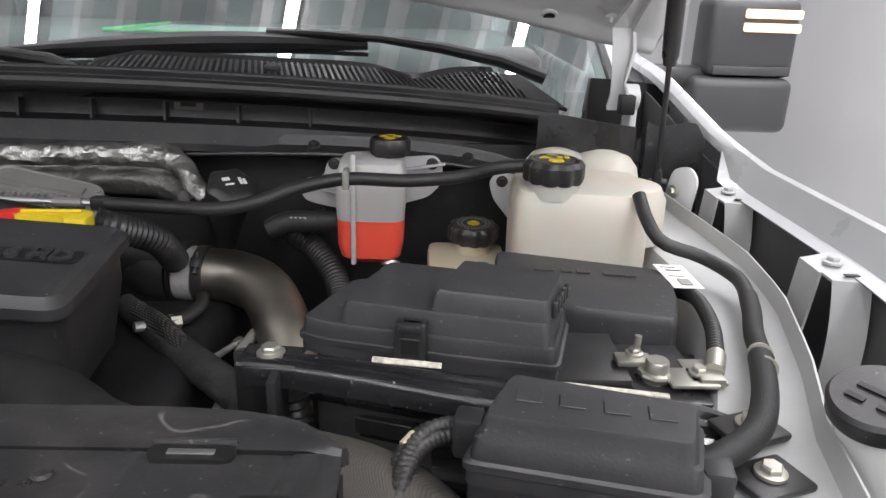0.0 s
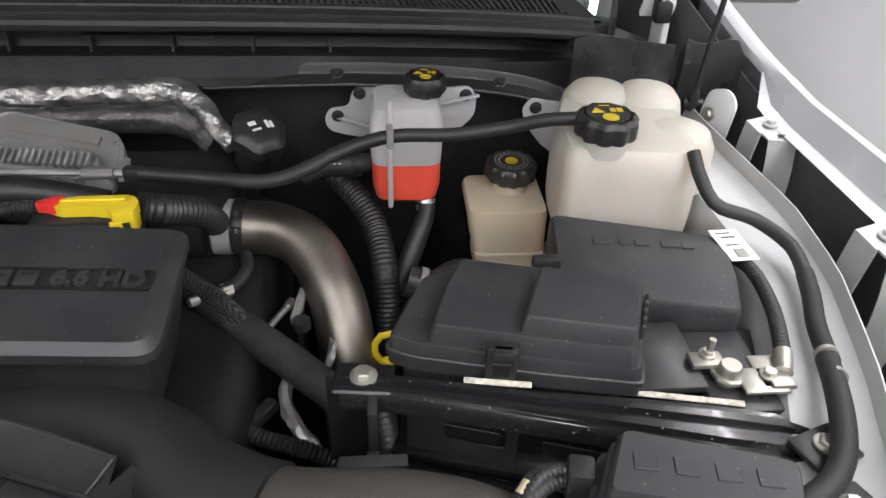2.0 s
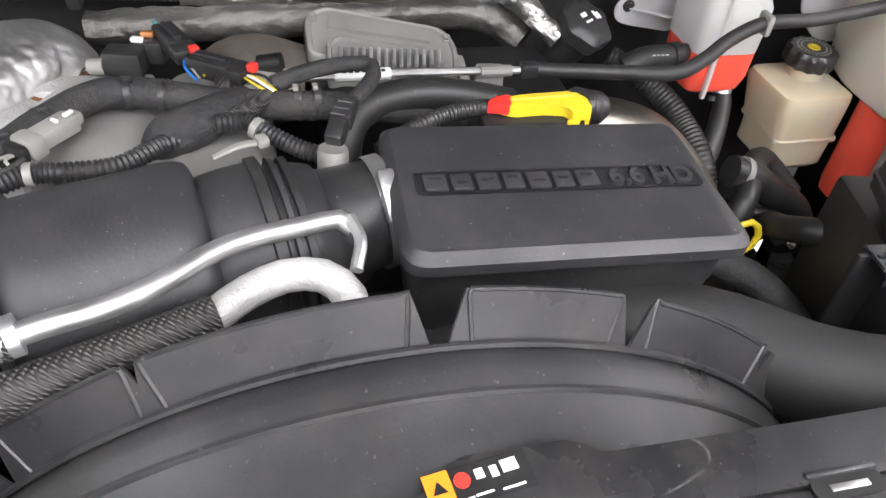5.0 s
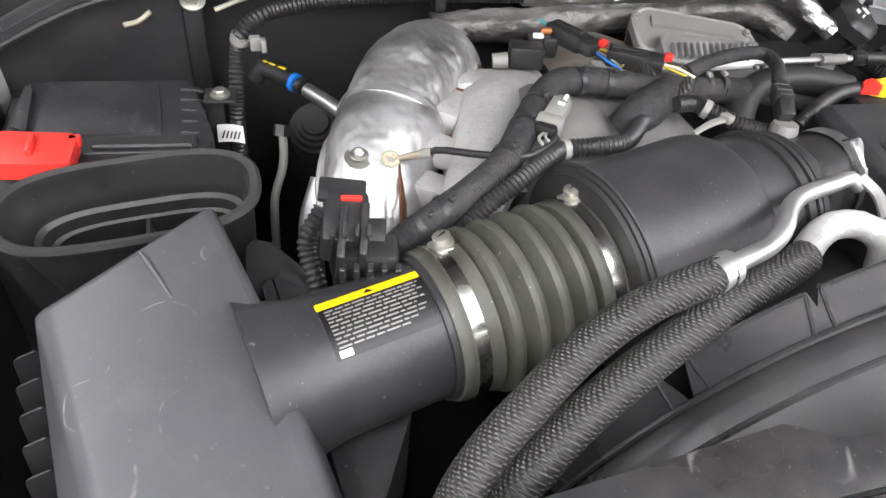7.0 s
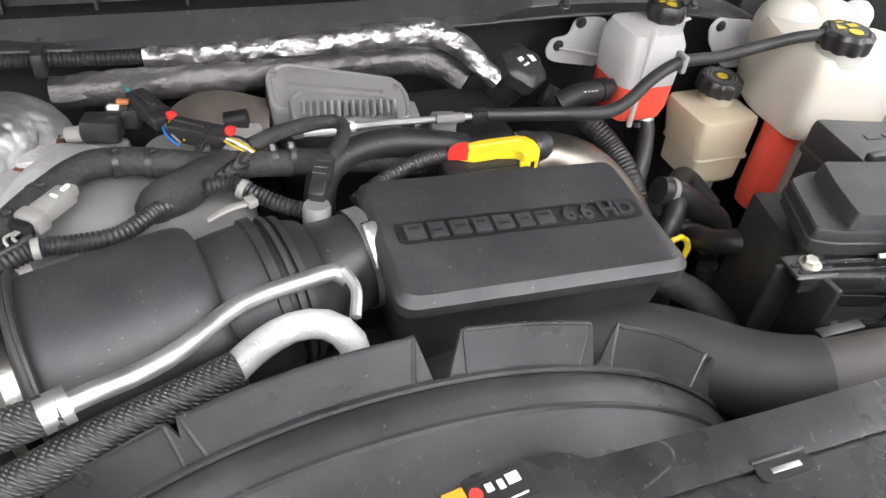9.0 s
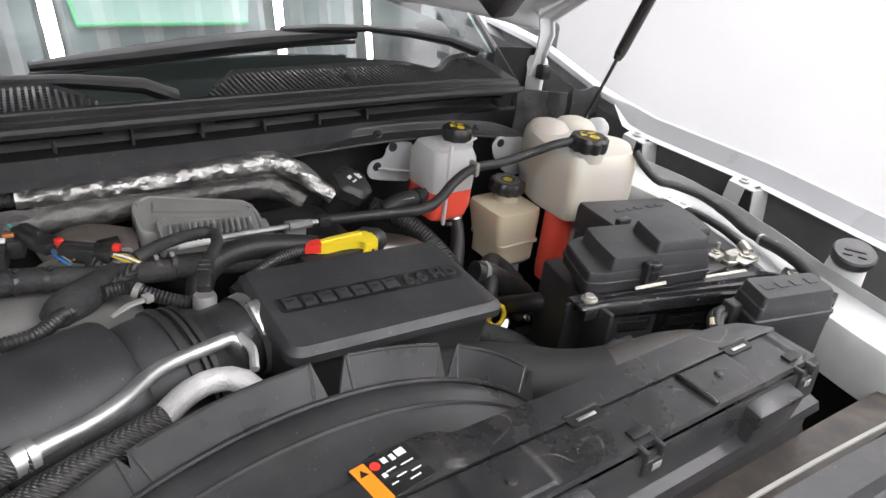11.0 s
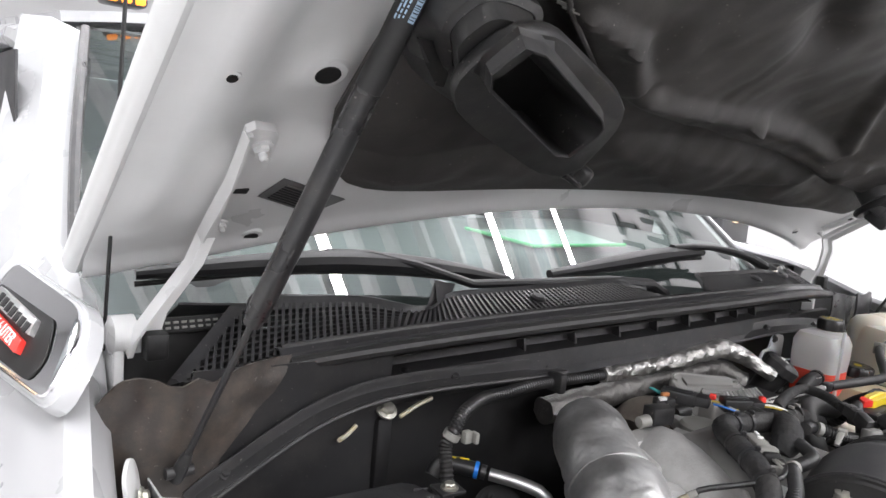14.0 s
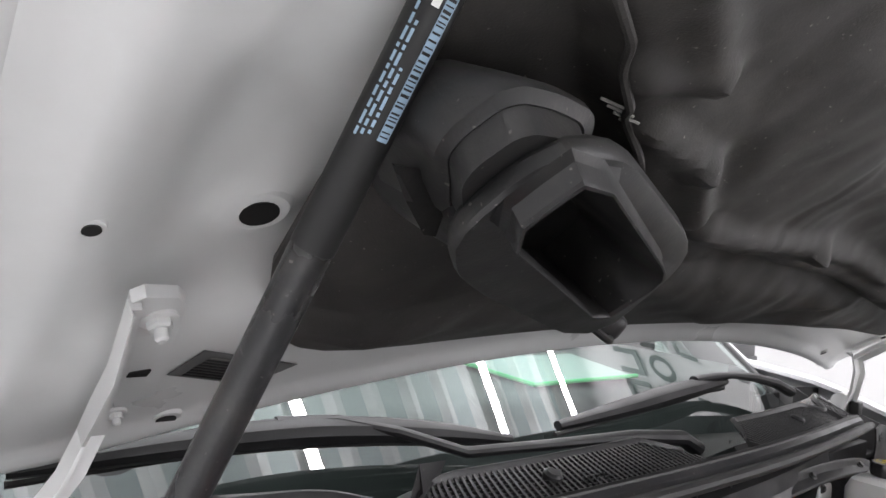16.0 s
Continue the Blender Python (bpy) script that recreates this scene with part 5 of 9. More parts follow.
for k in range(7):
    lb0 = part("letter_block", moved(box((-0.104 + 0.0208 * k, -0.0004, 0.0058), (0.0182 - 0.002 * (k % 2), 0.0178, 0.0034), 0.0012), EC), M_COVER, lid)
    part("groove", moved(box((-0.104 + 0.0208 * k, (0.0025, -0.0025, 0.0)[k % 3], 0.0077), (0.0100 - 0.002 * (k % 2), 0.0026, 0.0007), 0.0002), EC), M_RECESS_SHADE, lb0, "", 0)
part("lettering", moved(words("6.6 HD", 0.0255, 0.0018, pose(0.0775, -0.0004, 0.0058), 0.0007), EC), M_COVER, lid, "raised characters 6.6 HD", 0)

# ---- charge air pipe ----
cp = thing("charge_pipe", "bent stainless steel charge pipe with a band clamp", "pipe", (0.33, 0.95, 1.15))
part("pipe", tube([(0.222, 1.0295, 1.3195), (0.262, 1.028, 1.318), (0.305, 1.025, 1.315), (0.346, 1.0, 1.304), (0.378, 0.945, 1.270), (0.393, 0.892, 1.215), (0.398, 0.858, 1.14), (0.40, 0.84, 1.0)], 0.034, 32, steps=70), M_STEEL, cp, "heat-tinted stainless bend")
part("rubber_collar", tube([(0.17, 1.03, 1.322), (0.19, 1.03, 1.321), (0.205, 1.03, 1.32), (0.221, 1.0295, 1.3195)], [0.032, 0.037, 0.0385, 0.0385], 28, steps=14), M_RUBBER, cp, "black rubber coupling")
part("edge_ring", tube([(0.2235, 1.0295, 1.3195), (0.2280, 1.0293, 1.3193)], 0.0365, 32, steps=3), M_INK_GAP, cp, "thin black ring")
part("band", tube([(0.2300, 1.0293, 1.3192), (0.2520, 1.0284, 1.3184)], 0.0352, 32, steps=3), M_CAST, cp, "bright steel sleeve")
tbc = part("clamp", tube([(0.2540, 1.0283, 1.3183), (0.2670, 1.0279, 1.3179)], 0.0368, 32, steps=3), M_PLASTIC, cp, "black band clamp")
part("clamp_bolt", join(box((0.2605, 0.998, 1.344), (0.012, 0.014, 0.010), 0.002, 2, (40, 0, 0)), tube([(0.2605, 1.008, 1.354), (0.2605, 0.988, 1.334)], 0.0035, 8, steps=2)), M_PLASTIC, tbc, "clamp screw")

# ---- big cold-side hose with woven sleeve ----
bh = thing("intake_hose", "large grey rubber hose half covered by a woven black sleeve", "hose", (0.35, 0.6, 1.1))
part("sleeve", tube([(-0.02, 0.70, 1.30), (0.06, 0.695, 1.325), (0.14, 0.69, 1.34), (0.20, 0.68, 1.345), (0.25, 0.655, 1.345), (0.29, 0.62, 1.345), (0.325, 0.597, 1.347), (0.355, 0.585, 1.352)], [0.038, 0.04, 0.041, 0.041, 0.041, 0.042, 0.043, 0.041], 24, steps=70), M_SLEEVE, bh, "woven black fabric sleeve")
part("rubber", tube([(0.345, 0.588, 1.350), (0.39, 0.580, 1.354), (0.45, 0.577, 1.352), (0.51, 0.562, 1.345), (0.555, 0.53, 1.325), (0.58, 0.48, 1.28), (0.585, 0.45, 1.2)], 0.037, 24, steps=60), M_HOSE, bh, "bare grey ribbed rubber end")

# ---- coolant tank with red fluid ----
rt = thing("coolant_tank", "milky plastic coolant tank half full of red fluid", "tank", (0.475, 1.11, 1.31))


def rrect(cx, cy, w, d, r, z):
    return [Vector((cx + p.x, cy + p.y, z)) for p in rounded([(-w, -d), (w, -d), (w, d), (-w, d)], r, 5)]


tx, ty = 0.468, 1.115
part("coolant", loft([rrect(tx, ty, 0.030, 0.030, 0.018, 1.318), rrect(tx, ty, 0.040, 0.040, 0.02, 1.326), rrect(tx, ty, 0.044, 0.045, 0.02, 1.345), rrect(tx, ty, 0.0446, 0.0456, 0.02, 1.379)]), M_COOLANT, rt, "bright red coolant showing through the plastic")
shell = part("shell", loft([rrect(tx, ty, 0.0448, 0.0458, 0.02, 1.3795), rrect(tx, ty, 0.046, 0.047, 0.02, 1.41), rrect(tx, ty, 0.046, 0.047, 0.02, 1.437), rrect(tx, ty, 0.04, 0.04, 0.02, 1.454), rrect(tx + 0.01, ty, 0.022, 0.024, 0.015, 1.459)]), M_MILK, rt, "milky upper shell")
part("seam", box((0.447, ty - 0.048, 1.395), (0.007, 0.008, 0.15), 0.003), M_MILK, rt, "raised vertical seam")
part("neck", lathe([(0.02, 0), (0.02, 0.025)], (0.492, 1.115, 1.444), n=20), M_MILK, rt)
cap = part("cap", lathe([(0.024, 0), (0.026, 0.004), (0.026, 0.018), (0.023, 0.023)], (0.492, 1.115, 1.460), n=48, lobes=8, lobe=0.0012, lobe_from=0.022), M_PLASTIC, rt, "black ribbed cap with yellow marks")


def cap_marks(parent, at, r, z):
    c = Vector(at)
    b = bmesh.new()
    for w_, q_ in ((0.88, 0.82),):
        o = [b.verts.new(c + Vector((math.cos(a) * r * w_, math.sin(a) * r * w_, z + 0.0006))) for a in span(0, 2 * math.pi, 41)[:-1]]
        i = [b.verts.new(c + Vector((math.cos(a) * r * q_, math.sin(a) * r * q_, z + 0.0006))) for a in span(0, 2 * math.pi, 41)[:-1]]
        for k in range(40):
            b.faces.new((o[k], o[(k + 1) % 40], i[(k + 1) % 40], i[k]))
    bmesh.ops.solidify(b, geom=list(b.faces), thickness=0.0012)
    part("mark_ring", b, M_PRINT, parent, "", 0)
    part("mark", moved(prism([(-r * 0.24, -r * 0.18), (r * 0.24, -r * 0.18), (0, r * 0.24)], 0, 0.0008), Matrix.Translation(c + Vector((-r * 0.36, r * 0.22, z)))), M_PRINT, parent, "", 0)
    for dx in (-0.13, 0.13):
        part("mark", box(c + Vector((r * (0.36 + dx), r * 0.26, z + 0.0003)), (r * 0.20, r * 0.30, 0.0008), 0), M_PRINT, parent, "", 0)
    part("mark", lathe([(r * 0.15, 0.0002), (r * 0.15, 0.0008), (r * 0.30, 0.0008), (r * 0.30, 0)], c + Vector((0, -r * 0.36, z)), n=18), M_PRINT, parent, "", 0)
    part("mark", box(c + Vector((0, r * 0.66, z + 0.0003)), (r * 0.4, r * 0.06, 0.0008), 0), M_PRINT, parent, "", 0)


cap_marks(cap, (0.492, 1.115, 1.460), 0.024, 0.0236)
EARS = (([(0.358, 1.389), (0.365, 1.405), (0.393, 1.409), (0.397, 1.429), (0.41, 1.439), (0.432, 1.436), (0.452, 1.430), (0.450, 1.355), (0.385, 1.367), (0.364, 1.373)], 1.19, ((0.377, 1.395), (0.408, 1.428))),
        ([(0.505, 1.448), (0.554, 1.452), (0.564, 1.438), (0.562, 1.410), (0.544, 1.392), (0.505, 1.38)], 1.155, ((0.549, 1.440),)))
for line_, ey_, pins in EARS:
    ear = part("ear", moved(prism(rounded(line_, 0.008), -0.002, 0.002, 0.001), facing((0, ey_, 0), (0, -1, 0))), M_MILK, rt, "milky mounting ear")
    for px_, pz_ in pins:
        bolt((px_, ey_ - 0.002, pz_), (0, -1, 0), 0.0058, M_PLASTIC, ear)
    part("ear_web", tube([(line_[1][0] + 0.012, ey_ - 0.004, line_[1][1] - 0.012), (0.5 * (line_[1][0] + tx), ey_ - 0.02, line_[1][1] - 0.016), (tx, ty + 0.03, line_[1][1] - 0.02)], 0.004, 8, squash=0.5), M_MILK, ear)
part("outlet", tube([(0.430, 1.10, 1.372), (0.40, 1.09, 1.372), (0.36, 1.085, 1.372), (0.335, 1.085, 1.36)], [0.010, 0.014, 0.015, 0.015], 14), M_RUBBER, rt, "black outlet hose")
part("hose_clip", tube([(0.408, 1.092, 1.372), (0.396, 1.089, 1.372)], 0.0165, 14, steps=3), M_INK_GAP, rt)
for k in range(4):
    part("print_bar", box((0.383 - 0.006 * k, 1.0735, 1.3815), (0.0035, 0.0008, 0.003), 0, 1, (40, 0, 0)), M_WHITE, rt, "", 0)
part("drain_hose", tube([(0.495, 1.10, 1.32), (0.495, 1.085, 1.30), (0.475, 1.05, 1.26), (0.45, 1.02, 1.20), (0.44, 1.0, 1.1)], [0.010, 0.012, 0.014, 0.015, 0.015], 14), M_RUBBER, rt, "black drain hose")

# ---- cream reservoir ----
br = thing("fluid_reservoir", "cream plastic fluid reservoir with a black lobed cap", "reservoir", (0.6, 1.06, 1.2))
bx, by = 0.597, 1.075
part("body", loft([rrect(bx + 0.012, by, 0.034, 0.036, 0.012, 1.215), rrect(bx + 0.008, by, 0.044, 0.044, 0.012, 1.225), rrect(bx + 0.008, by, 0.045, 0.045, 0.012, 1.262), rrect(bx + 0.008, by, 0.049, 0.049, 0.012, 1.264),
                   rrect(bx + 0.008, by, 0.049, 0.049, 0.012, 1.268), rrect(bx + 0.006, by, 0.047, 0.047, 0.014, 1.27), rrect(bx, by + 0.002, 0.052, 0.052, 0.016, 1.325), rrect(bx, by, 0.05, 0.05, 0.016, 1.334), rrect(bx + 0.004, by, 0.03, 0.03, 0.015, 1.338)]), M_CREAM, br, "cream translucent body with a ledge")
part("neck", lathe([(0.024, 0), (0.024, 0.022)], (0.605, 1.085, 1.334), n=24), M_CREAM, br)
c2 = part("cap", lathe([(0.031, 0), (0.033, 0.004), (0.033, 0.018), (0.029, 0.023)], (0.606, 1.09, 1.352), (0.0, -0.05, 1), n=60, lobes=12, lobe=0.0016, lobe_from=0.028), M_PLASTIC, br, "black lobed cap")
part("mark", lathe([(0.0045, 0.0003), (0.0045, 0.0012), (0.0085, 0.0012), (0.0085, 0)], (0.606, 1.089, 1.3748), (0, -0.05, 1), 20), M_PRINT, c2, "yellow cap mark")
for k in range(26):
    for rr_, bl in ((0.0215, 0.0030), (0.0165, 0.0024)):
        a = 2 * math.pi * k / 26 + rr_ * 9
        part("print_bar", box((0.606 + rr_ * math.cos(a), 1.0890 + rr_ * math.sin(a), 1.3756 + 0.05 * rr_ * math.sin(a)), (0.0022, bl, 0.0005), 0, 1, (0, 0, math.degrees(a))), M_GREYPL, c2, "", 0)

# ---- surge tank ----
st = thing("surge_tank", "large milky plastic surge tank with a black cap", "tank", (0.71, 1.05, 1.12))


def tank_line(z, k=1.0, w=0.0):
    pts = [(0.642 - w, 0.958 - w), (0.797 + w, 0.94 - w), (0.818 + w, 1.05), (0.80 + w, 1.155 + w), (0.685, 1.165 + w), (0.645 - w, 1.06)]
    c = Vector((0.715, 1.05))
    return [Vector(((p.x - c.x) * k + c.x, (p.y - c.y) * k + c.y, z)) for p in rounded(pts, [0.022, 0.03, 0.05, 0.05, 0.05, 0.03], 5)]


def tank_low(z, k=1.0):
    pts = [(0.648, 0.985), (0.690, 0.975), (0.694, 1.025), (0.654, 1.035)]
    c = Vector((0.671, 1.005))
    return [Vector(((p.x - c.x) * k + c.x, (p.y - c.y) * k + c.y, z)) for p in rounded(pts, 0.02, 5)]


part("shell", loft([tank_line(1.335, 0.95), tank_line(1.35, 0.99), tank_line(1.375, 1.0), tank_line(1.422, 0.995), tank_line(1.443, 0.97), tank_line(1.454, 0.9), tank_line(1.457, 0.7)]), M_TANK, st, "milky ribbed tank shell")
for lx, ly, lr in ((0.715, 1.115, 0.046), (0.778, 1.108, 0.046)):
    part("dome", lathe([(lr, -0.07), (lr, 0.0), (lr * 0.93, 0.014), (lr * 0.72, 0.026), (lr * 0.35, 0.032), (0.004, 0.033)], (lx, ly, 1.441), n=32), M_TANK, st, "rounded top bulge")
part("shoulder", lathe([(0.05, -0.05), (0.05, 0.0), (0.042, 0.016), (0.02, 0.022)], (0.785, 1.02, 1.436), n=28), M_TANK, st)
part("stained_edge", box((0.6565, 0.9715, 1.386), (0.022, 0.020, 0.098), 0.0095, 4, (0, 0, 0)), M_TINGE, st, "amber stain beside the fluid line")
part("foot", loft([[p + Vector((0.052, 0.004, 0)) for p in tank_low(z, k)] for z, k in ((1.2, 0.95), (1.22, 1.0), (1.36, 1.0))]), M_TANK, st, "milky foot of the tank")
part("coolant", loft([tank_low(1.19, 0.9), tank_low(1.21, 1.0), tank_low(1.33, 1.0), tank_low(1.345, 1.02)]), M_COOLANT, st, "red coolant in the tank's narrow foot")
part("neck", lathe([(0.031, 0), (0.031, 0.02), (0.027, 0.024)], (0.689, 0.985, 1.445), n=28), M_TANK, st)
c3 = part("cap", lathe([(0.032, 0), (0.0345, 0.004), (0.0345, 0.020), (0.030, 0.0255)], (0.689, 0.985, 1.463), n=72, lobes=10, lobe=0.0018, lobe_from=0.029), M_PLASTIC, st, "black lobed cap with yellow symbols")
cap_marks(c3, (0.689, 0.985, 1.463), 0.031, 0.0261)
part("ear", moved(prism(rounded([(0.631, 1.41), (0.643, 1.426), (0.669, 1.421), (0.711, 1.417), (0.724, 1.337), (0.685, 1.338), (0.662, 1.356), (0.638, 1.386)], 0.008), -0.002, 0.002, 0.001), facing((0, 1.176, 0), (0, -1, 0))), M_MILK, st, "milky mounting ear")
bolt((0.650, 1.174, 1.412), (0, -1, 0), 0.0058, M_PLASTIC, st)

# ---- hose from the surge tank over the coolant tank to the steel line ----
oh = thing("overflow_hose", "black overflow hose joining a thin steel line", "hose", (0.4, 0.98, 1.36))
part("hose", tube([(0.66, 0.998, 1.477), (0.625, 1.005, 1.472), (0.584, 1.018, 1.457), (0.517, 1.010, 1.452), (0.446, 1.000, 1.455), (0.39, 0.977, 1.448), (0.354, 0.957, 1.438), (0.313, 0.942, 1.432), (0.257, 0.956, 1.428), (0.174, 0.975, 1.425)], 0.0080, 14), M_RUBBER, oh, "black rubber hose")
part("line", tube([(0.18, 0.975, 1.425), (0.02, 0.982, 1.425), (-0.13, 0.986, 1.422)], 0.004, 10), M_ALU, oh, "bright thin steel line")
part("tag", tube([(0.020, 0.982, 1.425), (-0.036, 0.984, 1.4245)], 0.0062, 10, steps=3), M_WHITE, oh, "white printed tag")
for k in range(7):
    part("print_bar", box((0.012 - 0.0065 * k, 0.9795, 1.4305), (0.004, 0.003, 0.0006), 0, 1, (35, 0, 0)), M_INK_GAP, oh, "", 0)
part("saddle", join(box((0.125, 0.985, 1.412), (0.030, 0.016, 0.030), 0.004, 2, (0, 0, -8)), tube([(0.112, 0.976, 1.4255), (0.145, 0.9755, 1.4255)], 0.0062, 10, steps=3)), M_UNIT, oh, "pale cast saddle of the line")
part("clip", box((0.446, 1.0, 1.455), (0.008, 0.022, 0.024), 0.003), M_GREYPL, oh)
part("clip", box((0.165, 0.976, 1.425), (0.02, 0.014, 0.016), 0.003), M_PLASTIC, oh)

# ---- oil filler ----
of = thing("oil_filler", "black oil filler neck with a knobbed cap", "oil filler", (0.27, 1.08, 1.28))
oax = Vector((0.30, -0.42, 0.86)).normalized()
part("neck", lathe([(0.02, -0.16), (0.022, -0.05), (0.028, 0)], Vector((0.277, 1.115, 1.395)), oax, 20), M_PLASTIC, of)
oc = part("cap", lathe([(0.030, 0), (0.034, 0.003), (0.034, 0.020), (0.028, 0.026), (0.02, 0.028)], Vector((0.277, 1.115, 1.395)), oax, 48, lobes=6, lobe=0.0022, lobe_from=0.026), M_PLASTIC, of, "black cap with printed marks")
om = facing(Vector((0.277, 1.115, 1.395)) + oax * 0.0283, oax)
for k, (mx_, my_, mw, mh) in enumerate(((-0.008, 0.008, 0.010, 0.006), (-0.006, -0.002, 0.012, 0.003), (0.010, 0.002, 0.004, 0.012), (0.015, 0.0, 0.004, 0.01))):
    part("mark", moved(box((mx_, my_, 0), (mw, mh, 0.0008), 0), om), M_WHITE, oc, "", 0)

# ---- foil-wrapped pipe along the firewall ----
fp = thing("foil_pipe", "pipe wrapped in crinkled silver foil along the firewall", "pipe", (0.0, 1.17, 1.36))
part("foil", tube([(-0.19, 1.172, 1.432), (-0.1, 1.168, 1.434), (0.0, 1.165, 1.436), (0.10, 1.168, 1.438), (0.165, 1.172, 1.437), (0.20, 1.155, 1.428), (0.228, 1.125, 1.408), (0.248, 1.105, 1.392)], [0.012, 0.013, 0.015, 0.016, 0.018, 0.016, 0.013, 0.012], 20, steps=150, crinkle=0.22), M_FOIL, fp, "crinkled silver foil wrap")
part("bare_hose", tube([(-0.185, 1.172, 1.432), (-0.28, 1.176, 1.435), (-0.340, 1.176, 1.437), (-0.399, 1.171, 1.436), (-0.452, 1.163, 1.438), (-0.505, 1.140, 1.437), (-0.532, 1.126, 1.425), (-0.541, 1.131, 1.400), (-0.547, 1.115, 1.360), (-0.550, 1.108, 1.320), (-0.552, 1.10, 1.24)], 0.0080, 14, corr=(0.0052, 0.0009)), M_LOOM, fp, "black ribbed hose")
part("insulated_pipe", tube([(-0.30, 1.19, 1.385), (-0.1, 1.185, 1.392), (0.1, 1.185, 1.396), (0.18, 1.18, 1.39), (0.22, 1.15, 1.37)], 0.021, 20, crinkle=0.2), surface("sooty_foil", (0.115, 0.112, 0.107), 0.42, 0.7, vary=0.4, deep=0.8, deep_scale=60, dust=0.3, dust_colour=(0.1, 0.09, 0.08)), fp, "sooty insulated pipe")
part("clip", join(tube([(-0.5345, 1.1265, 1.419), (-0.5375, 1.1285, 1.411)], 0.0112, 14, steps=2), box((-0.521, 1.116, 1.414), (0.012, 0.010, 0.016), 0.002), box((-0.513, 1.110, 1.414), (0.006, 0.012, 0.014), 0.0015)), M_GREYPL, fp, "pale grey clip")
part("clip", box((-0.30, 1.17, 1.437), (0.014, 0.03, 0.03), 0.004), M_PLASTIC, fp)

# ---- control unit ----
eu = thing("control_unit", "grey aluminium engine control unit with cooling fins", "control unit", (0.02, 1.1, 1.33))
def unit_line(k, z, dy=0.0):
    """Outline of the unit on its slope, shrunk by k."""
    pts = [(-0.056, 1.092), (0.116, 1.062), (0.119, 1.096), (0.106, 1.116), (-0.036, 1.146), (-0.056, 1.136)]
    c = Vector((0.03, 1.10))
    return [Vector((q.x, q.y + dy, z + 0.62 * (q.y - 1.10))) for q in (c + (Vector(p) - c) * k for p in rounded(pts, 0.010, 3))]


def lid_line(k, z):
    pts = [(-0.036, 1.060), (0.094, 1.040), (0.097, 1.068), (0.088, 1.077), (-0.026, 1.095), (-0.036, 1.088)]
    c = Vector((0.03, 1.068))
    return [Vector((q.x, q.y, z + 0.62 * (q.y - 1.10))) for q in (c + (Vector(p) - c) * k for p in rounded(pts, 0.006, 3))]


part("case", loft([unit_line(0.97, 1.350), unit_line(1.0, 1.358), unit_line(1.0, 1.392), unit_line(0.985, 1.397), unit_line(0.93, 1.399), unit_line(0.91, 1.3965), unit_line(0.80, 1.397)]), M_UNIT, eu, "grey cast case")
eul = part("front_lid", loft([lid_line(1.0, 1.36), lid_line(1.0, 1.412), lid_line(0.97, 1.4165), lid_line(0.92, 1.4175), lid_line(0.90, 1.4135), lid_line(0.82, 1.4140)]), M_UNIT, eu, "proud ribbed front lid")
for k in range(14):
    part("fin", box((-0.021 + 0.0083 * k, 1.0700 - 0.00128 * k, 1.4005), (0.0042, 0.020, 0.009), 0.0012, 1, (32, 0, -9)), M_ALU, eul)
for k in range(5):
    part("boss", lathe([(0.004, 0), (0.004, 0.004), (0.002, 0.005)], (-0.018 + 0.024 * k, 1.0500 - 0.004 * k, 1.388), (0, -0.5, 0.86), 12), M_UNIT, eul)
part("case_step", loft([[Vector((x, y, z + 0.62 * (y - 1.10))) for x, y in ((-0.03, 1.118), (0.085, 1.098), (0.088, 1.108), (-0.027, 1.130))] for z in (1.395, 1.4015)]), M_UNIT, eu, "raised step along the case")
part("label", sheet(lambda u, v: Vector((-0.0567, 1.092 + 0.034 * u, 1.364 + 0.62 * (-0.008 + 0.034 * u) + 0.022 * v)), [0, 1], [0, 1], 0.0006), M_INK_GAP, eu, "black printed label", 0)
for k in range(3):
    part("print_bar", box((-0.0575, 1.102 + 0.008 * (k % 2), 1.372 + 0.006 * k), (0.0004, 0.012, 0.0025), 0, 1, (30, 0, 0)), M_GREYPL, eu, "", 0)
part("side_arm", loft([[Vector(p) for p in ring] for ring in ([(0.112, 1.075, 1.385), (0.124, 1.075, 1.382), (0.124, 1.088, 1.385), (0.112, 1.088, 1.388)], [(0.118, 1.04, 1.36), (0.130, 1.04, 1.358), (0.130, 1.054, 1.36), (0.118, 1.054, 1.362)], [(0.112, 1.0, 1.33), (0.140, 1.0, 1.33), (0.140, 1.012, 1.33), (0.112, 1.012, 1.33)])]), M_UNIT, eu, "cast side arm")
for ex, ey in ((-0.046, 1.133), (0.106, 1.104)):
    bolt((ex, ey, 1.398 + 0.62 * (ey - 1.10)), (0, -0.5, 0.85), 0.004, M_UNIT, eu)
part("bracket", box((0.02, 1.10, 1.34), (0.14, 0.05, 0.05), 0.006), M_DARK, eu)

# ---- fuse box over the battery ----
fb = thing("fuse_box", "black plastic fuse box with a stepped clip-on lid", "fuse box", (0.55, 0.75, 1.36))
FB1 = rounded([(0.437, 0.716), (0.461, 0.704), (0.565, 0.679), (0.646, 0.664), (0.668, 0.745), (0.60, 0.785), (0.505, 0.808), (0.472, 0.80), (0.455, 0.76)], 0.007, 3)
FB2 = rounded([(0.473, 0.706), (0.549, 0.687), (0.638, 0.667), (0.662, 0.744), (0.60, 0.777), (0.507, 0.799), (0.490, 0.76)], 0.006, 3)
FB3 = rounded([(0.547, 0.693), (0.637, 0.672), (0.659, 0.733), (0.574, 0.763)], 0.005, 3)


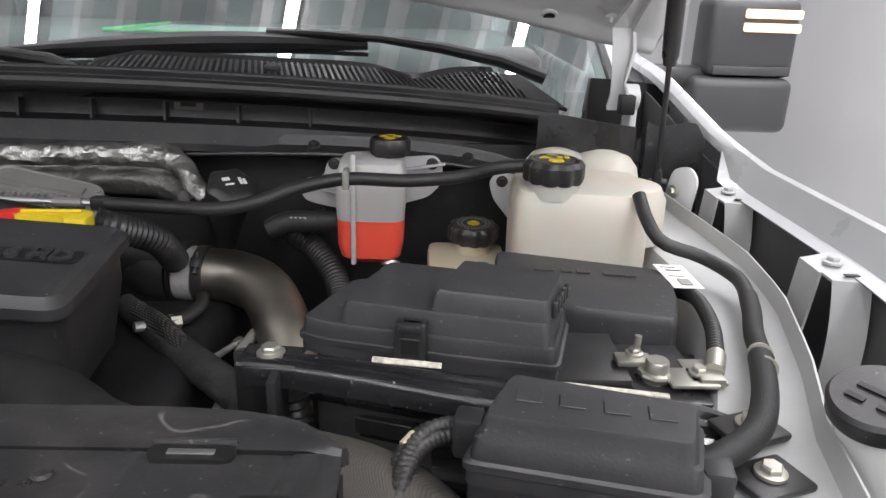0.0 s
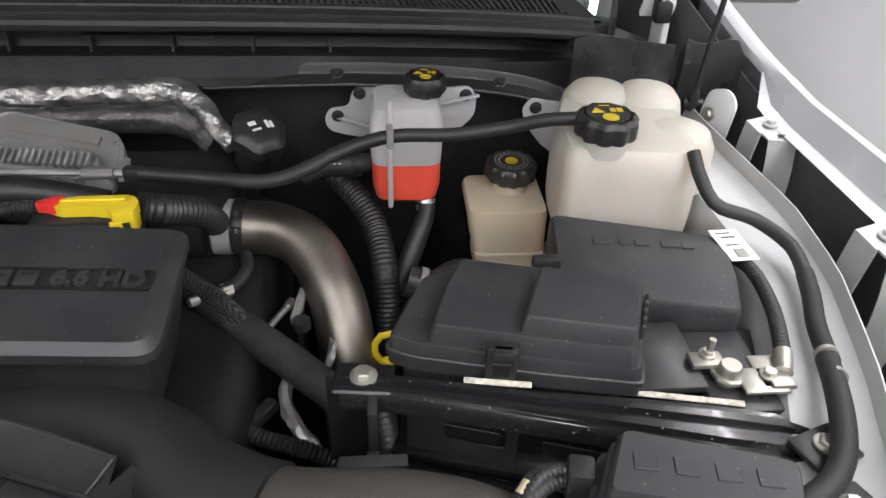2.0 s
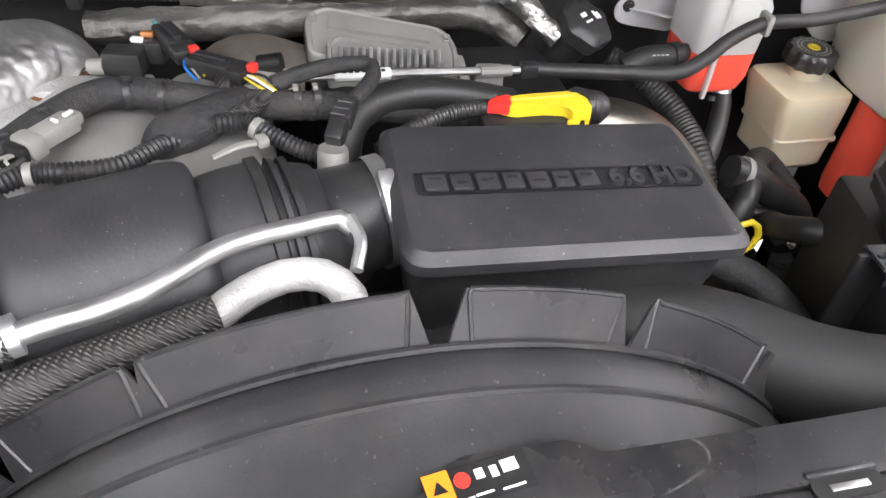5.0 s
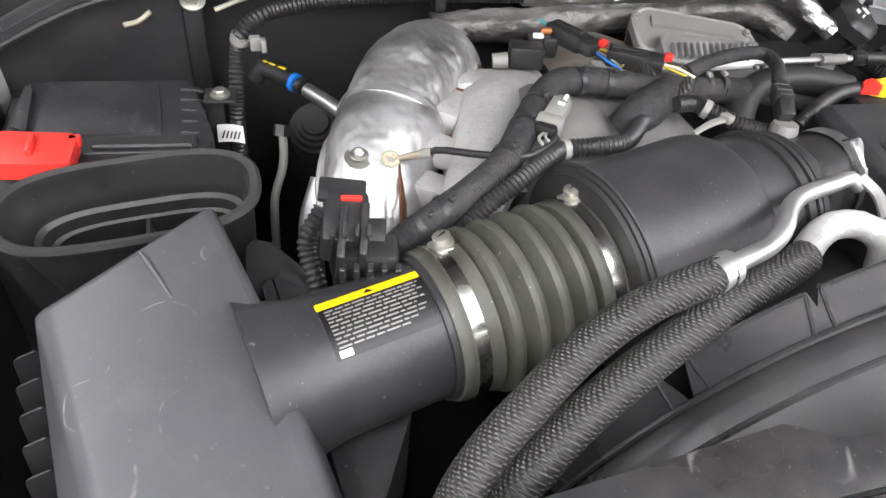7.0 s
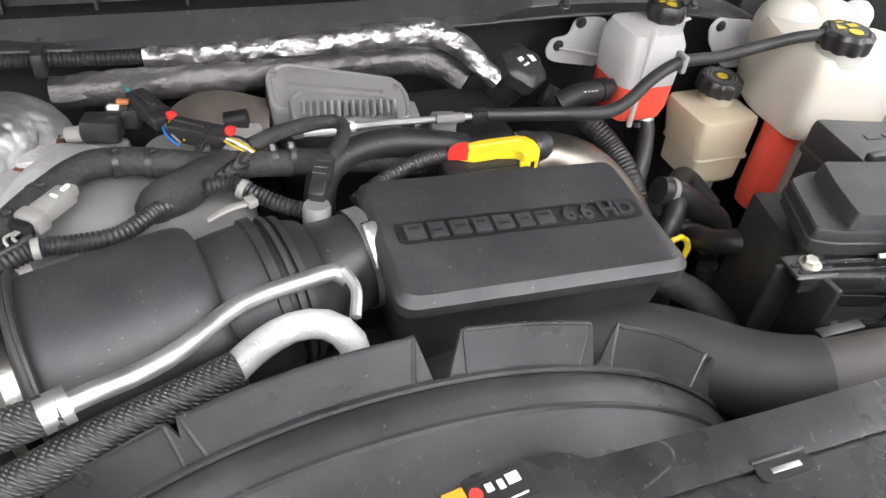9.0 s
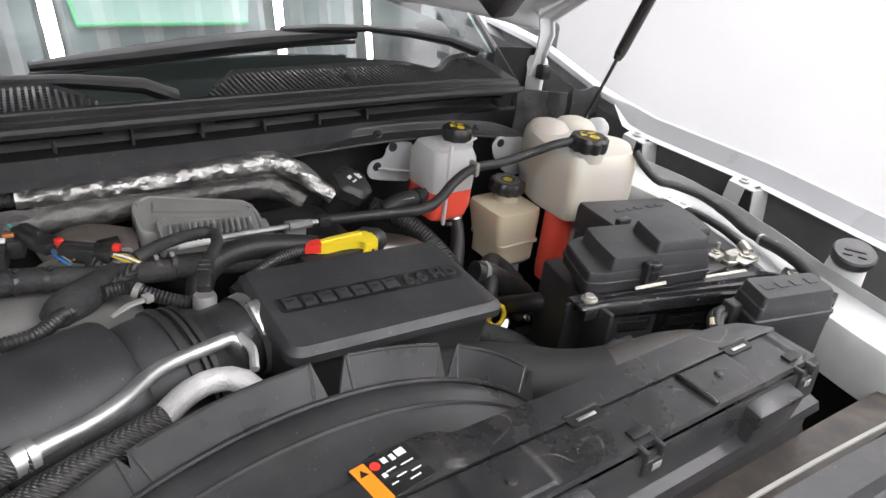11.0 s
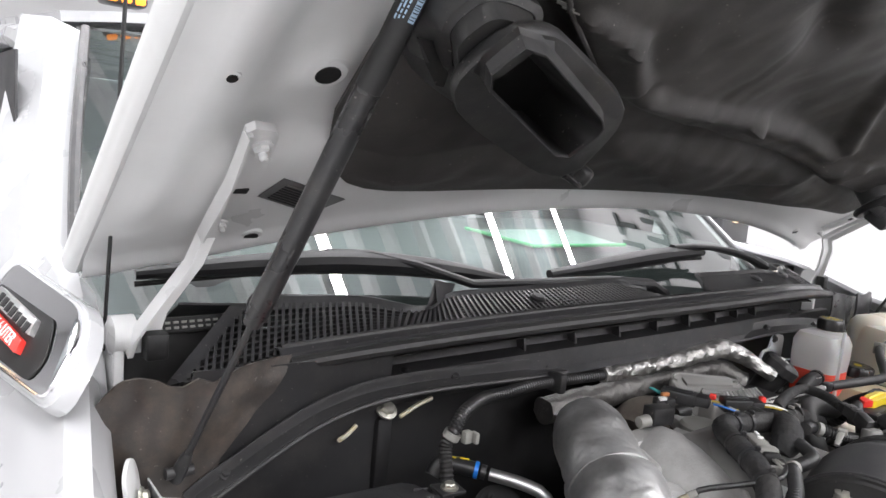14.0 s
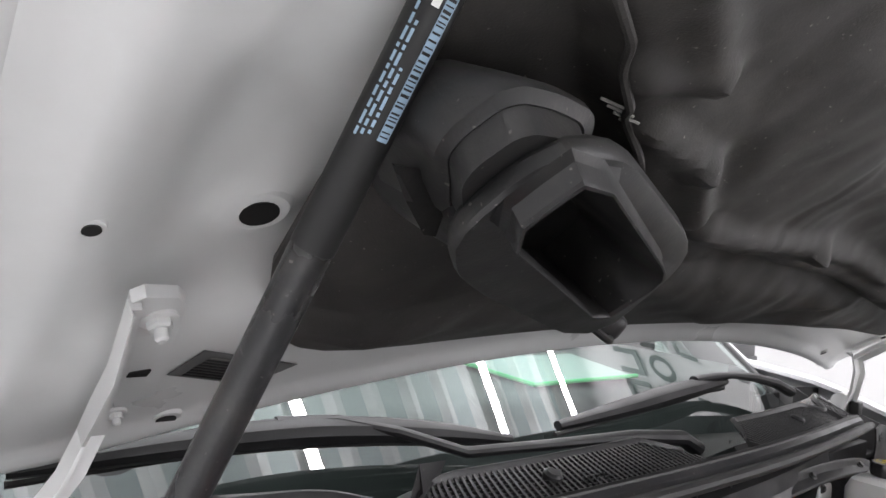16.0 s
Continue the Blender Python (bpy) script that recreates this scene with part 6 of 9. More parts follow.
def tiers(line, steps, c):
    """A moulded body of one outline drawn in step by step: (shrink, z)."""
    return loft([[Vector((c[0] + (p.x - c[0]) * k, c[1] + (p.y - c[1]) * k, z)) for p in line] for k, z in steps])


part("lid", tiers(FB1, ((1.0, 1.380), (1.0, 1.3905), (1.02, 1.391), (1.02, 1.3955), (0.995, 1.3965), (0.985, 1.408), (0.965, 1.4105)), (0.56, 0.735)), M_COVER, fb, "stepped black lid")
part("plateau", tiers(FB2, ((1.03, 1.409), (1.015, 1.4115), (0.985, 1.427), (0.965, 1.4295)), (0.57, 0.735)), M_COVER, fb, "raised plateau of the lid")
part("raised_block", tiers(FB3, ((1.04, 1.428), (1.02, 1.432), (0.98, 1.444), (0.94, 1.4465)), (0.605, 0.717)), M_COVER, fb, "raised square block on the lid")
for k in range(3):
    part("rib", box((0.500 + 0.0, 0.712 + 0.004 * k, 1.411), (0.05, 0.0016, 0.002), 0.0005, 1, (0, 0, -13)), M_COVER, fb)
for k in range(5):
    part("notch_rib", box((0.6435 + 0.0040 * k, 0.682 + 0.010 * k, 1.436), (0.004, 0.004, 0.014), 0.0012, 2, (0, 0, -20)), M_COVER, fb)
clipf = part("latch", join(box((0.531, 0.684, 1.407), (0.026, 0.014, 0.034), 0.003, 2, (0, 0, -10)), box((0.531, 0.679, 1.420), (0.018, 0.012, 0.008), 0.002, 2, (0, 0, -10))), M_PLASTIC, fb, "black plastic latch")
part("latch_slot", box((0.530, 0.6765, 1.404), (0.015, 0.002, 0.014), 0.0005, 1, (0, 0, -10)), M_INK_GAP, clipf)
part("latch", box((0.588, 0.795, 1.425), (0.026, 0.012, 0.012), 0.003), M_PLASTIC, fb)
part("body", prism(rounded([(0.448, 0.71), (0.634, 0.674), (0.664, 0.755), (0.50, 0.80)], 0.01), 1.31, 1.386, 0), M_PLASTIC, fb)
part("sticker", box((0.528, 0.6765, 1.390), (0.056, 0.003, 0.005), 0.0005, 1, (-40, 0, -9)), M_WORN, fb, "worn white sticker strip", 0)

# ---- rear fuse box ----
rb = thing("relay_box", "flat black plastic relay box with embossed symbols", "relay box", (0.70, 0.85, 1.33))
rb_o = rounded([(0.605, 0.805), (0.682, 0.770), (0.769, 0.749), (0.786, 0.80), (0.797, 0.862), (0.782, 0.876), (0.62, 0.922)], 0.007, 3)
part("lid", tiers(rb_o, ((1.0, 1.362), (1.0, 1.389), (0.985, 1.396), (0.96, 1.3985)), (0.70, 0.84)), M_COVER, rb, "flat black lid")
part("lip", tiers(rb_o, ((1.0, 1.350), (1.025, 1.352), (1.025, 1.360), (1.0, 1.3625)), (0.70, 0.84)), M_COVER, rb)
part("body", prism([p.lerp(Vector((0.71, 0.85)), 0.03) for p in rb_o], 1.29, 1.357), M_PLASTIC, rb)
for k, (ox, oy, ow) in enumerate(((0.665, 0.865, 0.02), (0.688, 0.862, 0.012), (0.705, 0.86, 0.014), (0.735, 0.856, 0.02), (0.752, 0.853, 0.012), (0.647, 0.80, 0.016))):
    part("emboss", box((ox, oy, 1.3995), (ow, 0.010, 0.0012), 0.0004, 1, (0, 0, -5)), M_COVER, rb)
part("tag", box((0.803, 0.855, 1.398), (0.035, 0.048, 0.0012), 0.0002, 1, (8, 6, 12)), M_WHITE, rb, "white paper tag with print", 0)
for k in range(5):
    part("print_bar", box((0.797 + 0.004 * (k % 2), 0.872 - 0.006 * k, 1.4012 - 0.0009 * k), (0.018, 0.002, 0.0006), 0, 1, (8, 6, 12)), M_INK_GAP, rb, "", 0)
part("print_block", box((0.806, 0.841, 1.3978), (0.013, 0.012, 0.0008), 0, 1, (8, 6, 12)), M_GREYPL, rb, "", 0)

# ---- main battery with its tray bar and terminals ----
M_GLOSS = surface("glossy_black_paint", (0.012, 0.012, 0.013), 0.2, vary=0.2, bump=0.12, fine=200, coat=0.3, speck=0.5)
ba = thing("battery", "black car battery under a steel hold-down bar", "battery", (0.6, 0.72, 1.12))
part("case", box((0.632, 0.735, 1.25), (0.33, 0.17, 0.20), 0.008, 2, (0, 0, -14)), M_PLASTIC, ba, "glossy black battery case")


def on_front(f, z, out=0.0):
    """A place on the battery's slanting front, f from its outer to its inner end."""
    return Vector((0.454 + 0.238 * f - 0.27 * out, 0.699 - 0.0695 * f - 0.96 * out, z))


part("front_cover", box(on_front(0.56, 1.318, -0.012), (0.290, 0.030, 0.058), 0.004, 2, (0, 0, -16.3)), M_GLOSS, ba, "black lid front")
part("front_ledge", box(on_front(0.56, 1.292, -0.002), (0.300, 0.034, 0.010), 0.003, 2, (0, 0, -16.3)), M_GLOSS, ba, "glossy ledge of the case")
part("front_rim", box(on_front(0.56, 1.3455, -0.004), (0.292, 0.020, 0.005), 0.0015, 2, (0, 0, -16.3)), M_GLOSS, ba)
part("front_face", box(on_front(0.58, 1.24, -0.014), (0.280, 0.03, 0.10), 0.004, 2, (0, 0, -16.3)), M_PLASTIC, ba)
for f0, pw in ((0.24, 0.060), (0.62, 0.075), (0.90, 0.050)):
    pk = part("pocket", box(on_front(f0, 1.327, 0.0035), (pw, 0.004, 0.024), 0.0015, 2, (0, 0, -16.3)), M_GLOSS, ba, "raised frame of a lid pocket")
    part("pocket_gap", box(on_front(f0, 1.327, 0.0050), (pw - 0.010, 0.003, 0.015), 0.0008, 1, (0, 0, -16.3)), M_INK_GAP, pk)
for k in range(3):
    for f0 in (0.28, 0.72):
        part("rib", box(on_front(f0, 1.270 - 0.020 * k, 0.002), (0.09, 0.005, 0.004), 0.0012, 1, (0, 0, -16.3)), M_GLOSS, ba)
part("terminal_plate", box((0.675, 0.715, 1.376), (0.07, 0.085, 0.008), 0.002), M_PLASTIC, ba, "black terminal cover")
part("terminal_plate", box((0.74, 0.70, 1.368), (0.06, 0.10, 0.01), 0.002), M_SATIN, ba)
post = part("post", lathe([(0.0105, 0), (0.0098, 0.018), (0.0085, 0.020)], (0.732, 0.686, 1.372), n=24), M_ZINC, ba, "grey lead terminal post")
part("clamp", join(tube([(0.732 + 0.0125 * math.cos(a), 0.686 + 0.0125 * math.sin(a), 1.380) for a in span(0, 5.8, 14)], 0.003, 8), box((0.716, 0.70, 1.384), (0.03, 0.018, 0.006), 0.002), box((0.757, 0.676, 1.381), (0.04, 0.03, 0.004), 0.002), box((0.77, 0.686, 1.381), (0.03, 0.04, 0.004), 0.002)), M_ZINC, ba, "bright terminal clamp")
bolt((0.718, 0.704, 1.388), (0, 0, 1), 0.0052, M_ZINC, ba)
part("stud", tube([(0.719, 0.704, 1.388), (0.720, 0.705, 1.404)], 0.0032, 8, steps=3), M_ZINC, ba)
bolt((0.765, 0.68, 1.384), (0, 0, 1), 0.006, M_ZINC, ba, name="nut")
part("edge_label", box((0.690, 0.6635, 1.3765), (0.09, 0.006, 0.002), 0.0004, 1, (0, 0, -11)), M_WORN, ba, "white printed edge strip", 0)
BAR = ((0.398, 0.687, 1.384, 0.012), (0.44, 0.680, 1.386, 0.013), (0.50, 0.668, 1.385, 0.015), (0.56, 0.655, 1.383, 0.017), (0.64, 0.640, 1.381, 0.022), (0.70, 0.628, 1.379, 0.026), (0.755, 0.618, 1.376, 0.026), (0.785, 0.610, 1.370, 0.022), (0.795, 0.606, 1.352, 0.020))
bar = part("hold_down_bar", loft([[Vector((x, y + w * a, z + b)) for a, b in ((-1.05, -0.016), (-1.0, -0.002), (-0.85, 0.001), (-0.62, 0.0), (-0.5, 0.005), (-0.25, 0.005), (-0.12, 0.0), (0.18, 0.0), (0.3, 0.005), (0.6, 0.005), (0.74, 0.0), (0.95, 0.001), (1.05, -0.008), (0.9, -0.010), (0.0, -0.006), (-0.9, -0.006))] for x, y, z, w in BAR]), M_GLOSS, ba, "glossy black pressed hold-down bar")
part("corner_plate", box((0.418, 0.690, 1.386), (0.05, 0.035, 0.004), 0.002, 1, (0, 0, -6)), M_GLOSS, ba)
bolt((0.418, 0.690, 1.389), (0, 0, 1), 0.008, M_ZINC, ba)
part("bar_leg", join(box((0.425, 0.676, 1.33), (0.008, 0.05, 0.11), 0.002), box((0.405, 0.70, 1.33), (0.04, 0.006, 0.11), 0.002)), M_DARK, ba, "black steel leg")

# ---- front junction box ----
jb = thing("junction_box", "black plastic junction box with embossed lid and cable loom", "junction box", (0.66, 0.51, 1.3))
jb_o = rounded([(0.566, 0.535), (0.704, 0.502), (0.722, 0.552), (0.592, 0.592)], 0.008, 4)
jc = Vector((0.645, 0.548))
part("lid", loft([[Vector((p.x, p.y, z)) for p in ln_] for ln_, z in ((jb_o, 1.385), (jb_o, 1.395), ([p.lerp(jc, -0.03) for p in jb_o], 1.396), ([p.lerp(jc, -0.03) for p in jb_o], 1.401), ([p.lerp(jc, 0.03) for p in jb_o], 1.403), ([p.lerp(jc, 0.06) for p in jb_o], 1.418), ([p.lerp(jc, 0.10) for p in jb_o], 1.420), ([p.lerp(jc, 0.13) for p in jb_o], 1.431), ([p.lerp(jc, 0.16) for p in jb_o], 1.434))]), M_COVER, jb, "domed black lid")
part("body", prism([p.lerp(jc, 0.02) for p in jb_o], 1.29, 1.386), M_PLASTIC, jb)
for k in range(4):
    part("emboss", box((0.607 + 0.026 * k, 0.557 - 0.006 * k, 1.4345), (0.016, 0.014, 0.0012), 0.0004, 1, (0, 0, -11)), M_COVER, jb)
part("side_lug", box((0.572, 0.575, 1.395), (0.02, 0.022, 0.03), 0.004, 2, (0, 0, -12)), M_PLASTIC, jb)
part("side_lug", box((0.722, 0.535, 1.39), (0.02, 0.03, 0.03), 0.004, 2, (0, 0, -12)), M_PLASTIC, jb)
for k in range(4):
    o = Vector((0.0045 * (k % 2) - 0.002, 0.006 * (k // 2) - 0.003 - 0.004 * (k % 2), 0.005 * (k % 2) + 0.004 * (k // 2) - 0.003))
    part("cable", tube([Vector(p) + o for p in ((0.580, 0.58, 1.388), (0.555, 0.583, 1.390), (0.535, 0.572, 1.384), (0.524, 0.547, 1.366), (0.522, 0.515, 1.33), (0.525, 0.49, 1.26))], 0.0058, 10, corr=(0.004, 0.0004)), M_LOOM, jb, "ribbed black cable")
part("tape", tube([(0.538, 0.577, 1.3895), (0.531, 0.570, 1.385)], 0.0064, 10, steps=4), surface("tan_tape", (0.5, 0.45, 0.3), 0.6), jb, "tan tape wrap")

# ---- hose and cable down the right apron ----
rh = thing("vent_hose", "black hose from the surge tank running down the apron", "hose", (0.82, 0.75, 1.33))
part("hose", tube([(0.781, 0.950, 1.458), (0.785, 0.925, 1.438), (0.797, 0.898, 1.42), (0.838, 0.888, 1.408), (0.860, 0.846, 1.402), (0.852, 0.796, 1.40)], 0.0076, 14), M_RUBBER, rh, "black rubber hose")
part("sleeve", tube([(0.853, 0.80, 1.40), (0.842, 0.765, 1.399), (0.828, 0.727, 1.396), (0.816, 0.681, 1.396)], 0.0088, 14), M_SLEEVE, rh, "woven sleeve")
part("lower_hose", tube([(0.814, 0.683, 1.397), (0.800, 0.648, 1.403), (0.783, 0.607, 1.405), (0.764, 0.573, 1.404), (0.742, 0.553, 1.402), (0.715, 0.541, 1.396)], 0.0096, 16), M_SLEEVE, rh, "braided lower hose")
for q in ((0.8165, 0.690, 1.3965), (0.806, 0.660, 1.4005)):
    part("clamp", tube([q, (q[0] - 0.001, q[1] - 0.005, q[2] + 0.001)], 0.0104, 16, steps=3), M_ZINC, rh, "bright spring clamp")
pc = thing("battery_cable", "black corrugated battery cable with a bright lug", "cable", (0.79, 0.76, 1.36))
part("loom", tube([(0.812, 0.87, 1.375), (0.812, 0.82, 1.388), (0.803, 0.757, 1.39), (0.786, 0.70, 1.388)], 0.0070, 12, corr=(0.005, 0.0005)), M_RUBBER, pc)
part("lug", join(tube([(0.787, 0.703, 1.388), (0.778, 0.682, 1.384)], 0.0085, 12, steps=4), box((0.772, 0.675, 1.384), (0.02, 0.02, 0.004), 0.001)), M_ZINC, pc, "bright crimped lug")

# ---- washer filler ----
wf = thing("washer_filler", "white washer bottle neck with a broad black cap", "washer filler", (0.88, 0.5, 1.2))
part("neck", tube([(0.905, 0.60, 1.20), (0.885, 0.58, 1.30), (0.850, 0.565, 1.38), (0.832, 0.556, 1.425)], [0.04, 0.036, 0.031, 0.027], 24), M_WHITE, wf, "white plastic filler neck")
wcp, wca = Vector((0.828, 0.553, 1.428)), Vector((-0.25, -0.15, 1)).normalized()
wc = part("cap", lathe([(0.030, 0), (0.0315, 0.003), (0.0315, 0.013), (0.029, 0.016)], wcp, wca, 40), M_PLASTIC, wf, "black cap with embossed symbol")
part("emboss", moved(join(box((0, 0, 0.0005), (0.03, 0.004, 0.0014), 0), box((-0.01, -0.012, 0.0005), (0.012, 0.004, 0.0014), 0), box((0.01, -0.012, 0.0005), (0.012, 0.004, 0.0014), 0)), facing(wcp + wca * 0.0165, wca)), M_INK_GAP, wc, "", 0)

# ---- dipstick ----
dp = thing("dipstick", "yellow ring handle of the oil dipstick", "dipstick", (0.44, 0.89, 1.1))
part("ring", tube([(0.44 + 0.017 * math.cos(a), 0.886 + 0.004 * math.sin(a), 1.238 + 0.019 * math.sin(a)) for a in span(0, 2 * math.pi, 20)], 0.0042, 8, ends=False), M_YELLOW, dp, "yellow plastic ring")
part("stem", tube([(0.439, 0.885, 1.220), (0.437, 0.884, 1.200), (0.43, 0.88, 1.10)], [0.007, 0.008, 0.004], 8), M_YELLOW, dp)

# ---- yellow lock connector ----
yc = thing("connector", "yellow locking connector on a black harness", "connector", (0.13, 0.9, 1.40))
part("lever", prism(rounded([(0.112, 0.903), (0.140, 0.907), (0.186, 0.908), (0.195, 0.894), (0.194, 0.874), (0.174, 0.870), (0.170, 0.881), (0.150, 0.885), (0.122, 0.884), (0.108, 0.891)], 0.004), 1.427, 1.438, 0.002), M_YELLOW, yc, "yellow lever")
part("lever_rib", box((0.150, 0.8965, 1.4395), (0.062, 0.005, 0.003), 0.001, 1, (0, 0, 2)), M_YELLOW, yc)
part("hook", join(box((0.191, 0.884, 1.424), (0.006, 0.020, 0.022), 0.002), box((0.176, 0.872, 1.420), (0.012, 0.004, 0.016), 0.001)), M_YELLOW, yc)
part("tip", prism(rounded([(0.095, 0.892), (0.104, 0.903), (0.122, 0.906), (0.117, 0.886)], 0.003), 1.429, 1.4395, 0.002), M_RED, yc, "red tip")
part("body", join(box((0.142, 0.893, 1.411), (0.096, 0.040, 0.030), 0.004), box((0.146, 0.870, 1.416), (0.070, 0.008, 0.016), 0.002), box((0.100, 0.884, 1.420), (0.020, 0.030, 0.010), 0.003)), M_PLASTIC, yc, "black plug body")
for k in range(5):
    part("body_rib", box((0.120 + 0.011 * k, 0.8655, 1.416), (0.003, 0.002, 0.013), 0.0006), M_SATIN, yc)
part("cable", tube([(0.19, 0.905, 1.425), (0.21, 0.915, 1.415), (0.235, 0.95, 1.39), (0.24, 0.99, 1.35)], 0.016, 12, corr=(0.006, 0.001)), M_LOOM, yc)
# curved coolant pipe behind the cover
tp = thing("coolant_pipe", "curved black coolant pipe behind the engine cover", "pipe", (0.05, 0.93, 1.36))
part("pipe", tube([(-0.040, 0.880, 1.35), (-0.036, 0.905, 1.395), (-0.023, 0.924, 1.413), (0.002, 0.938, 1.420), (0.046, 0.949, 1.420), (0.090, 0.951, 1.413), (0.14, 0.951, 1.40)], 0.0165, 20), M_RUBBER, tp, "smooth black pipe")

# ---- fan shroud and radiator cover ----
fs = thing("fan_shroud", "large black arched fan shroud with raised tabs", "fan shroud", (-0.03, 0.55, 0.87))
FC = (-0.03, 1.067)


def arch(r, y, a):
    return Vector((FC[0] + r * math.sin(a), y, FC[1] + r * math.cos(a)))


prof = [(0.372, 0.605), (0.386, 0.600), (0.390, 0.592), (0.389, 0.580), (0.384, 0.565), (0.379, 0.545), (0.375, 0.52), (0.371, 0.49), (0.366, 0.45), (0.36, 0.43)]
part("ring", sheet(lambda a, k: arch(prof[k][0], prof[k][1], a), span(-1.45, 1.45, 80), range(len(prof)), 0.003), M_SHROUD, fs, "smooth dusty black arch")
part("backing", sheet(lambda a, k: arch((0.37, 0.2)[k], 0.585, a), span(-1.5, 1.5, 40), [0, 1], 0.004), M_DARK, fs)
for a0, a1 in ((-0.95, -0.68), (-0.62, -0.40), (-0.38, 0.0), (0.08, 0.34), (0.40, 0.70), (0.73, 0.86), (0.90, 1.1)):
    part("tab", sheet(lambda a, v: arch(0.386 + 0.034 * v, 0.596 + 0.020 * v, a + (0.03 * (1 - v) if a < (a0 + a1) / 2 else -0.03 * (1 - v)) * -1), span(a0, a1, 10), [0, 0.45, 0.9, 1.0], 0.003), M_SHROUD, fs, "raised sealing tab")
for rr_, yy_ in ((0.3915, 0.597), (0.385, 0.568)):
    part("ridge", tube([arch(rr_, yy_, a) for a in span(-1.3, 1.3, 40)], 0.0026, 6, steps=120), M_SHROUD, fs, "raised ridge along the arch")
for a0, a1 in ((-0.95, -0.68), (-0.62, -0.40), (-0.38, 0.0), (0.08, 0.34), (0.40, 0.70), (0.90, 1.1)):
    part("tab_rim", tube([arch(0.392, 0.600, a0 + 0.01), arch(0.4185, 0.6155, a0 + 0.004)] + [arch(0.4195, 0.616, a) for a in span(a0 + 0.012, a1 - 0.012, 6)] + [arch(0.4185, 0.6155, a1 - 0.004), arch(0.392, 0.600, a1 - 0.01)], 0.0018, 6, steps=40), M_SHROUD, fs)
fan = part("fan_hub", lathe([(0.05, -0.02), (0.05, 0.04)], (FC[0], 0.57, FC[1]), (0, 1, 0), 24), M_PLASTIC, fs)

rc = thing("radiator_cover", "dusty black plastic radiator cover with slots and clips", "radiator cover", (0, 0.45, 1.3))


def rc_rear(x):
    return float(np.interp(x, [-0.62, -0.53, -0.46, -0.27, -0.24, -0.04, -0.02, 0.045, 0.06, 0.19, 0.40, 0.44, 0.468, 0.485, 0.495, 0.50], [0.47, 0.49, 0.515, 0.530, 0.512, 0.512, 0.532, 0.532, 0.520, 0.519, 0.520, 0.517, 0.510, 0.498, 0.488, 0.482]))


def rc_drop(x):
    return 0.03 * max(0, abs(x) - 0.5)


XC = span(-0.62, 0.50, 123)
part("rear_strip", sheet(lambda u, v: Vector((u, 0.484 + v * (rc_rear(u) - 0.484), 1.441 + 0.002 * math.sin(v * 2.8) - rc_drop(u) - 0.006 * (v > 0.96))), XC, [0, 0.1, 0.4, 0.8, 0.95, 1.0], 0.004), M_SCUFF, rc, "dusty flat rear strip")
part("rear_flange", sheet(lambda u, v: Vector((u, rc_rear(u) - 0.001 + 0.004 * v, 1.432 - rc_drop(u) - 0.085 * v)), XC, span(0, 1, 3), 0.003), M_SHROUD, rc)


def panel_lift(u):
    """Raised fields along the front panel."""
    for a, b in ((-0.50, -0.42), (-0.268, -0.186), (0.03, 0.108), (0.318, 0.40), (0.475, 0.492)):
        if a < u < b:
            return 0.0028
    return 0.0


part("front_panel", sheet(lambda u, v: Vector((u, 0.426 + 0.056 * v, 1.4435 - rc_drop(u) + (panel_lift(u) if 0.12 < v < 0.97 else 0) - 0.005 * (v < 0.02) - 0.003 * (v > 0.99))), span(-0.62, 0.50, 245), [0, 0.03, 0.1, 0.14, 0.5, 0.94, 0.98, 1.0], 0.004), M_SCUFF, rc, "scuffed front panel with raised fields")
part("groove", sheet(lambda u, v: Vector((u, 0.4815 + 0.003 * v, 1.4395 - rc_drop(u))), XC, [0, 1], 0.001), M_INK_GAP, rc, "", 0)
# front face with ledge and proud blocks
part("front_face", sheet(lambda u, v: Vector((u, 0.424 - (0.0, 0.002, 0.004, 0.016, 0.018, 0.008, 0.01)[v], (1.437, 1.43, 1.394, 1.391, 1.386, 1.382, 1.33)[v] - rc_drop(u))), XC, range(7), 0.003), M_SHROUD, rc, "stepped front face")
for xa, xb in ((-0.42, -0.33), (-0.25, -0.165), (0.046, 0.134), (0.358, 0.44)):
    part("face_block", box(((xa + xb) / 2, 0.418, 1.405), (xb - xa, 0.03, 0.06), 0.006, 2, (8, 0, 0)), M_SHROUD, rc, "proud block on the front face")
for x in (-0.385, -0.097, 0.185, 0.424):
    sl = part("slot", prism(rounded([(x - 0.022, 0.4725), (x + 0.022, 0.4725), (x + 0.022, 0.4855), (x - 0.022, 0.4855)], 0.006), 1.443, 1.4462), M_INK_GAP, rc, "slotted opening")
    # Bright strip that puts the slot's glint into the shape.
    part("slot_glint", box((x, 0.4785, 1.4467), (0.024, 0.004, 0.001), 0.0003), M_ALU, sl)
    part("slot_lip", box((x, 0.4875, 1.4455), (0.044, 0.004, 0.005), 0.0015), M_SHROUD, sl)
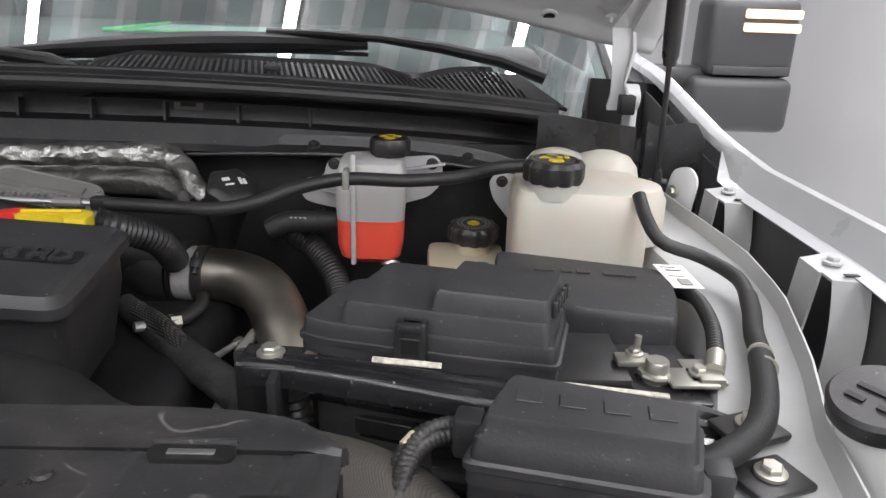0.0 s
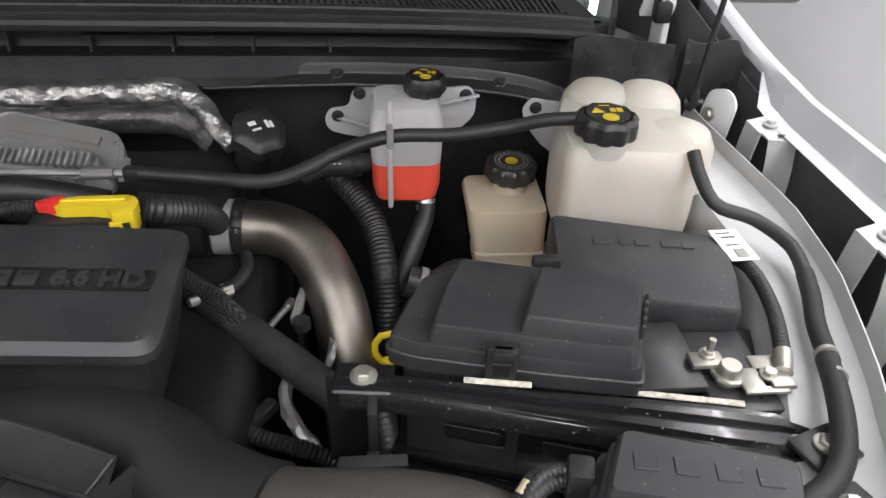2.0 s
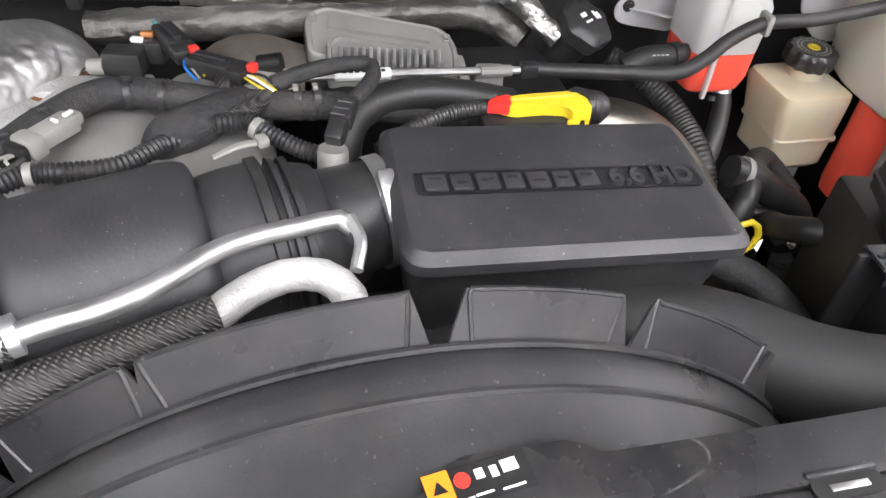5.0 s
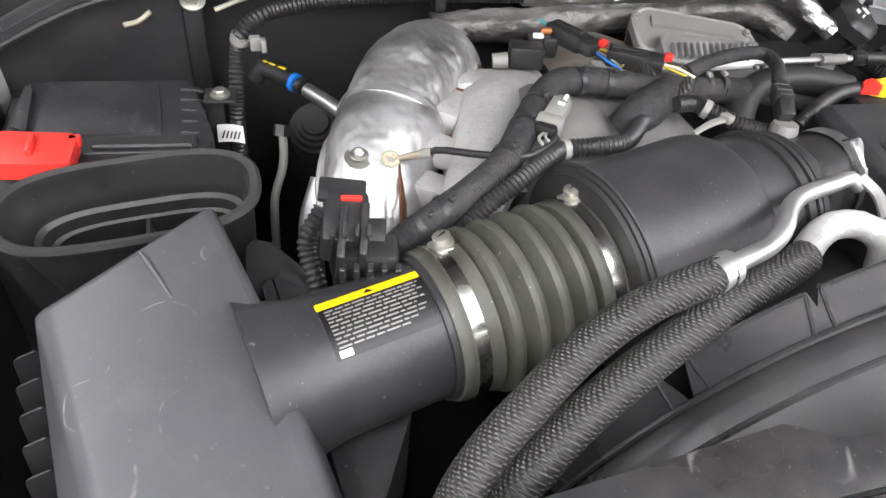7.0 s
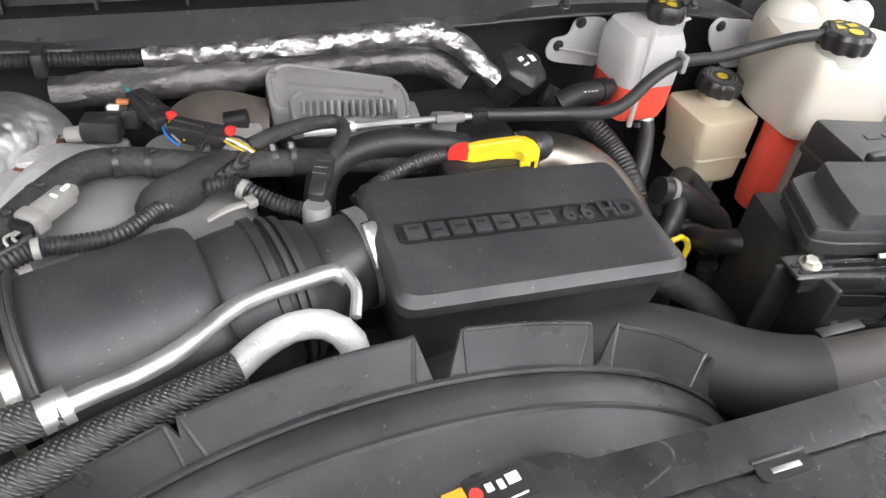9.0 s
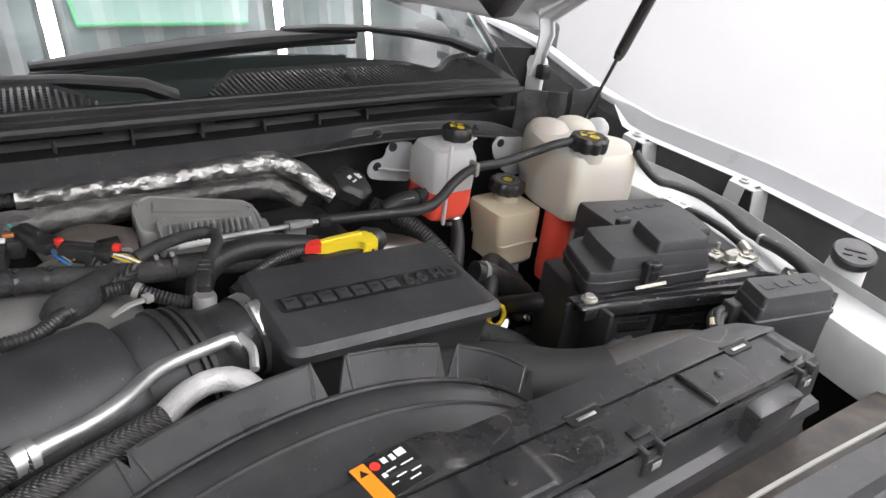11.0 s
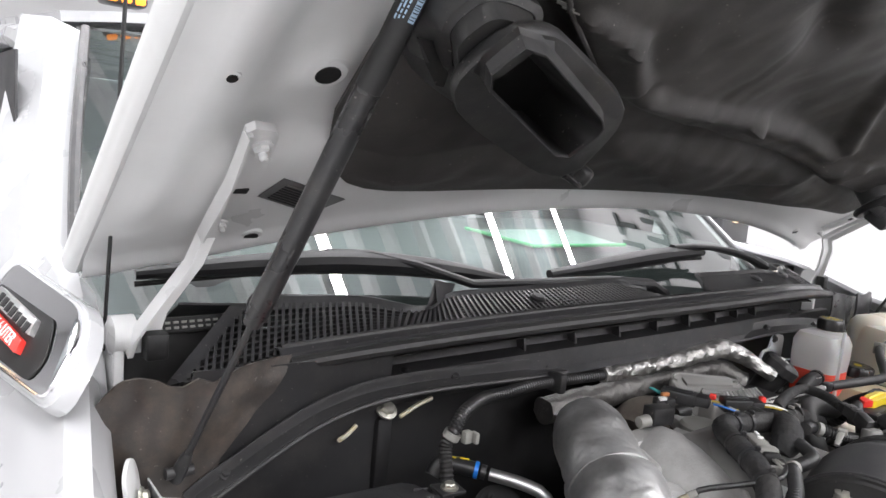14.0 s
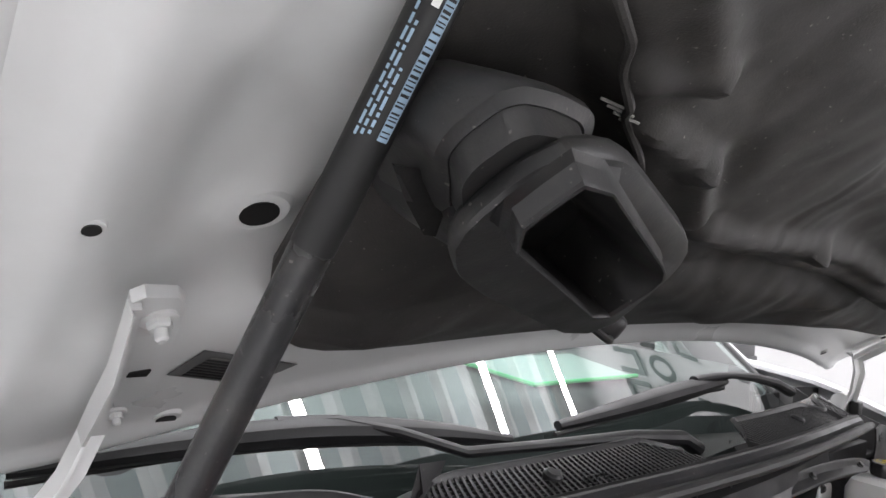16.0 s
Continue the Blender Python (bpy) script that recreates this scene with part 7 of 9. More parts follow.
for x in (-0.37, -0.078, 0.214, 0.468):
    c = part("clip", join(box((x - 0.011, 0.427, 1.437), (0.006, 0.022, 0.014), 0.002), box((x + 0.011, 0.427, 1.437), (0.006, 0.022, 0.014), 0.002), box((x, 0.4185, 1.424), (0.028, 0.006, 0.016), 0.002)), M_PLASTIC, rc, "black retaining clip")
    part("clip_gap", box((x, 0.440, 1.4455), (0.024, 0.012, 0.003), 0.001), M_INK_GAP, c)
    # Pale strip modelled in place of a highlight on the clip.
    part("clip_glint", box((x + 0.004, 0.4150, 1.424), (0.012, 0.001, 0.008), 0.0003), M_GREYPL, c)
for xa, xb in ((-0.187, -0.182), (0.313, 0.323), (-0.5, -0.495)):
    part("ridge", box(((xa + xb) / 2, 0.454, 1.446), (0.006, 0.052, 0.006), 0.002), M_SHROUD, rc)
for x, y in ((0.36, 0.458), (0.07, 0.45), (-0.22, 0.455), (-0.46, 0.45)):
    part("rivet", lathe([(0.005, 0), (0.004, 0.002), (0.001, 0.0025)], (x, y, 1.447), n=14), M_SHROUD, rc)
lm = Matrix.Translation((-0.009, 0.506, 1.4462)) @ pose(0, 0, 0, 2, 0, 8)
wl = part("warning_label", moved(box((0, 0, 0), (0.058, 0.042, 0.0012), 0.0003), lm), M_INK_GAP, rc, "black and orange fan warning label", 0)
part("orange_band", moved(box((-0.022, 0, 0.0009), (0.014, 0.042, 0.0008), 0), lm), M_ORANGE, wl, "", 0)
part("warning_mark", moved(prism([(-0.004, -0.003), (0.004, -0.003), (0, 0.004)], 0.0013, 0.0018, m=pose(-0.022, 0.012, 0)), lm), M_INK_GAP, wl, "", 0)
part("red_disc", moved(lathe([(0.0045, 0), (0.0045, 0.0006)], (-0.009, 0.013, 0.0007), n=16), lm), M_RED, wl, "", 0)
for k, (bx_, by_, bw_, bh_) in enumerate(((0.001, 0.014, 0.006, 0.008), (0.009, 0.013, 0.005, 0.009), (0.018, 0.014, 0.011, 0.010), (0.0, 0.003, 0.012, 0.0016), (-0.008, 0.001, 0.005, 0.006), (0.016, 0.002, 0.016, 0.0016), (0.004, -0.006, 0.012, 0.0016), (-0.006, -0.010, 0.008, 0.0016), (0.018, -0.008, 0.012, 0.0016), (0.012, -0.014, 0.014, 0.0016))):
    part("print_bar", moved(box((bx_, by_, 0.0009), (bw_ * 0.8, bh_ * 0.7, 0.0007), 0), lm), M_WHITE, wl, "", 0)

# front grille edge below the cover
gf = thing("grille_surround", "black grille top with a thin pale edge strip", "grille", (0, 0.28, 1.2))
part("gap_panel", sheet(lambda u, v: Vector((u, 0.412 - 0.055 * v, 1.345 + 0.012 * v - 0.05 * abs(u) ** 3)), span(-0.9, 0.9, 30), span(0, 1, 3), 0.003), M_DIRTY, gf, "dusty panel in the gap behind the grille")
part("top", sheet(lambda u, v: Vector((u, 0.352 - 0.19 * v - 0.05 * u * u, 1.398 - 0.012 * (v > 0.2) - 0.03 * v * v + 0.006 * (0.45 < v < 0.6) - 0.05 * abs(u) ** 3)), span(-0.9, 0.9, 40), [0, 0.18, 0.22, 0.44, 0.47, 0.58, 0.62, 0.8, 1.0], 0.004), M_SATIN, gf, "satin black grille top")
part("edge_strip", sheet(lambda u, v: Vector((u, 0.362 - 0.004 * v - 0.05 * u * u, 1.402 - 0.05 * abs(u) ** 3)), span(-0.9, 0.9, 40), [0, 1], 0.003), M_GREYPL, gf, "thin pale edge strip")
for sx in (-0.25, 0.256):
    part("stud", lathe([(0.008, 0), (0.008, 0.005), (0.005, 0.007)], (sx, 0.331, 1.398), n=16), M_SATIN, gf)
part("face", box((0, 0.15, 1.05), (1.8, 0.03, 0.66), 0.02, 3), M_SATIN, gf)
part("bumper", box((0, 0.13, 0.66), (1.98, 0.2, 0.26), 0.06, 3), M_ALU, gf, "chrome bumper")

# ---- air intake train ----
ax0, ax1 = Vector((-0.56, 0.686, 1.3575)), Vector((-0.045, 0.789, 1.396))
axd = (ax1 - ax0).normalized()


def on_axis(x):
    return ax0 + axd * ((x - ax0.x) / axd.x)


it = thing("intake_tube", "black intake tube with ribbed bellows and steel clamps", "intake tube", (-0.3, 0.74, 1.1))
part("sensor_tube", tube([on_axis(-0.56), on_axis(-0.53), on_axis(-0.50), on_axis(-0.425)], [0.068, 0.058, 0.0545, 0.0545], 40, steps=30), M_COVER, it, "smooth black tube with warning label")
part("tube_bead", tube([on_axis(-0.433), on_axis(-0.427)], 0.0575, 40, steps=2), M_COVER, it)
RIBS = [(0.0600, -0.428), (0.0612, -0.425), (0.0612, -0.402), (0.0635, -0.397)]
for k in range(4):
    c0 = -0.3865 + 0.0205 * k
    RIBS += [(0.0560, c0 - 0.0100), (0.0585, c0 - 0.0078), (0.0668, c0 - 0.0040), (0.0683, c0), (0.0668, c0 + 0.0040), (0.0585, c0 + 0.0078), (0.0562, c0 + 0.0100)]
RIBS += [(0.0640, -0.3125), (0.0655, -0.309), (0.0655, -0.290), (0.0625, -0.287)]
part("bellows", lathe([(r, (x + 0.428) / axd.x) for r, x in RIBS], on_axis(-0.428), axd, 56), M_BELLOW, it, "grey ribbed rubber bellows", 40)
for cx, cr in ((-0.4135, 0.0622), (-0.2995, 0.0665)):
    cl = part("clamp", tube([on_axis(cx - 0.006), on_axis(cx + 0.006)], cr, 44, steps=2, ends=False), M_BAND, it, "bright worm clamp")
    part("clamp_edge", tube([on_axis(cx - 0.0065), on_axis(cx - 0.0045)], cr + 0.0004, 44, steps=2, ends=False), M_BELLOW, it)
    q = on_axis(cx) + Vector((0, 0.024, cr - 0.0085))
    part("screw_block", box(q, (0.020, 0.022, 0.010), 0.003, 2, (-18, 0, 10)), M_ZINC, cl)
    part("screw", lathe([(0.0088, 0), (0.0088, 0.002), (0.0072, 0.003), (0.0072, 0.0078), (0.006, 0.0085)], q + Vector((0.0, 0.002, 0.004)), (-0.25, 0.1, 0.9), 12), M_ZINC, cl, "slotted hex screw")
    part("screw_slot", box(q + Vector((-0.0022, 0.003, 0.0118)), (0.009, 0.0016, 0.001), 0, 1, (0, -15, 30)), M_INK_GAP, cl, "", 0)
part("flange", lathe([(0.055, -0.004), (0.083, -0.003), (0.0855, 0.0), (0.0885, 0.0), (0.0895, 0.003), (0.0885, 0.006), (0.084, 0.007)], on_axis(-0.287), axd, 56), M_RUBBER, it, "black rubber flange ring")
part("flange_lip", lathe([(0.0905, 0.0), (0.0915, 0.001), (0.0915, 0.003), (0.090, 0.004)], on_axis(-0.283), axd, 56), M_SATIN, it)
part("resonator", lathe([(0.070, 0.0), (0.082, 0.001), (0.0838, 0.004), (0.0840, 0.02), (0.0838, 0.112), (0.0828, 0.122), (0.0795, 0.129), (0.0745, 0.132), (0.0660, 0.1335)], on_axis(-0.281), axd, 64), M_COVER, it, "wide black resonator drum", 50)
part("outlet", lathe([(0.0655, 0.0), (0.0675, 0.006), (0.0690, 0.02), (0.0690, 0.046), (0.0665, 0.050)], on_axis(-0.153), axd, 52), M_COVER, it, "narrower black outlet", 50)
for cx, cr, cw, mat in ((-0.108, 0.0722, 0.010, M_RUBBER), (-0.095, 0.0690, 0.005, M_COVER), (-0.086, 0.0665, 0.007, M_RUBBER)):
    part("ring", lathe([(cr - 0.006, -cw * 0.6), (cr, -cw * 0.4), (cr, cw * 0.4), (cr - 0.006, cw * 0.6)], on_axis(cx), axd, 52), mat, it)
up4 = Vector((0, 0, 0.004))
part("elbow", tube([on_axis(-0.105), on_axis(-0.085), on_axis(-0.06), on_axis(-0.04) + up4, on_axis(0.0) + up4, on_axis(0.03) + up4], [0.064, 0.062, 0.054, 0.046, 0.0445, 0.044], 36, steps=30), M_PLASTIC, it, "black rubber elbow")
ecl = part("clamp", tube([on_axis(-0.026) + up4, on_axis(-0.012) + up4], 0.0478, 40, steps=2, ends=False), M_ALU, it, "bright worm clamp")
part("clamp_screw", join(box(on_axis(-0.019) + Vector((0.002, -0.024, 0.046)), (0.014, 0.030, 0.012), 0.003, 2, (35, 0, 10)), lathe([(0.006, 0), (0.006, 0.012), (0.0045, 0.014)], on_axis(-0.019) + Vector((0.002, -0.036, 0.040)), (0.1, -0.6, -0.7), 8)), M_ALU, ecl, "worm screw housing")
for k in range(9):
    a = 0.15 + 0.07 * k
    part("thread_slot", box(on_axis(-0.019) + up4 + (Vector((0, -math.sin(a), math.cos(a)))) * 0.0480, (0.009, 0.0014, 0.0008), 0, 1, (math.degrees(a), 0, 10)), M_INK_GAP, ecl, "", 0)
# warning label curved round the tube
lab_c = on_axis(-0.482)
side_v = axd.cross(Vector((0, 0, 1))).normalized()
up_v = side_v.cross(axd)


def round_tube(x, a, r):
    p = on_axis(x)
    return p + (up_v * math.cos(a) + side_v * math.sin(a)) * r


M_LABEL = surface("black_label_film", (0.008, 0.008, 0.009), 0.45, vary=0.08)
M_SIGNAL = surface("signal_yellow_print", (0.70, 0.50, 0.004), 0.5, vary=0.05)
wl2 = part("warning_label", sheet(lambda u, v: round_tube(u, v, 0.0552), span(-0.510, -0.434, 4), span(-0.20, 0.66, 14), 0.0006), M_LABEL, it, "black and yellow warning label")
part("yellow_band", sheet(lambda u, v: round_tube(u, v, 0.0557), span(-0.510, -0.434, 4), span(-0.20, -0.07, 4), 0.0006), M_SIGNAL, wl2)
part("warning_mark", sheet(lambda u, v: round_tube(-0.472 + 0.0035 * u * v, -0.16 + 0.06 * v, 0.0563), [-1, 0, 1], [0.02, 0.5, 1], 0.0003), M_INK_GAP, wl2, "", 0)
prt = random.Random(9)
for k in range(10):
    x0 = -0.506
    stop = (-0.438, -0.440, -0.437, -0.442, -0.438, -0.445, -0.439, -0.441, -0.448, -0.455)[k]
    while x0 < stop:
        w = prt.uniform(0.003, 0.010)
        part("print_bar", sheet(lambda u, v, k=k: round_tube(u, -0.02 + 0.058 * k + 0.022 * v, 0.0557), [x0, min(stop, x0 + w)], [0, 1], 0.0003), M_GREYPL, wl2, "", 0)
        x0 += w + 0.0014
part("print_block", sheet(lambda u, v: round_tube(u, v, 0.0558), [-0.507, -0.498], [0.55, 0.64], 0.0003), M_WHITE, wl2, "", 0)

ab = thing("air_box", "large black plastic air filter box with ribbed side", "air box", (-0.6, 0.65, 1.0))
lidb = loft([[Vector(p) for p in ring] for ring in (
    [(-0.72, 0.76, 1.20), (-0.57, 0.83, 1.20), (-0.53, 0.72, 1.20), (-0.48, 0.50, 1.20), (-0.66, 0.50, 1.20)],
    [(-0.718, 0.785, 1.33), (-0.57, 0.834, 1.37), (-0.538, 0.72, 1.36), (-0.498, 0.52, 1.33), (-0.672, 0.54, 1.33)],
    [(-0.712, 0.78, 1.372), (-0.577, 0.828, 1.418), (-0.550, 0.72, 1.410), (-0.518, 0.56, 1.375), (-0.660, 0.60, 1.375)],
    [(-0.700, 0.775, 1.380), (-0.582, 0.820, 1.423), (-0.558, 0.72, 1.414), (-0.53, 0.575, 1.382), (-0.655, 0.61, 1.382)])])
bmesh.ops.bevel(lidb, geom=[e for e in lidb.edges if e.verts[0].co.z > 1.3 or e.verts[1].co.z > 1.3], offset=0.007, segments=3, affect="EDGES", profile=0.5, clamp_overlap=True)
part("lid", lidb, M_LIDBOX, ab, "faceted black lid")
part("base", prism(rounded([(-0.74, 0.77), (-0.57, 0.84), (-0.50, 0.70), (-0.46, 0.47), (-0.70, 0.49)], 0.02), 0.95, 1.22, 0.004), M_PLASTIC, ab)
for k in range(11):
    p = Vector((-0.726, 0.765, 1.29)).lerp(Vector((-0.682, 0.52, 1.26)), k / 10)
    part("rib", moved(prism(rounded([(-0.012, -0.08), (0.012, -0.08), (0.012, 0.060), (-0.006, 0.052)], 0.004), -0.0009, 0.0009), facing(p, (0, -1, 0))), M_PLASTIC, ab, "", 0)
part("score", tube([(-0.632, 0.795, 1.4065), (-0.620, 0.767, 1.4065), (-0.608, 0.739, 1.4045), (-0.590, 0.701, 1.4015)], 0.0022, 8), M_LIDBOX, ab, "fine moulded ridge")
part("side_step", prism(rounded([(-0.55, 0.80), (-0.50, 0.78), (-0.47, 0.70), (-0.54, 0.70)], 0.02), 1.2, 1.37, 0.01), M_COVER, ab)

part("side_panel", prism(rounded([(-0.516, 0.678), (-0.450, 0.689), (-0.446, 0.682), (-0.486, 0.605), (-0.510, 0.61)], 0.006), 1.20, 1.31, 0.003), M_COVER, ab, "sloping black side panel")
part("rear_panel", prism(rounded([(-0.556, 0.850), (-0.539, 0.850), (-0.500, 0.785), (-0.536, 0.765), (-0.56, 0.79)], 0.01), 1.25, 1.36, 0.004), M_COVER, ab, "rounded rear panel")

# ---- open rubber air duct ----
ad = thing("air_inlet", "open oval black rubber air inlet boot", "air inlet", (-0.64, 0.89, 1.2))
om_ = facing((-0.645, 0.870, 1.402), (-0.10, -0.28, 1.0), (0.0, 1, 0.3))


def oval(w, h, z, n=40):
    return [Vector((w * math.copysign(abs(math.cos(a)) ** 0.6, math.cos(a)), h * math.copysign(abs(math.sin(a)) ** 0.75, math.sin(a)), z)) for a in span(0, 2 * math.pi, n + 1)[:-1]]


part("lip", moved(loft([oval(0.085, 0.0279, -0.13), oval(0.095, 0.0369, -0.05), oval(0.098, 0.0385, -0.012), oval(0.106, 0.0443, -0.008), oval(0.108, 0.0459, -0.002), oval(0.105, 0.0434, 0.002), oval(0.099, 0.0386, 0.0005), oval(0.0965, 0.0366, -0.005), oval(0.0940, 0.0344, -0.022), oval(0.0905, 0.0316, -0.026), oval(0.0885, 0.0300, -0.042), oval(0.083, 0.0262, -0.045), oval(0.081, 0.0250, -0.058), oval(0.076, 0.0225, -0.060), oval(0.074, 0.0215, -0.20)], caps=False), om_), M_RUBBER, ad, "thick rubber lip")
# Near-black plate stands in for the shade deep in the inlet.
part("throat_shade", moved(loft([oval(0.074, 0.0205, -0.198), oval(0.074, 0.0205, -0.196)]), om_), M_DARK, ad)
part("vane", moved(box((0.0, 0, -0.085), (0.004, 0.05, 0.05), 0.001), om_), M_PLASTIC, ad)

# ---- second battery ----
b2 = thing("battery", "black battery with a bright red terminal cover", "battery", (-0.68, 1.03, 1.1))
part("case", box((-0.685, 1.04, 1.25), (0.20, 0.22, 0.20), 0.006), M_PLASTIC, b2)
part("cover", prism(rounded([(-0.775, 0.99), (-0.59, 0.965), (-0.575, 1.01), (-0.595, 1.132), (-0.765, 1.15)], 0.01), 1.34, 1.366, 0.004), M_AGED, b2, "flat black plastic cover")
for (xa, ya, xb, yb), zt in (((-0.745, 1.03, -0.625, 1.135), 1.3685), ((-0.765, 1.045, -0.75, 1.13), 1.372)):
    part("step", prism(rounded([(xa, ya + 0.004), (xb, ya - 0.008), (xb - 0.004, yb - 0.008), (xa + 0.004, yb + 0.004)], 0.004), 1.3655, zt, 0.0012), M_AGED, b2, "raised field of the cover")
for k in range(5):
    part("rib", box((-0.594, 1.02 + 0.022 * k, 1.3655), (0.026, 0.002, 0.004), 0.001, 1, (0, 14, 8)), M_COVER, b2)
part("tray", join(box((-0.645, 0.985, 1.368), (0.10, 0.003, 0.008), 0.001, 1, (0, 0, -7)), box((-0.595, 0.993, 1.368), (0.003, 0.028, 0.008), 0.001, 1, (0, 0, -7))), M_COVER, b2, "raised rim of the cover pocket")
for k in range(4):
    part("front_slot", box((-0.755 + 0.04 * k, 0.957 - 0.004 * k, 1.356), (0.028, 0.004, 0.008), 0.001, 1, (0, 0, -7)), M_INK_GAP, b2, "", 0)
part("ridge", box((-0.64, 1.005, 1.368), (0.10, 0.016, 0.006), 0.002, 1, (0, 0, -7)), M_PLASTIC, b2)
part("ridge", box((-0.62, 0.975, 1.355), (0.06, 0.012, 0.01), 0.002, 1, (0, 0, -7)), M_PLASTIC, b2)
part("red_cover", join(prism(rounded([(-0.778, 0.964), (-0.700, 0.950), (-0.697, 1.002), (-0.773, 1.018)], 0.005), 1.370, 1.387, 0.003), box((-0.735, 0.985, 1.389), (0.006, 0.03, 0.008), 0.002), box((-0.70, 0.997, 1.382), (0.012, 0.01, 0.01), 0.002)), M_RED, b2, "bright red terminal cover")
part("edge_rail", box((-0.80, 1.03, 1.35), (0.02, 0.2, 0.03), 0.004), M_PLASTIC, b2)
part("hold_down", box((-0.565, 1.092, 1.366), (0.034, 0.030, 0.005), 0.002, 2, (0, 0, -8)), M_PLASTIC, b2, "black hold-down plate")
part("hold_down_leg", box((-0.572, 1.098, 1.33), (0.018, 0.010, 0.07), 0.002), M_PLASTIC, b2)
bolt((-0.565, 1.090, 1.3685), (0, 0, 1), 0.0075, M_ZINC, b2)
b2t = part("tag", sheet(lambda u, v: Vector((-0.573 + 0.028 * u, 1.0805 - 0.008 * u - 0.026 * v, 1.337 - 0.006 * v + 0.002 * math.sin(3 * u))), span(0, 1, 6), span(0, 1, 5), 0.0006), M_WHITE, b2, "white printed paper tag", 0)
for k in range(5):
    part("print_bar", box((-0.5665 + 0.004 * k, 1.062 - 0.0012 * k, 1.3355), (0.0016, 0.012 - 0.001 * (k % 3), 0.0005), 0, 1, (13, 0, -16)), M_INK_GAP, b2t, "", 0)

# ---- heat-shielded pipe ----
hs = thing("heat_shield", "dented silver heat shield over the turbo pipe", "heat shield", (-0.4, 0.95, 1.1))


def pressed(bm, seed, big, fine, creases=()):
    """Dent a thin shell along its normals; creases are (from, to, width, height) lines seen from above."""
    bm.normal_update()
    moves = []
    for v in bm.verts:
        p = v.co
        d = big * noise.noise(p * 24 + Vector((seed, 0, 0))) - fine * abs(noise.noise(p * 62 + Vector((0, seed, 0)))) + fine * 0.5 * noise.noise(p * 140)
        for a, b, w, h in creases:
            a, b = Vector(a), Vector(b)
            f = max(0.0, min(1.0, (p.xy - a).dot(b - a) / (b - a).length_squared))
            e = (p.xy - a.lerp(b, f)).length
            if e < 3 * w and v.normal.z > 0.1:
                d += h * math.exp(-(e / w) ** 2) * math.sin(math.pi * (0.12 + 0.8 * f))
        moves.append((v, v.normal * d))
    for v, d in moves:
        v.co += d
    return bm


UP_CREASES = (((-0.385, 1.012), (-0.414, 0.962), 0.0026, 0.0042), ((-0.372, 1.052), (-0.318, 1.040), 0.0028, 0.0052), ((-0.360, 1.064), (-0.322, 1.054), 0.0022, -0.0045),
              ((-0.338, 1.045), (-0.326, 1.018), 0.0035, 0.0060), ((-0.350, 1.035), (-0.340, 1.005), 0.0022, -0.0045), ((-0.405, 1.02), (-0.370, 1.03), 0.003, -0.003))
LOW_CREASES = (((-0.435, 0.962), (-0.424, 0.900), 0.0014, 0.0036), ((-0.417, 0.945), (-0.421, 0.893), 0.0014, 0.0036), ((-0.455, 0.955), (-0.463, 0.911), 0.0015, -0.0034),
               ((-0.443, 0.935), (-0.437, 0.910), 0.0014, -0.0034), ((-0.449, 0.955), (-0.452, 0.925), 0.0014, 0.0034), ((-0.405, 0.955), (-0.410, 0.925), 0.003, -0.004), ((-0.430, 0.955), (-0.412, 0.940), 0.0018, 0.003))
part("upper", pressed(tube([(-0.306, 1.078, 1.366), (-0.312, 1.080, 1.386), (-0.330, 1.074, 1.398), (-0.362, 1.042, 1.399), (-0.388, 1.002, 1.388), (-0.400, 0.980, 1.381)], [0.036, 0.044, 0.050, 0.054, 0.0535, 0.052], 180, steps=120, squash=0.94), 3.0, 0.0032, 0.0014, UP_CREASES), M_SHIELD, hs, "domed pressed shell", 60)
part("lower", pressed(tube([(-0.396, 0.988, 1.382), (-0.406, 0.966, 1.377), (-0.420, 0.935, 1.366), (-0.434, 0.900, 1.345), (-0.440, 0.872, 1.318), (-0.438, 0.850, 1.29), (-0.43, 0.835, 1.24)], [0.053, 0.0575, 0.0555, 0.049, 0.045, 0.043, 0.040], 180, steps=120, squash=0.92), 8.0, 0.0034, 0.0011, LOW_CREASES), M_SHIELD, hs, "lower pressed shell", 60)
part("seam", pressed(tube([(-0.3965, 0.987, 1.3815), (-0.4005, 0.979, 1.3790)], 0.0572, 80, steps=3, squash=0.93), 3.0, 0.003, 0.001), M_SHIELD, hs, "folded seam between the shells")
part("lip", tube([(-0.455, 0.985, 1.375), (-0.470, 0.955, 1.375), (-0.482, 0.915, 1.360), (-0.482, 0.875, 1.338), (-0.472, 0.848, 1.31)], 0.005, 8), M_SHIELD, hs, "rolled edge")
seat = Vector((-0.446, 0.906))


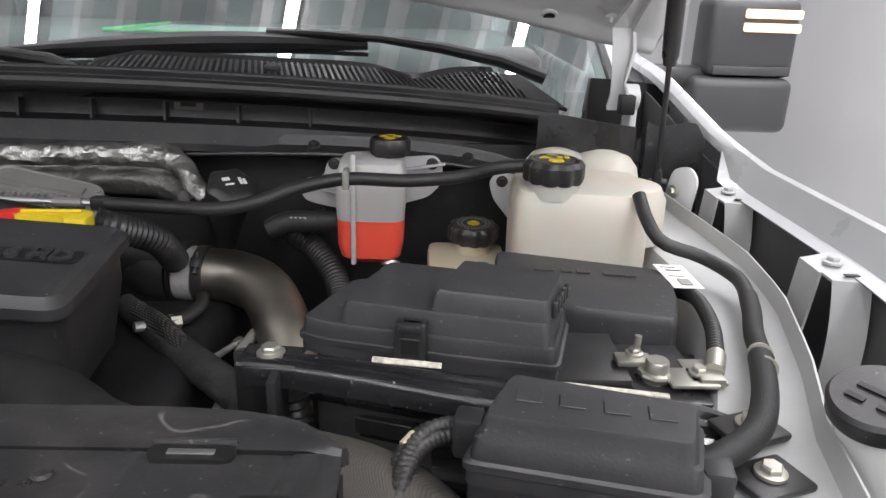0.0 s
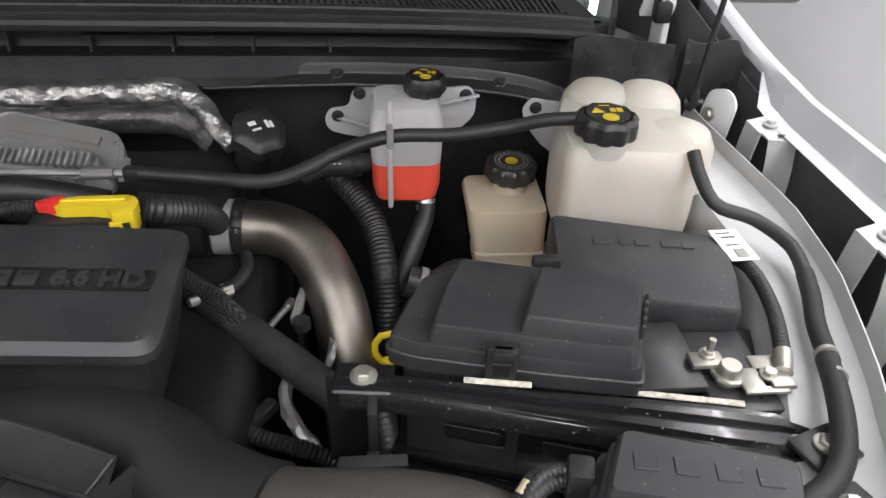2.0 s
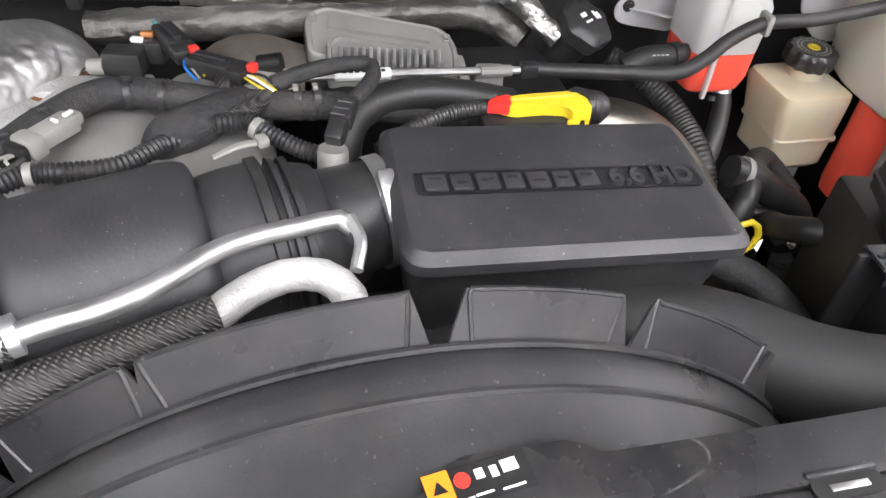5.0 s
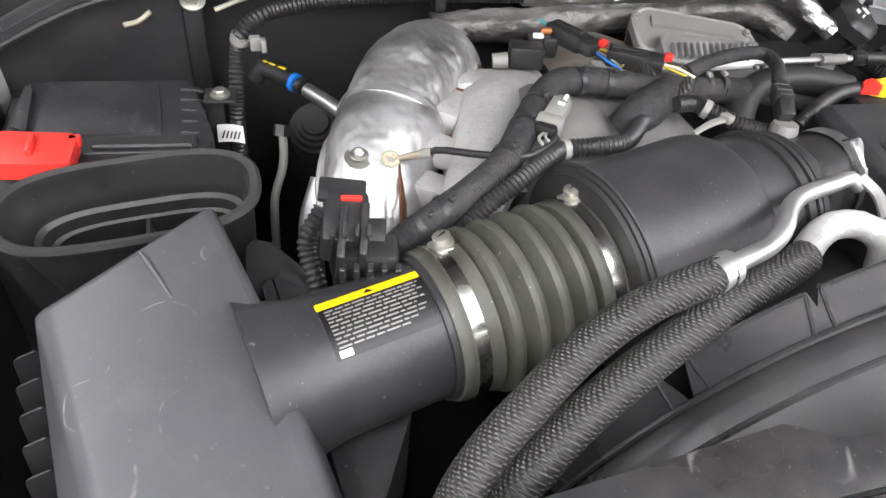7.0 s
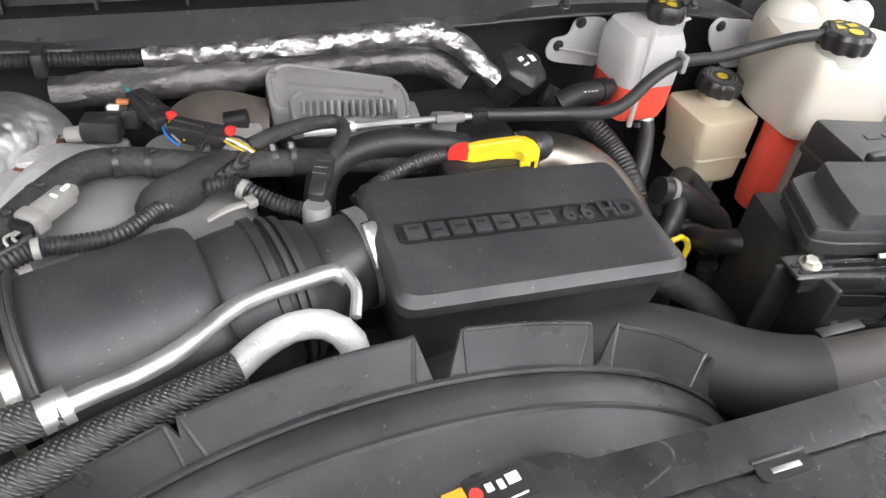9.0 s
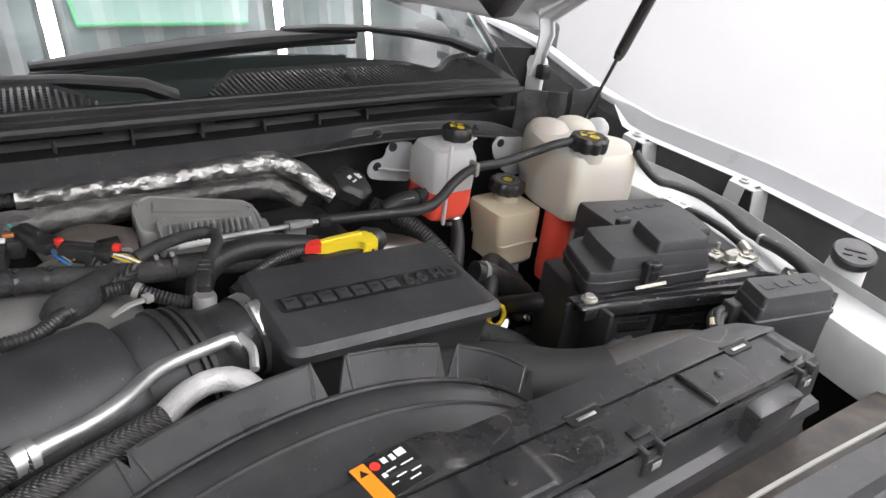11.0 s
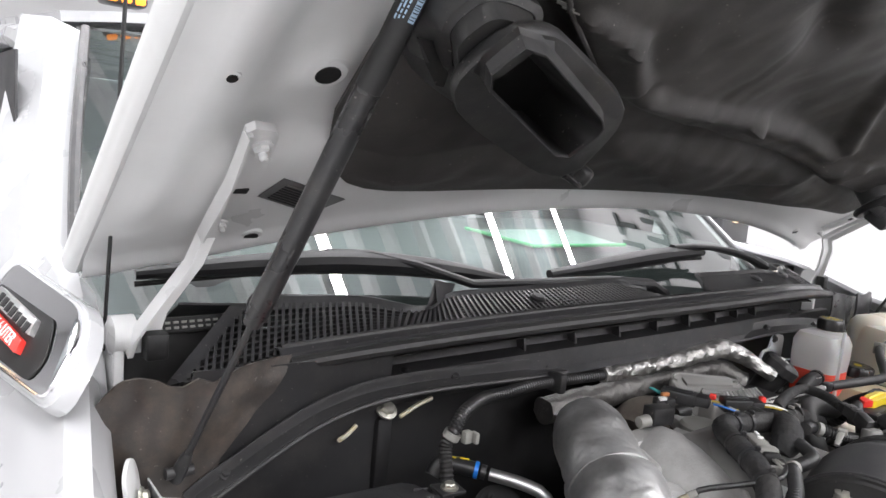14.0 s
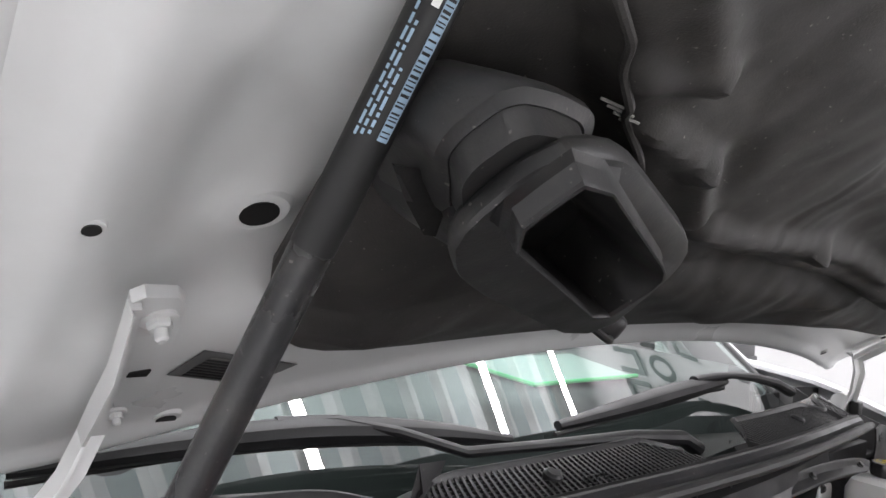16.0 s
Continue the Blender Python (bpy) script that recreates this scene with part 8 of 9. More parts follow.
def flange_skin(u, v):
    l_ = Vector((-0.468, 0.975, 1.372)).lerp(Vector((-0.484, 0.905, 1.358)), min(1, v * 2)).lerp(Vector((-0.474, 0.842, 1.318)), max(0, v * 2 - 1))
    r_ = Vector((-0.400, 0.950, 1.392)).lerp(Vector((-0.411, 0.893, 1.394)), min(1, v * 2)).lerp(Vector((-0.421, 0.840, 1.358)), max(0, v * 2 - 1))
    p = l_.lerp(r_, u) + Vector((0, 0, 0.016 * math.sin(math.pi * min(1.0, u * 1.1)) ** 0.7 - 0.05 * max(0, v - 0.88) / 0.12))
    e = (p.xy - seat).length
    rough = 1 - math.exp(-(e / 0.016) ** 4)
    p.z += rough * (0.0045 * noise.noise(Vector((u * 4, v * 5, 2.0))) - 0.003 * abs(noise.noise(Vector((u * 8, v * 9, 7.0)))) + 0.0004 * noise.noise(Vector((u * 22, v * 25, 4.0))))
    p.z += 0.003 * math.exp(-((e - 0.0205) / 0.003) ** 2) - 0.0015 * (e < 0.017)
    return p


part("flange_plate", sheet(flange_skin, span(0, 1, 46), span(0, 1, 56), 0.0015), M_SHIELD, hs, "crumpled flange plate", 60)
part("washer", lathe([(0.0135, 0), (0.0140, 0.002), (0.0095, 0.003), (0.0085, 0.0055), (0.0065, 0.0065)], (-0.446, 0.906, 1.3965), (-0.10, -0.25, 0.95), 24), M_ZINC, hs, "bolt and washer")
part("bolt_head", lathe([(0.0050, 0), (0.0050, 0.002), (0.0042, 0.0028)], (-0.4466, 0.9044, 1.4025), (-0.10, -0.25, 0.95), 6), M_CAST, hs)
part("rust_strip", sheet(lambda u, v: Vector((-0.4115, 0.897, 1.397)).lerp(Vector((-0.421, 0.843, 1.364)), v) + Vector((0.006 * u, 0, 0.003 - 0.014 * u)), [0, 0.5, 1], span(0, 1, 8), 0.002), M_RUST, hs, "rust-brown gasket edge")
part("outlet_neck", tube([(-0.300, 1.055, 1.372), (-0.318, 1.026, 1.372), (-0.335, 0.998, 1.366), (-0.345, 0.97, 1.35)], [0.030, 0.034, 0.034, 0.03], 24), M_RUST, hs, "rusty brown pipe under the shield")
part("support_tube", tube([(-0.475, 0.955, 1.34), (-0.492, 0.93, 1.30), (-0.492, 0.90, 1.24), (-0.485, 0.87, 1.18)], 0.012, 12), M_ALU, hs, "bright support tube")
part("hot_pipe", tube([(-0.31, 0.93, 1.33), (-0.33, 0.89, 1.33), (-0.36, 0.85, 1.31)], 0.03, 16), M_RUST, hs, "rusty brown pipe")
vt = thing("vent_tube", "aluminium tube with a blue ring and black nozzle", "tube", (-0.48, 1.12, 1.25))
part("tube", tube([(-0.468, 1.122, 1.350), (-0.44, 1.085, 1.345), (-0.425, 1.06, 1.335), (-0.42, 1.04, 1.30)], 0.0085, 14), M_ALU, vt)
part("ring", tube([(-0.4815, 1.1375, 1.3530), (-0.4780, 1.1335, 1.3524)], 0.0115, 20, steps=3), M_BLUE, vt, "bright blue ring")
part("collar", tube([(-0.4760, 1.1312, 1.352), (-0.4715, 1.126, 1.351)], 0.0098, 20, steps=3), M_PLASTIC, vt)
part("nozzle", tube([(-0.478, 1.134, 1.352), (-0.498, 1.158, 1.355), (-0.513, 1.172, 1.354), (-0.524, 1.172, 1.340)], [0.010, 0.0112, 0.0115, 0.010], 16), M_PLASTIC, vt, "black plastic elbow")
for mx_, my_, mw in ((-0.492, 1.147, 0.012), (-0.503, 1.158, 0.009), (-0.510, 1.166, 0.006)):
    part("mark", box((mx_, my_, 1.3665), (0.004, mw, 0.001), 0.0003, 1, (0, 0, 40)), M_YELLOW, vt, "", 0)
part("boot", lathe([(0.010, 0.0), (0.016, 0.001), (0.017, -0.004), (0.022, -0.003), (0.023, -0.009), (0.028, -0.008), (0.029, -0.015), (0.034, -0.014), (0.036, -0.040)], (-0.462, 1.098, 1.320), (-0.2, -0.5, 0.85), 32), M_DARK, vt, "black stepped rubber boot")
part("drain_line", tube([(-0.503, 1.078, 1.325), (-0.503, 1.069, 1.305), (-0.507, 1.058, 1.285), (-0.520, 1.035, 1.260), (-0.524, 1.02, 1.20)], 0.0050, 12), M_GREYPL, vt, "dull grey line")
part("line_nut", tube([(-0.502, 1.081, 1.330), (-0.5045, 1.0745, 1.319)], 0.0095, 6, steps=2), M_PLASTIC, vt, "black hex nut")

# ---- cast intake manifold ----
im = thing("intake_manifold", "pale cast aluminium intake manifold", "manifold", (-0.31, 0.88, 1.2))
MAN_L = [(-0.330, 1.010, 1.386), (-0.340, 0.975, 1.388), (-0.352, 0.940, 1.384), (-0.366, 0.905, 1.376), (-0.385, 0.865, 1.362), (-0.405, 0.825, 1.335), (-0.415, 0.80, 1.29)]
MAN_R = [(-0.205, 1.022, 1.404), (-0.225, 0.985, 1.412), (-0.250, 0.940, 1.414), (-0.275, 0.895, 1.408), (-0.305, 0.855, 1.396), (-0.340, 0.815, 1.370), (-0.36, 0.79, 1.32)]
gl_, gr_ = glide(MAN_L, 30), glide(MAN_R, 30)


def cast_skin(u, v):
    p = Vector(gl_[v]).lerp(Vector(gr_[v]), u)
    return p + Vector((0, 0, 0.022 * math.sin(math.pi * min(1, u * 1.15)) ** 0.8 - 0.05 * max(0, 0.08 - u) / 0.08))


part("runner", sheet(cast_skin, span(0, 1, 18), range(30), 0.01), M_CAST, im, "rounded cast runner", 60)
part("runner", tube([(-0.19, 0.985, 1.36), (-0.222, 0.935, 1.392), (-0.25, 0.885, 1.398), (-0.285, 0.84, 1.37)], [0.04, 0.052, 0.052, 0.03], 24, steps=24, squash=0.6), M_UNIT, im, "duller cast runner")
for (fx, fy, fz), fw, fl in (((-0.338, 0.985, 1.392), 0.030, 0.056), ((-0.364, 0.925, 1.384), 0.034, 0.030), ((-0.385, 0.890, 1.365), 0.040, 0.034)):
    part("flange", box((fx, fy, fz), (fw, fl, 0.026), 0.006, 2, (0, 12, -28)), M_CAST, im, "cast flange ear")
part("top_plate", box((-0.268, 1.028, 1.398), (0.11, 0.034, 0.016), 0.005, 2, (0, 4, 4)), M_CAST, im)
part("gasket_tab", box((-0.262, 1.012, 1.411), (0.020, 0.007, 0.003), 0.001, 1, (0, 0, 8)), M_RUST, im)
part("paper_tag", box((-0.316, 0.824, 1.424), (0.052, 0.018, 0.0012), 0.0004, 1, (8, 6, 20)), M_WHITE, im, "white paper tag under the harness", 0)
sn = thing("pressure_sensor", "black pressure sensor with copper and white tips on the manifold", "sensor", (-0.235, 1.035, 1.405))
part("body", join(box((-0.236, 1.034, 1.424), (0.038, 0.026, 0.026), 0.004, 2, (0, 0, -14)), box((-0.206, 1.042, 1.430), (0.018, 0.020, 0.024), 0.004, 2, (0, 0, -14))), M_PLASTIC, sn)
part("plug", box((-0.218, 1.044, 1.438), (0.024, 0.012, 0.012), 0.003, 2, (0, 0, -14)), M_SATIN, sn)
part("tip", box((-0.212, 1.043, 1.447), (0.013, 0.007, 0.006), 0.002, 2, (0, 0, -14)), surface("copper_tip", (0.6, 0.25, 0.1), 0.4, 0.6), sn, "copper tip")
part("tip", box((-0.222, 1.040, 1.443), (0.012, 0.007, 0.005), 0.0015, 2, (0, 0, -14)), M_WHITE, sn, "white tip")
part("nozzle", tube([(-0.256, 1.036, 1.418), (-0.272, 1.040, 1.416)], [0.009, 0.008], 12, steps=3), M_GREYPL, sn)
part("stub", tube([(-0.285, 1.055, 1.395), (-0.300, 1.060, 1.398)], 0.012, 12, steps=3), M_GREYPL, sn)
part("stub_end", tube([(-0.279, 1.053, 1.394), (-0.286, 1.055, 1.395)], 0.0085, 12, steps=2), M_RUST, sn, "brown stained end")

# ---- harness and looms over the engine ----
hn = thing("main_harness", "thick cloth-taped wiring harness over the engine", "harness", (-0.22, 0.88, 1.3))
TRUNK_PTS = [(-0.060, 0.925, 1.426), (-0.097, 0.923, 1.432), (-0.133, 0.921, 1.436), (-0.175, 0.929, 1.440), (-0.216, 0.937, 1.443), (-0.249, 0.931, 1.444), (-0.285, 0.890, 1.443), (-0.311, 0.855, 1.440), (-0.336, 0.826, 1.432), (-0.375, 0.805, 1.418), (-0.408, 0.796, 1.402), (-0.432, 0.793, 1.385), (-0.45, 0.79, 1.35)]
part("trunk", tube(TRUNK_PTS, 0.0138, 18, steps=110, crinkle=0.05), M_TAPE, hn, "taped main trunk")
part("branch", tube([(-0.122, 0.929, 1.436), (-0.140, 0.905, 1.440), (-0.160, 0.890, 1.438), (-0.183, 0.879, 1.434), (-0.197, 0.880, 1.420)], [0.012, 0.016, 0.019, 0.019, 0.015], 18, steps=30, crinkle=0.08), M_TAPE, hn, "lumpy taped branch")
part("branch", tube([(-0.150, 0.992, 1.440), (-0.142, 0.965, 1.441), (-0.139, 0.948, 1.441), (-0.146, 0.915, 1.440)], [0.007, 0.009, 0.009, 0.010], 14), M_AC, hn, "netted branch")
part("branch", tube([(-0.100, 0.930, 1.438), (-0.108, 0.915, 1.440), (-0.122, 0.900, 1.440), (-0.146, 0.884, 1.440), (-0.166, 0.878, 1.436)], 0.0085, 14), M_AC, hn, "netted branch")
part("branch", tube([(-0.060, 0.925, 1.428), (-0.02, 0.93, 1.42), (0.03, 0.94, 1.405), (0.09, 0.95, 1.385)], [0.0138, 0.013, 0.012, 0.012], 14, crinkle=0.05), M_TAPE, hn)
for bx_ in (-0.077, -0.059):
    part("band", tube([(bx_ - 0.003, 0.9285, 1.4315), (bx_ + 0.003, 0.9285, 1.4305)], 0.0152, 18, steps=2), M_PLASTIC, hn, "black band")
    part("band_stud", box((bx_, 0.925, 1.447), (0.005, 0.008, 0.004), 0.001), M_GREYPL, hn)
lo1 = thing("wire_loom", "black corrugated wire loom with pale ties", "wire loom", (-0.2, 0.84, 1.35))
part("loom", tube([(-0.045, 0.842, 1.424), (-0.074, 0.848, 1.430), (-0.100, 0.863, 1.437), (-0.121, 0.878, 1.443), (-0.146, 0.874, 1.446)], 0.0076, 14, corr=(0.0042, 0.0008)), M_LOOM, lo1)
part("loom", tube([(-0.172, 0.874, 1.432), (-0.188, 0.860, 1.438), (-0.219, 0.831, 1.440), (-0.255, 0.826, 1.441), (-0.281, 0.826, 1.441), (-0.307, 0.811, 1.440), (-0.341, 0.793, 1.432), (-0.373, 0.784, 1.412), (-0.40, 0.775, 1.38)], 0.0076, 14, corr=(0.0042, 0.0008)), M_LOOM, lo1)
part("loom", tube([(-0.012, 0.852, 1.422), (0.013, 0.864, 1.430), (0.054, 0.886, 1.433), (0.093, 0.900, 1.430), (0.12, 0.905, 1.424)], 0.0074, 14, corr=(0.0042, 0.0008)), M_LOOM, lo1)
for q, e in (((-0.110, 0.8685, 1.440), (-0.115, 0.8725, 1.4415)), ((-0.278, 0.8262, 1.441), (-0.284, 0.8258, 1.441))):
    part("tie", tube([q, e], 0.0094, 14, steps=2), M_GREYPL, lo1, "pale cable tie")
part("tie_tail", join(tube([(-0.148, 0.833, 1.440), (-0.128, 0.838, 1.446), (-0.112, 0.842, 1.446)], [0.003, 0.0042, 0.004], 8, squash=0.6), box((-0.109, 0.8425, 1.447), (0.010, 0.012, 0.008), 0.002, 2, (0, 0, 20))), M_GREYPL, lo1, "pale plastic clip on the elbow")
lo2 = thing("wire_lead", "thin grey sensor lead with a brass end", "wire", (-0.36, 0.86, 1.36))
part("lead", tube([(-0.285, 0.838, 1.446), (-0.297, 0.827, 1.444), (-0.321, 0.822, 1.440), (-0.352, 0.846, 1.430), (-0.378, 0.877, 1.417), (-0.389, 0.884, 1.409)], 0.0034, 10), M_PLASTIC, lo2)
part("sleeve", tube([(-0.384, 0.881, 1.412), (-0.392, 0.886, 1.408)], 0.0048, 10, steps=3), M_GREYPL, lo2)
part("ferrule", tube([(-0.390, 0.885, 1.408), (-0.400, 0.889, 1.405), (-0.412, 0.892, 1.401)], [0.0044, 0.0036, 0.0028], 10), surface("tinned_brass", (0.42, 0.37, 0.28), 0.45, 0.8), lo2)
part("eye", tube([(-0.419 + 0.0062 * math.cos(a), 0.8935 + 0.0062 * math.sin(a), 1.4005 + 0.002 * math.sin(a)) for a in span(0, 2 * math.pi, 14)], 0.0032, 8, ends=False), M_CREAM, lo2, "pale eyelet")
gc = thing("connector", "pale grey wiring connector on the harness", "connector", (-0.26, 0.87, 1.42))
gq, gp_ = Vector((-0.254, 0.894, 1.449)), Vector((-0.296, 0.842, 1.447))
gturn = math.degrees(math.atan2(gq.y - gp_.y, gq.x - gp_.x)) - 90
part("body", join(box(gq.lerp(gp_, 0.36), (0.019, 0.036, 0.015), 0.003, 2, (0, 0, gturn)), box(gq.lerp(gp_, 0.08), (0.013, 0.012, 0.011), 0.003, 2, (0, 0, gturn))), M_GREYPL, gc)
part("collar", box(gq.lerp(gp_, 0.72), (0.025, 0.016, 0.018), 0.004, 2, (0, 0, gturn)), M_GREYPL, gc)
part("latch", join(box(gq.lerp(gp_, 0.20) + Vector((0.004, 0, 0.009)), (0.004, 0.009, 0.003), 0.001, 2, (0, 0, gturn)), box(gq.lerp(gp_, 0.38) + Vector((0.003, 0, 0.009)), (0.007, 0.003, 0.003), 0.001, 2, (0, 0, gturn))), M_WHITE, gc)
part("seal", box(gq.lerp(gp_, 0.90), (0.021, 0.010, 0.015), 0.004, 2, (0, 0, gturn)), M_INK_GAP, gc)
for k in range(2):
    part("wire", tube([gq.lerp(gp_, 0.92) + Vector((0.003 * k, 0, 0)), Vector((-0.303 + 0.006 * k, 0.835, 1.449)), Vector((-0.300 + 0.01 * k, 0.828, 1.444))], 0.0015, 6), M_GREYPL, gc)


def long_plug(at, towards, red, n_wires):
    """A long black multi-way plug, its red lock at the near end and a fan of coloured wires."""
    a, b = Vector(at), Vector(towards)
    d = (b - a).normalized()
    turn = math.degrees(math.atan2(d.y, d.x))
    pl = thing("connector", "black wiring connector with a red lock", "connector", (red[0], red[1], red[2] - 0.03), "red-locked connectors")
    part("body", join(box(a.lerp(b, 0.36), ((b - a).length * 0.70, 0.022, 0.019), 0.003, 2, (0, 0, turn)), box(a.lerp(b, 0.82), ((b - a).length * 0.30, 0.025, 0.015), 0.003, 2, (0, 0, turn))), M_PLASTIC, pl)
    part("rail", box(a.lerp(b, 0.35) + Vector((0, 0, 0.0105)), ((b - a).length * 0.55, 0.006, 0.003), 0.001, 1, (0, 0, turn)), M_SATIN, pl)
    part("lock", join(box(red, (0.009, 0.009, 0.008), 0.002, 2, (0, 0, turn)), box(Vector(red) + d * -0.007 + Vector((0, 0, -0.002)), (0.007, 0.008, 0.004), 0.002, 2, (0, 0, turn))), M_RED, pl, "red lock")
    for k, wm in enumerate(((M_PRINT, M_WHITE, M_PRINT, M_INK_GAP), (M_BLUE, M_GREYPL, M_PLASTIC, M_PRINT, M_WHITE))[n_wires > 4][:n_wires]):
        o = Vector((0.0022 * (k - n_wires / 2), 0.0022 * (k - n_wires / 2), 0.001 * (k % 2)))
        part("wire", tube([b + o, b + d * 0.012 + o * 1.5 + Vector((0, -0.004, 0)), b + d * 0.024 + o + Vector((0.002, -0.012, -0.004))], 0.0013, 6), wm, pl)
    return pl


p1 = long_plug((-0.200, 1.058, 1.442), (-0.170, 0.994, 1.445), (-0.166, 0.996, 1.452), 5)
part("loose_end", tube([(-0.200, 1.058, 1.442), (-0.206, 1.066, 1.446), (-0.209, 1.072, 1.447)], [0.003, 0.002, 0.0012], 6), surface("teal_wire", (0.05, 0.35, 0.35), 0.5), p1, "teal wire ends")
p2 = long_plug((-0.168, 0.982, 1.446), (-0.116, 0.949, 1.448), (-0.113, 0.951, 1.455), 4)

mc = thing("sensor_connector", "black airflow sensor plug with a red lock on the intake tube", "connector", (-0.47, 0.78, 1.40))
part("plug_body", join(box((-0.478, 0.782, 1.430), (0.030, 0.030, 0.030), 0.004, 2, (22, 0, -14)), box((-0.472, 0.768, 1.424), (0.040, 0.022, 0.010), 0.002, 2, (22, 0, -14))), M_PLASTIC, mc)
part("plug", join(box((-0.483, 0.775, 1.428), (0.032, 0.05, 0.036), 0.005, 2, (20, 5, -12)), box((-0.488, 0.757, 1.422), (0.006, 0.045, 0.05), 0.002, 2, (20, 5, -12)), box((-0.472, 0.757, 1.422), (0.006, 0.045, 0.05), 0.002, 2, (20, 5, -12))), M_PLASTIC, mc)
for k in range(4):
    part("rail", box((-0.4955 + 0.0085 * k, 0.7525 - 0.0015 * k, 1.430), (0.0026, 0.010, 0.040), 0.0006, 1, (20, 5, -12)), M_SATIN, mc)
for k in range(5):
    part("tooth", box((-0.4905 + 0.0100 * k, 0.7360 - 0.0020 * k, 1.4145), (0.0045, 0.008, 0.016), 0.0008, 1, (10, 0, -12)), M_SATIN, mc)
part("hood_cap", box((-0.481, 0.790, 1.448), (0.036, 0.022, 0.006), 0.002, 2, (14, 5, -12)), M_PLASTIC, mc)
part("lock", box((-0.476, 0.778, 1.4495), (0.016, 0.004, 0.004), 0.001, 2, (10, 0, -12)), M_RED, mc, "red lock")
part("base", box((-0.468, 0.752, 1.412), (0.045, 0.03, 0.026), 0.005, 2, (0, 0, -12)), M_PLASTIC, mc)
part("lead", tube([(-0.495, 0.80, 1.425), (-0.51, 0.79, 1.40), (-0.505, 0.765, 1.37)], 0.0072, 12, corr=(0.005, 0.001)), M_LOOM, mc)
pv = thing("hose_plug", "black sensor plug on a pale round seat above the elbow pipe", "connector", (-0.05, 0.83, 1.43))
part("seat", lathe([(0.0125, -0.012), (0.0130, -0.002), (0.0130, 0.008), (0.0115, 0.012)], (-0.054, 0.826, 1.434), (0.05, 0.1, 1), 20), M_UNIT, pv, "pale round seat")
part("stem", join(box((-0.049, 0.840, 1.451), (0.015, 0.022, 0.018), 0.003, 2, (20, 0, -22)), box((-0.041, 0.858, 1.456), (0.018, 0.020, 0.016), 0.003, 2, (12, 0, -22)), box((-0.034, 0.872, 1.457), (0.013, 0.014, 0.013), 0.002, 2, (12, 0, -22))), M_PLASTIC, pv, "stepped black plug")
for k in range(3):
    part("rib", box((-0.0465 + 0.004 * k, 0.848 + 0.009 * k, 1.4645), (0.013, 0.002, 0.002), 0.0006, 1, (12, 0, -22)), M_SATIN, pv)
part("lead", tube([(-0.030, 0.880, 1.457), (-0.014, 0.903, 1.459), (-0.006, 0.922, 1.459), (-0.008, 0.940, 1.459), (-0.032, 0.943, 1.458), (-0.065, 0.942, 1.453), (-0.096, 0.936, 1.444)], [0.0065, 0.0072, 0.0072, 0.0070, 0.0072, 0.0075, 0.009], 12, crinkle=0.08), M_TAPE, pv, "taped lead")

# ---- air-conditioning lines ----
a1 = thing("refrigerant_line", "bright aluminium line running into a braided black hose", "refrigerant line", (-0.25, 0.64, 1.3), "refrigerant lines")
part("tube", tube([(-0.258, 0.633, 1.466), (-0.235, 0.642, 1.466), (-0.202, 0.654, 1.464), (-0.175, 0.672, 1.461), (-0.150, 0.697, 1.457), (-0.124, 0.714, 1.454), (-0.085, 0.726, 1.451), (-0.058, 0.733, 1.449), (-0.05, 0.728, 1.444)], 0.0072, 16), M_ALU, a1, "bright aluminium tube")
part("ferrule", tube([(-0.262, 0.632, 1.466), (-0.245, 0.638, 1.4665)], 0.0125, 14, steps=3), M_ALU, a1)
part("hose", tube([(-0.25, 0.636, 1.466), (-0.316, 0.621, 1.461), (-0.362, 0.604, 1.452), (-0.408, 0.578, 1.442), (-0.444, 0.555, 1.432), (-0.47, 0.53, 1.42), (-0.50, 0.49, 1.37)], 0.0128, 14), M_AC, a1, "braided black hose")
a2 = thing("refrigerant_line", "thick pale aluminium line with a braided black hose", "refrigerant line", (-0.2, 0.66, 1.28), "refrigerant lines")
part("tube", tube([(-0.155, 0.662, 1.43), (-0.125, 0.684, 1.434), (-0.098, 0.695, 1.435), (-0.074, 0.692, 1.434), (-0.062, 0.682, 1.430), (-0.056, 0.675, 1.42), (-0.054, 0.672, 1.40)], [0.0115, 0.0118, 0.0118, 0.0118, 0.0122, 0.012, 0.011], 18), M_CAST, a2, "thick pale tube")
part("hose", tube([(-0.145, 0.668, 1.432), (-0.179, 0.655, 1.431), (-0.225, 0.639, 1.43), (-0.272, 0.621, 1.428), (-0.355, 0.585, 1.42), (-0.402, 0.56, 1.41), (-0.435, 0.538, 1.40), (-0.46, 0.50, 1.36)], 0.0142, 14), M_AC, a2, "braided black hose")
part("clip", tube([(-0.052, 0.730, 1.452), (-0.046, 0.712, 1.446), (-0.052, 0.69, 1.438)], 0.0048, 8), M_ALU, a2, "wire tie clip")

# ---- brackets and small parts in the left corner ----
lb_ = thing("corner_brace", "black painted brace with a bright bolt on the firewall", "brace", (-0.6, 1.2, 1.3))
BR_MID = glide([(-0.845, 1.188, 1.372), (-0.82, 1.188, 1.388), (-0.78, 1.188, 1.408), (-0.735, 1.190, 1.430), (-0.68, 1.192, 1.450), (-0.613, 1.194, 1.461), (-0.521, 1.196, 1.462), (-0.395, 1.198, 1.456), (-0.274, 1.198, 1.451), (-0.10, 1.198, 1.446)], 60)
BR_TOP = [Vector(p) + Vector((0, 0.009, 0.010)) for p in BR_MID]
BR_LOW = [Vector(p) - Vector((0, 0.010, 0.010)) for p in BR_MID]
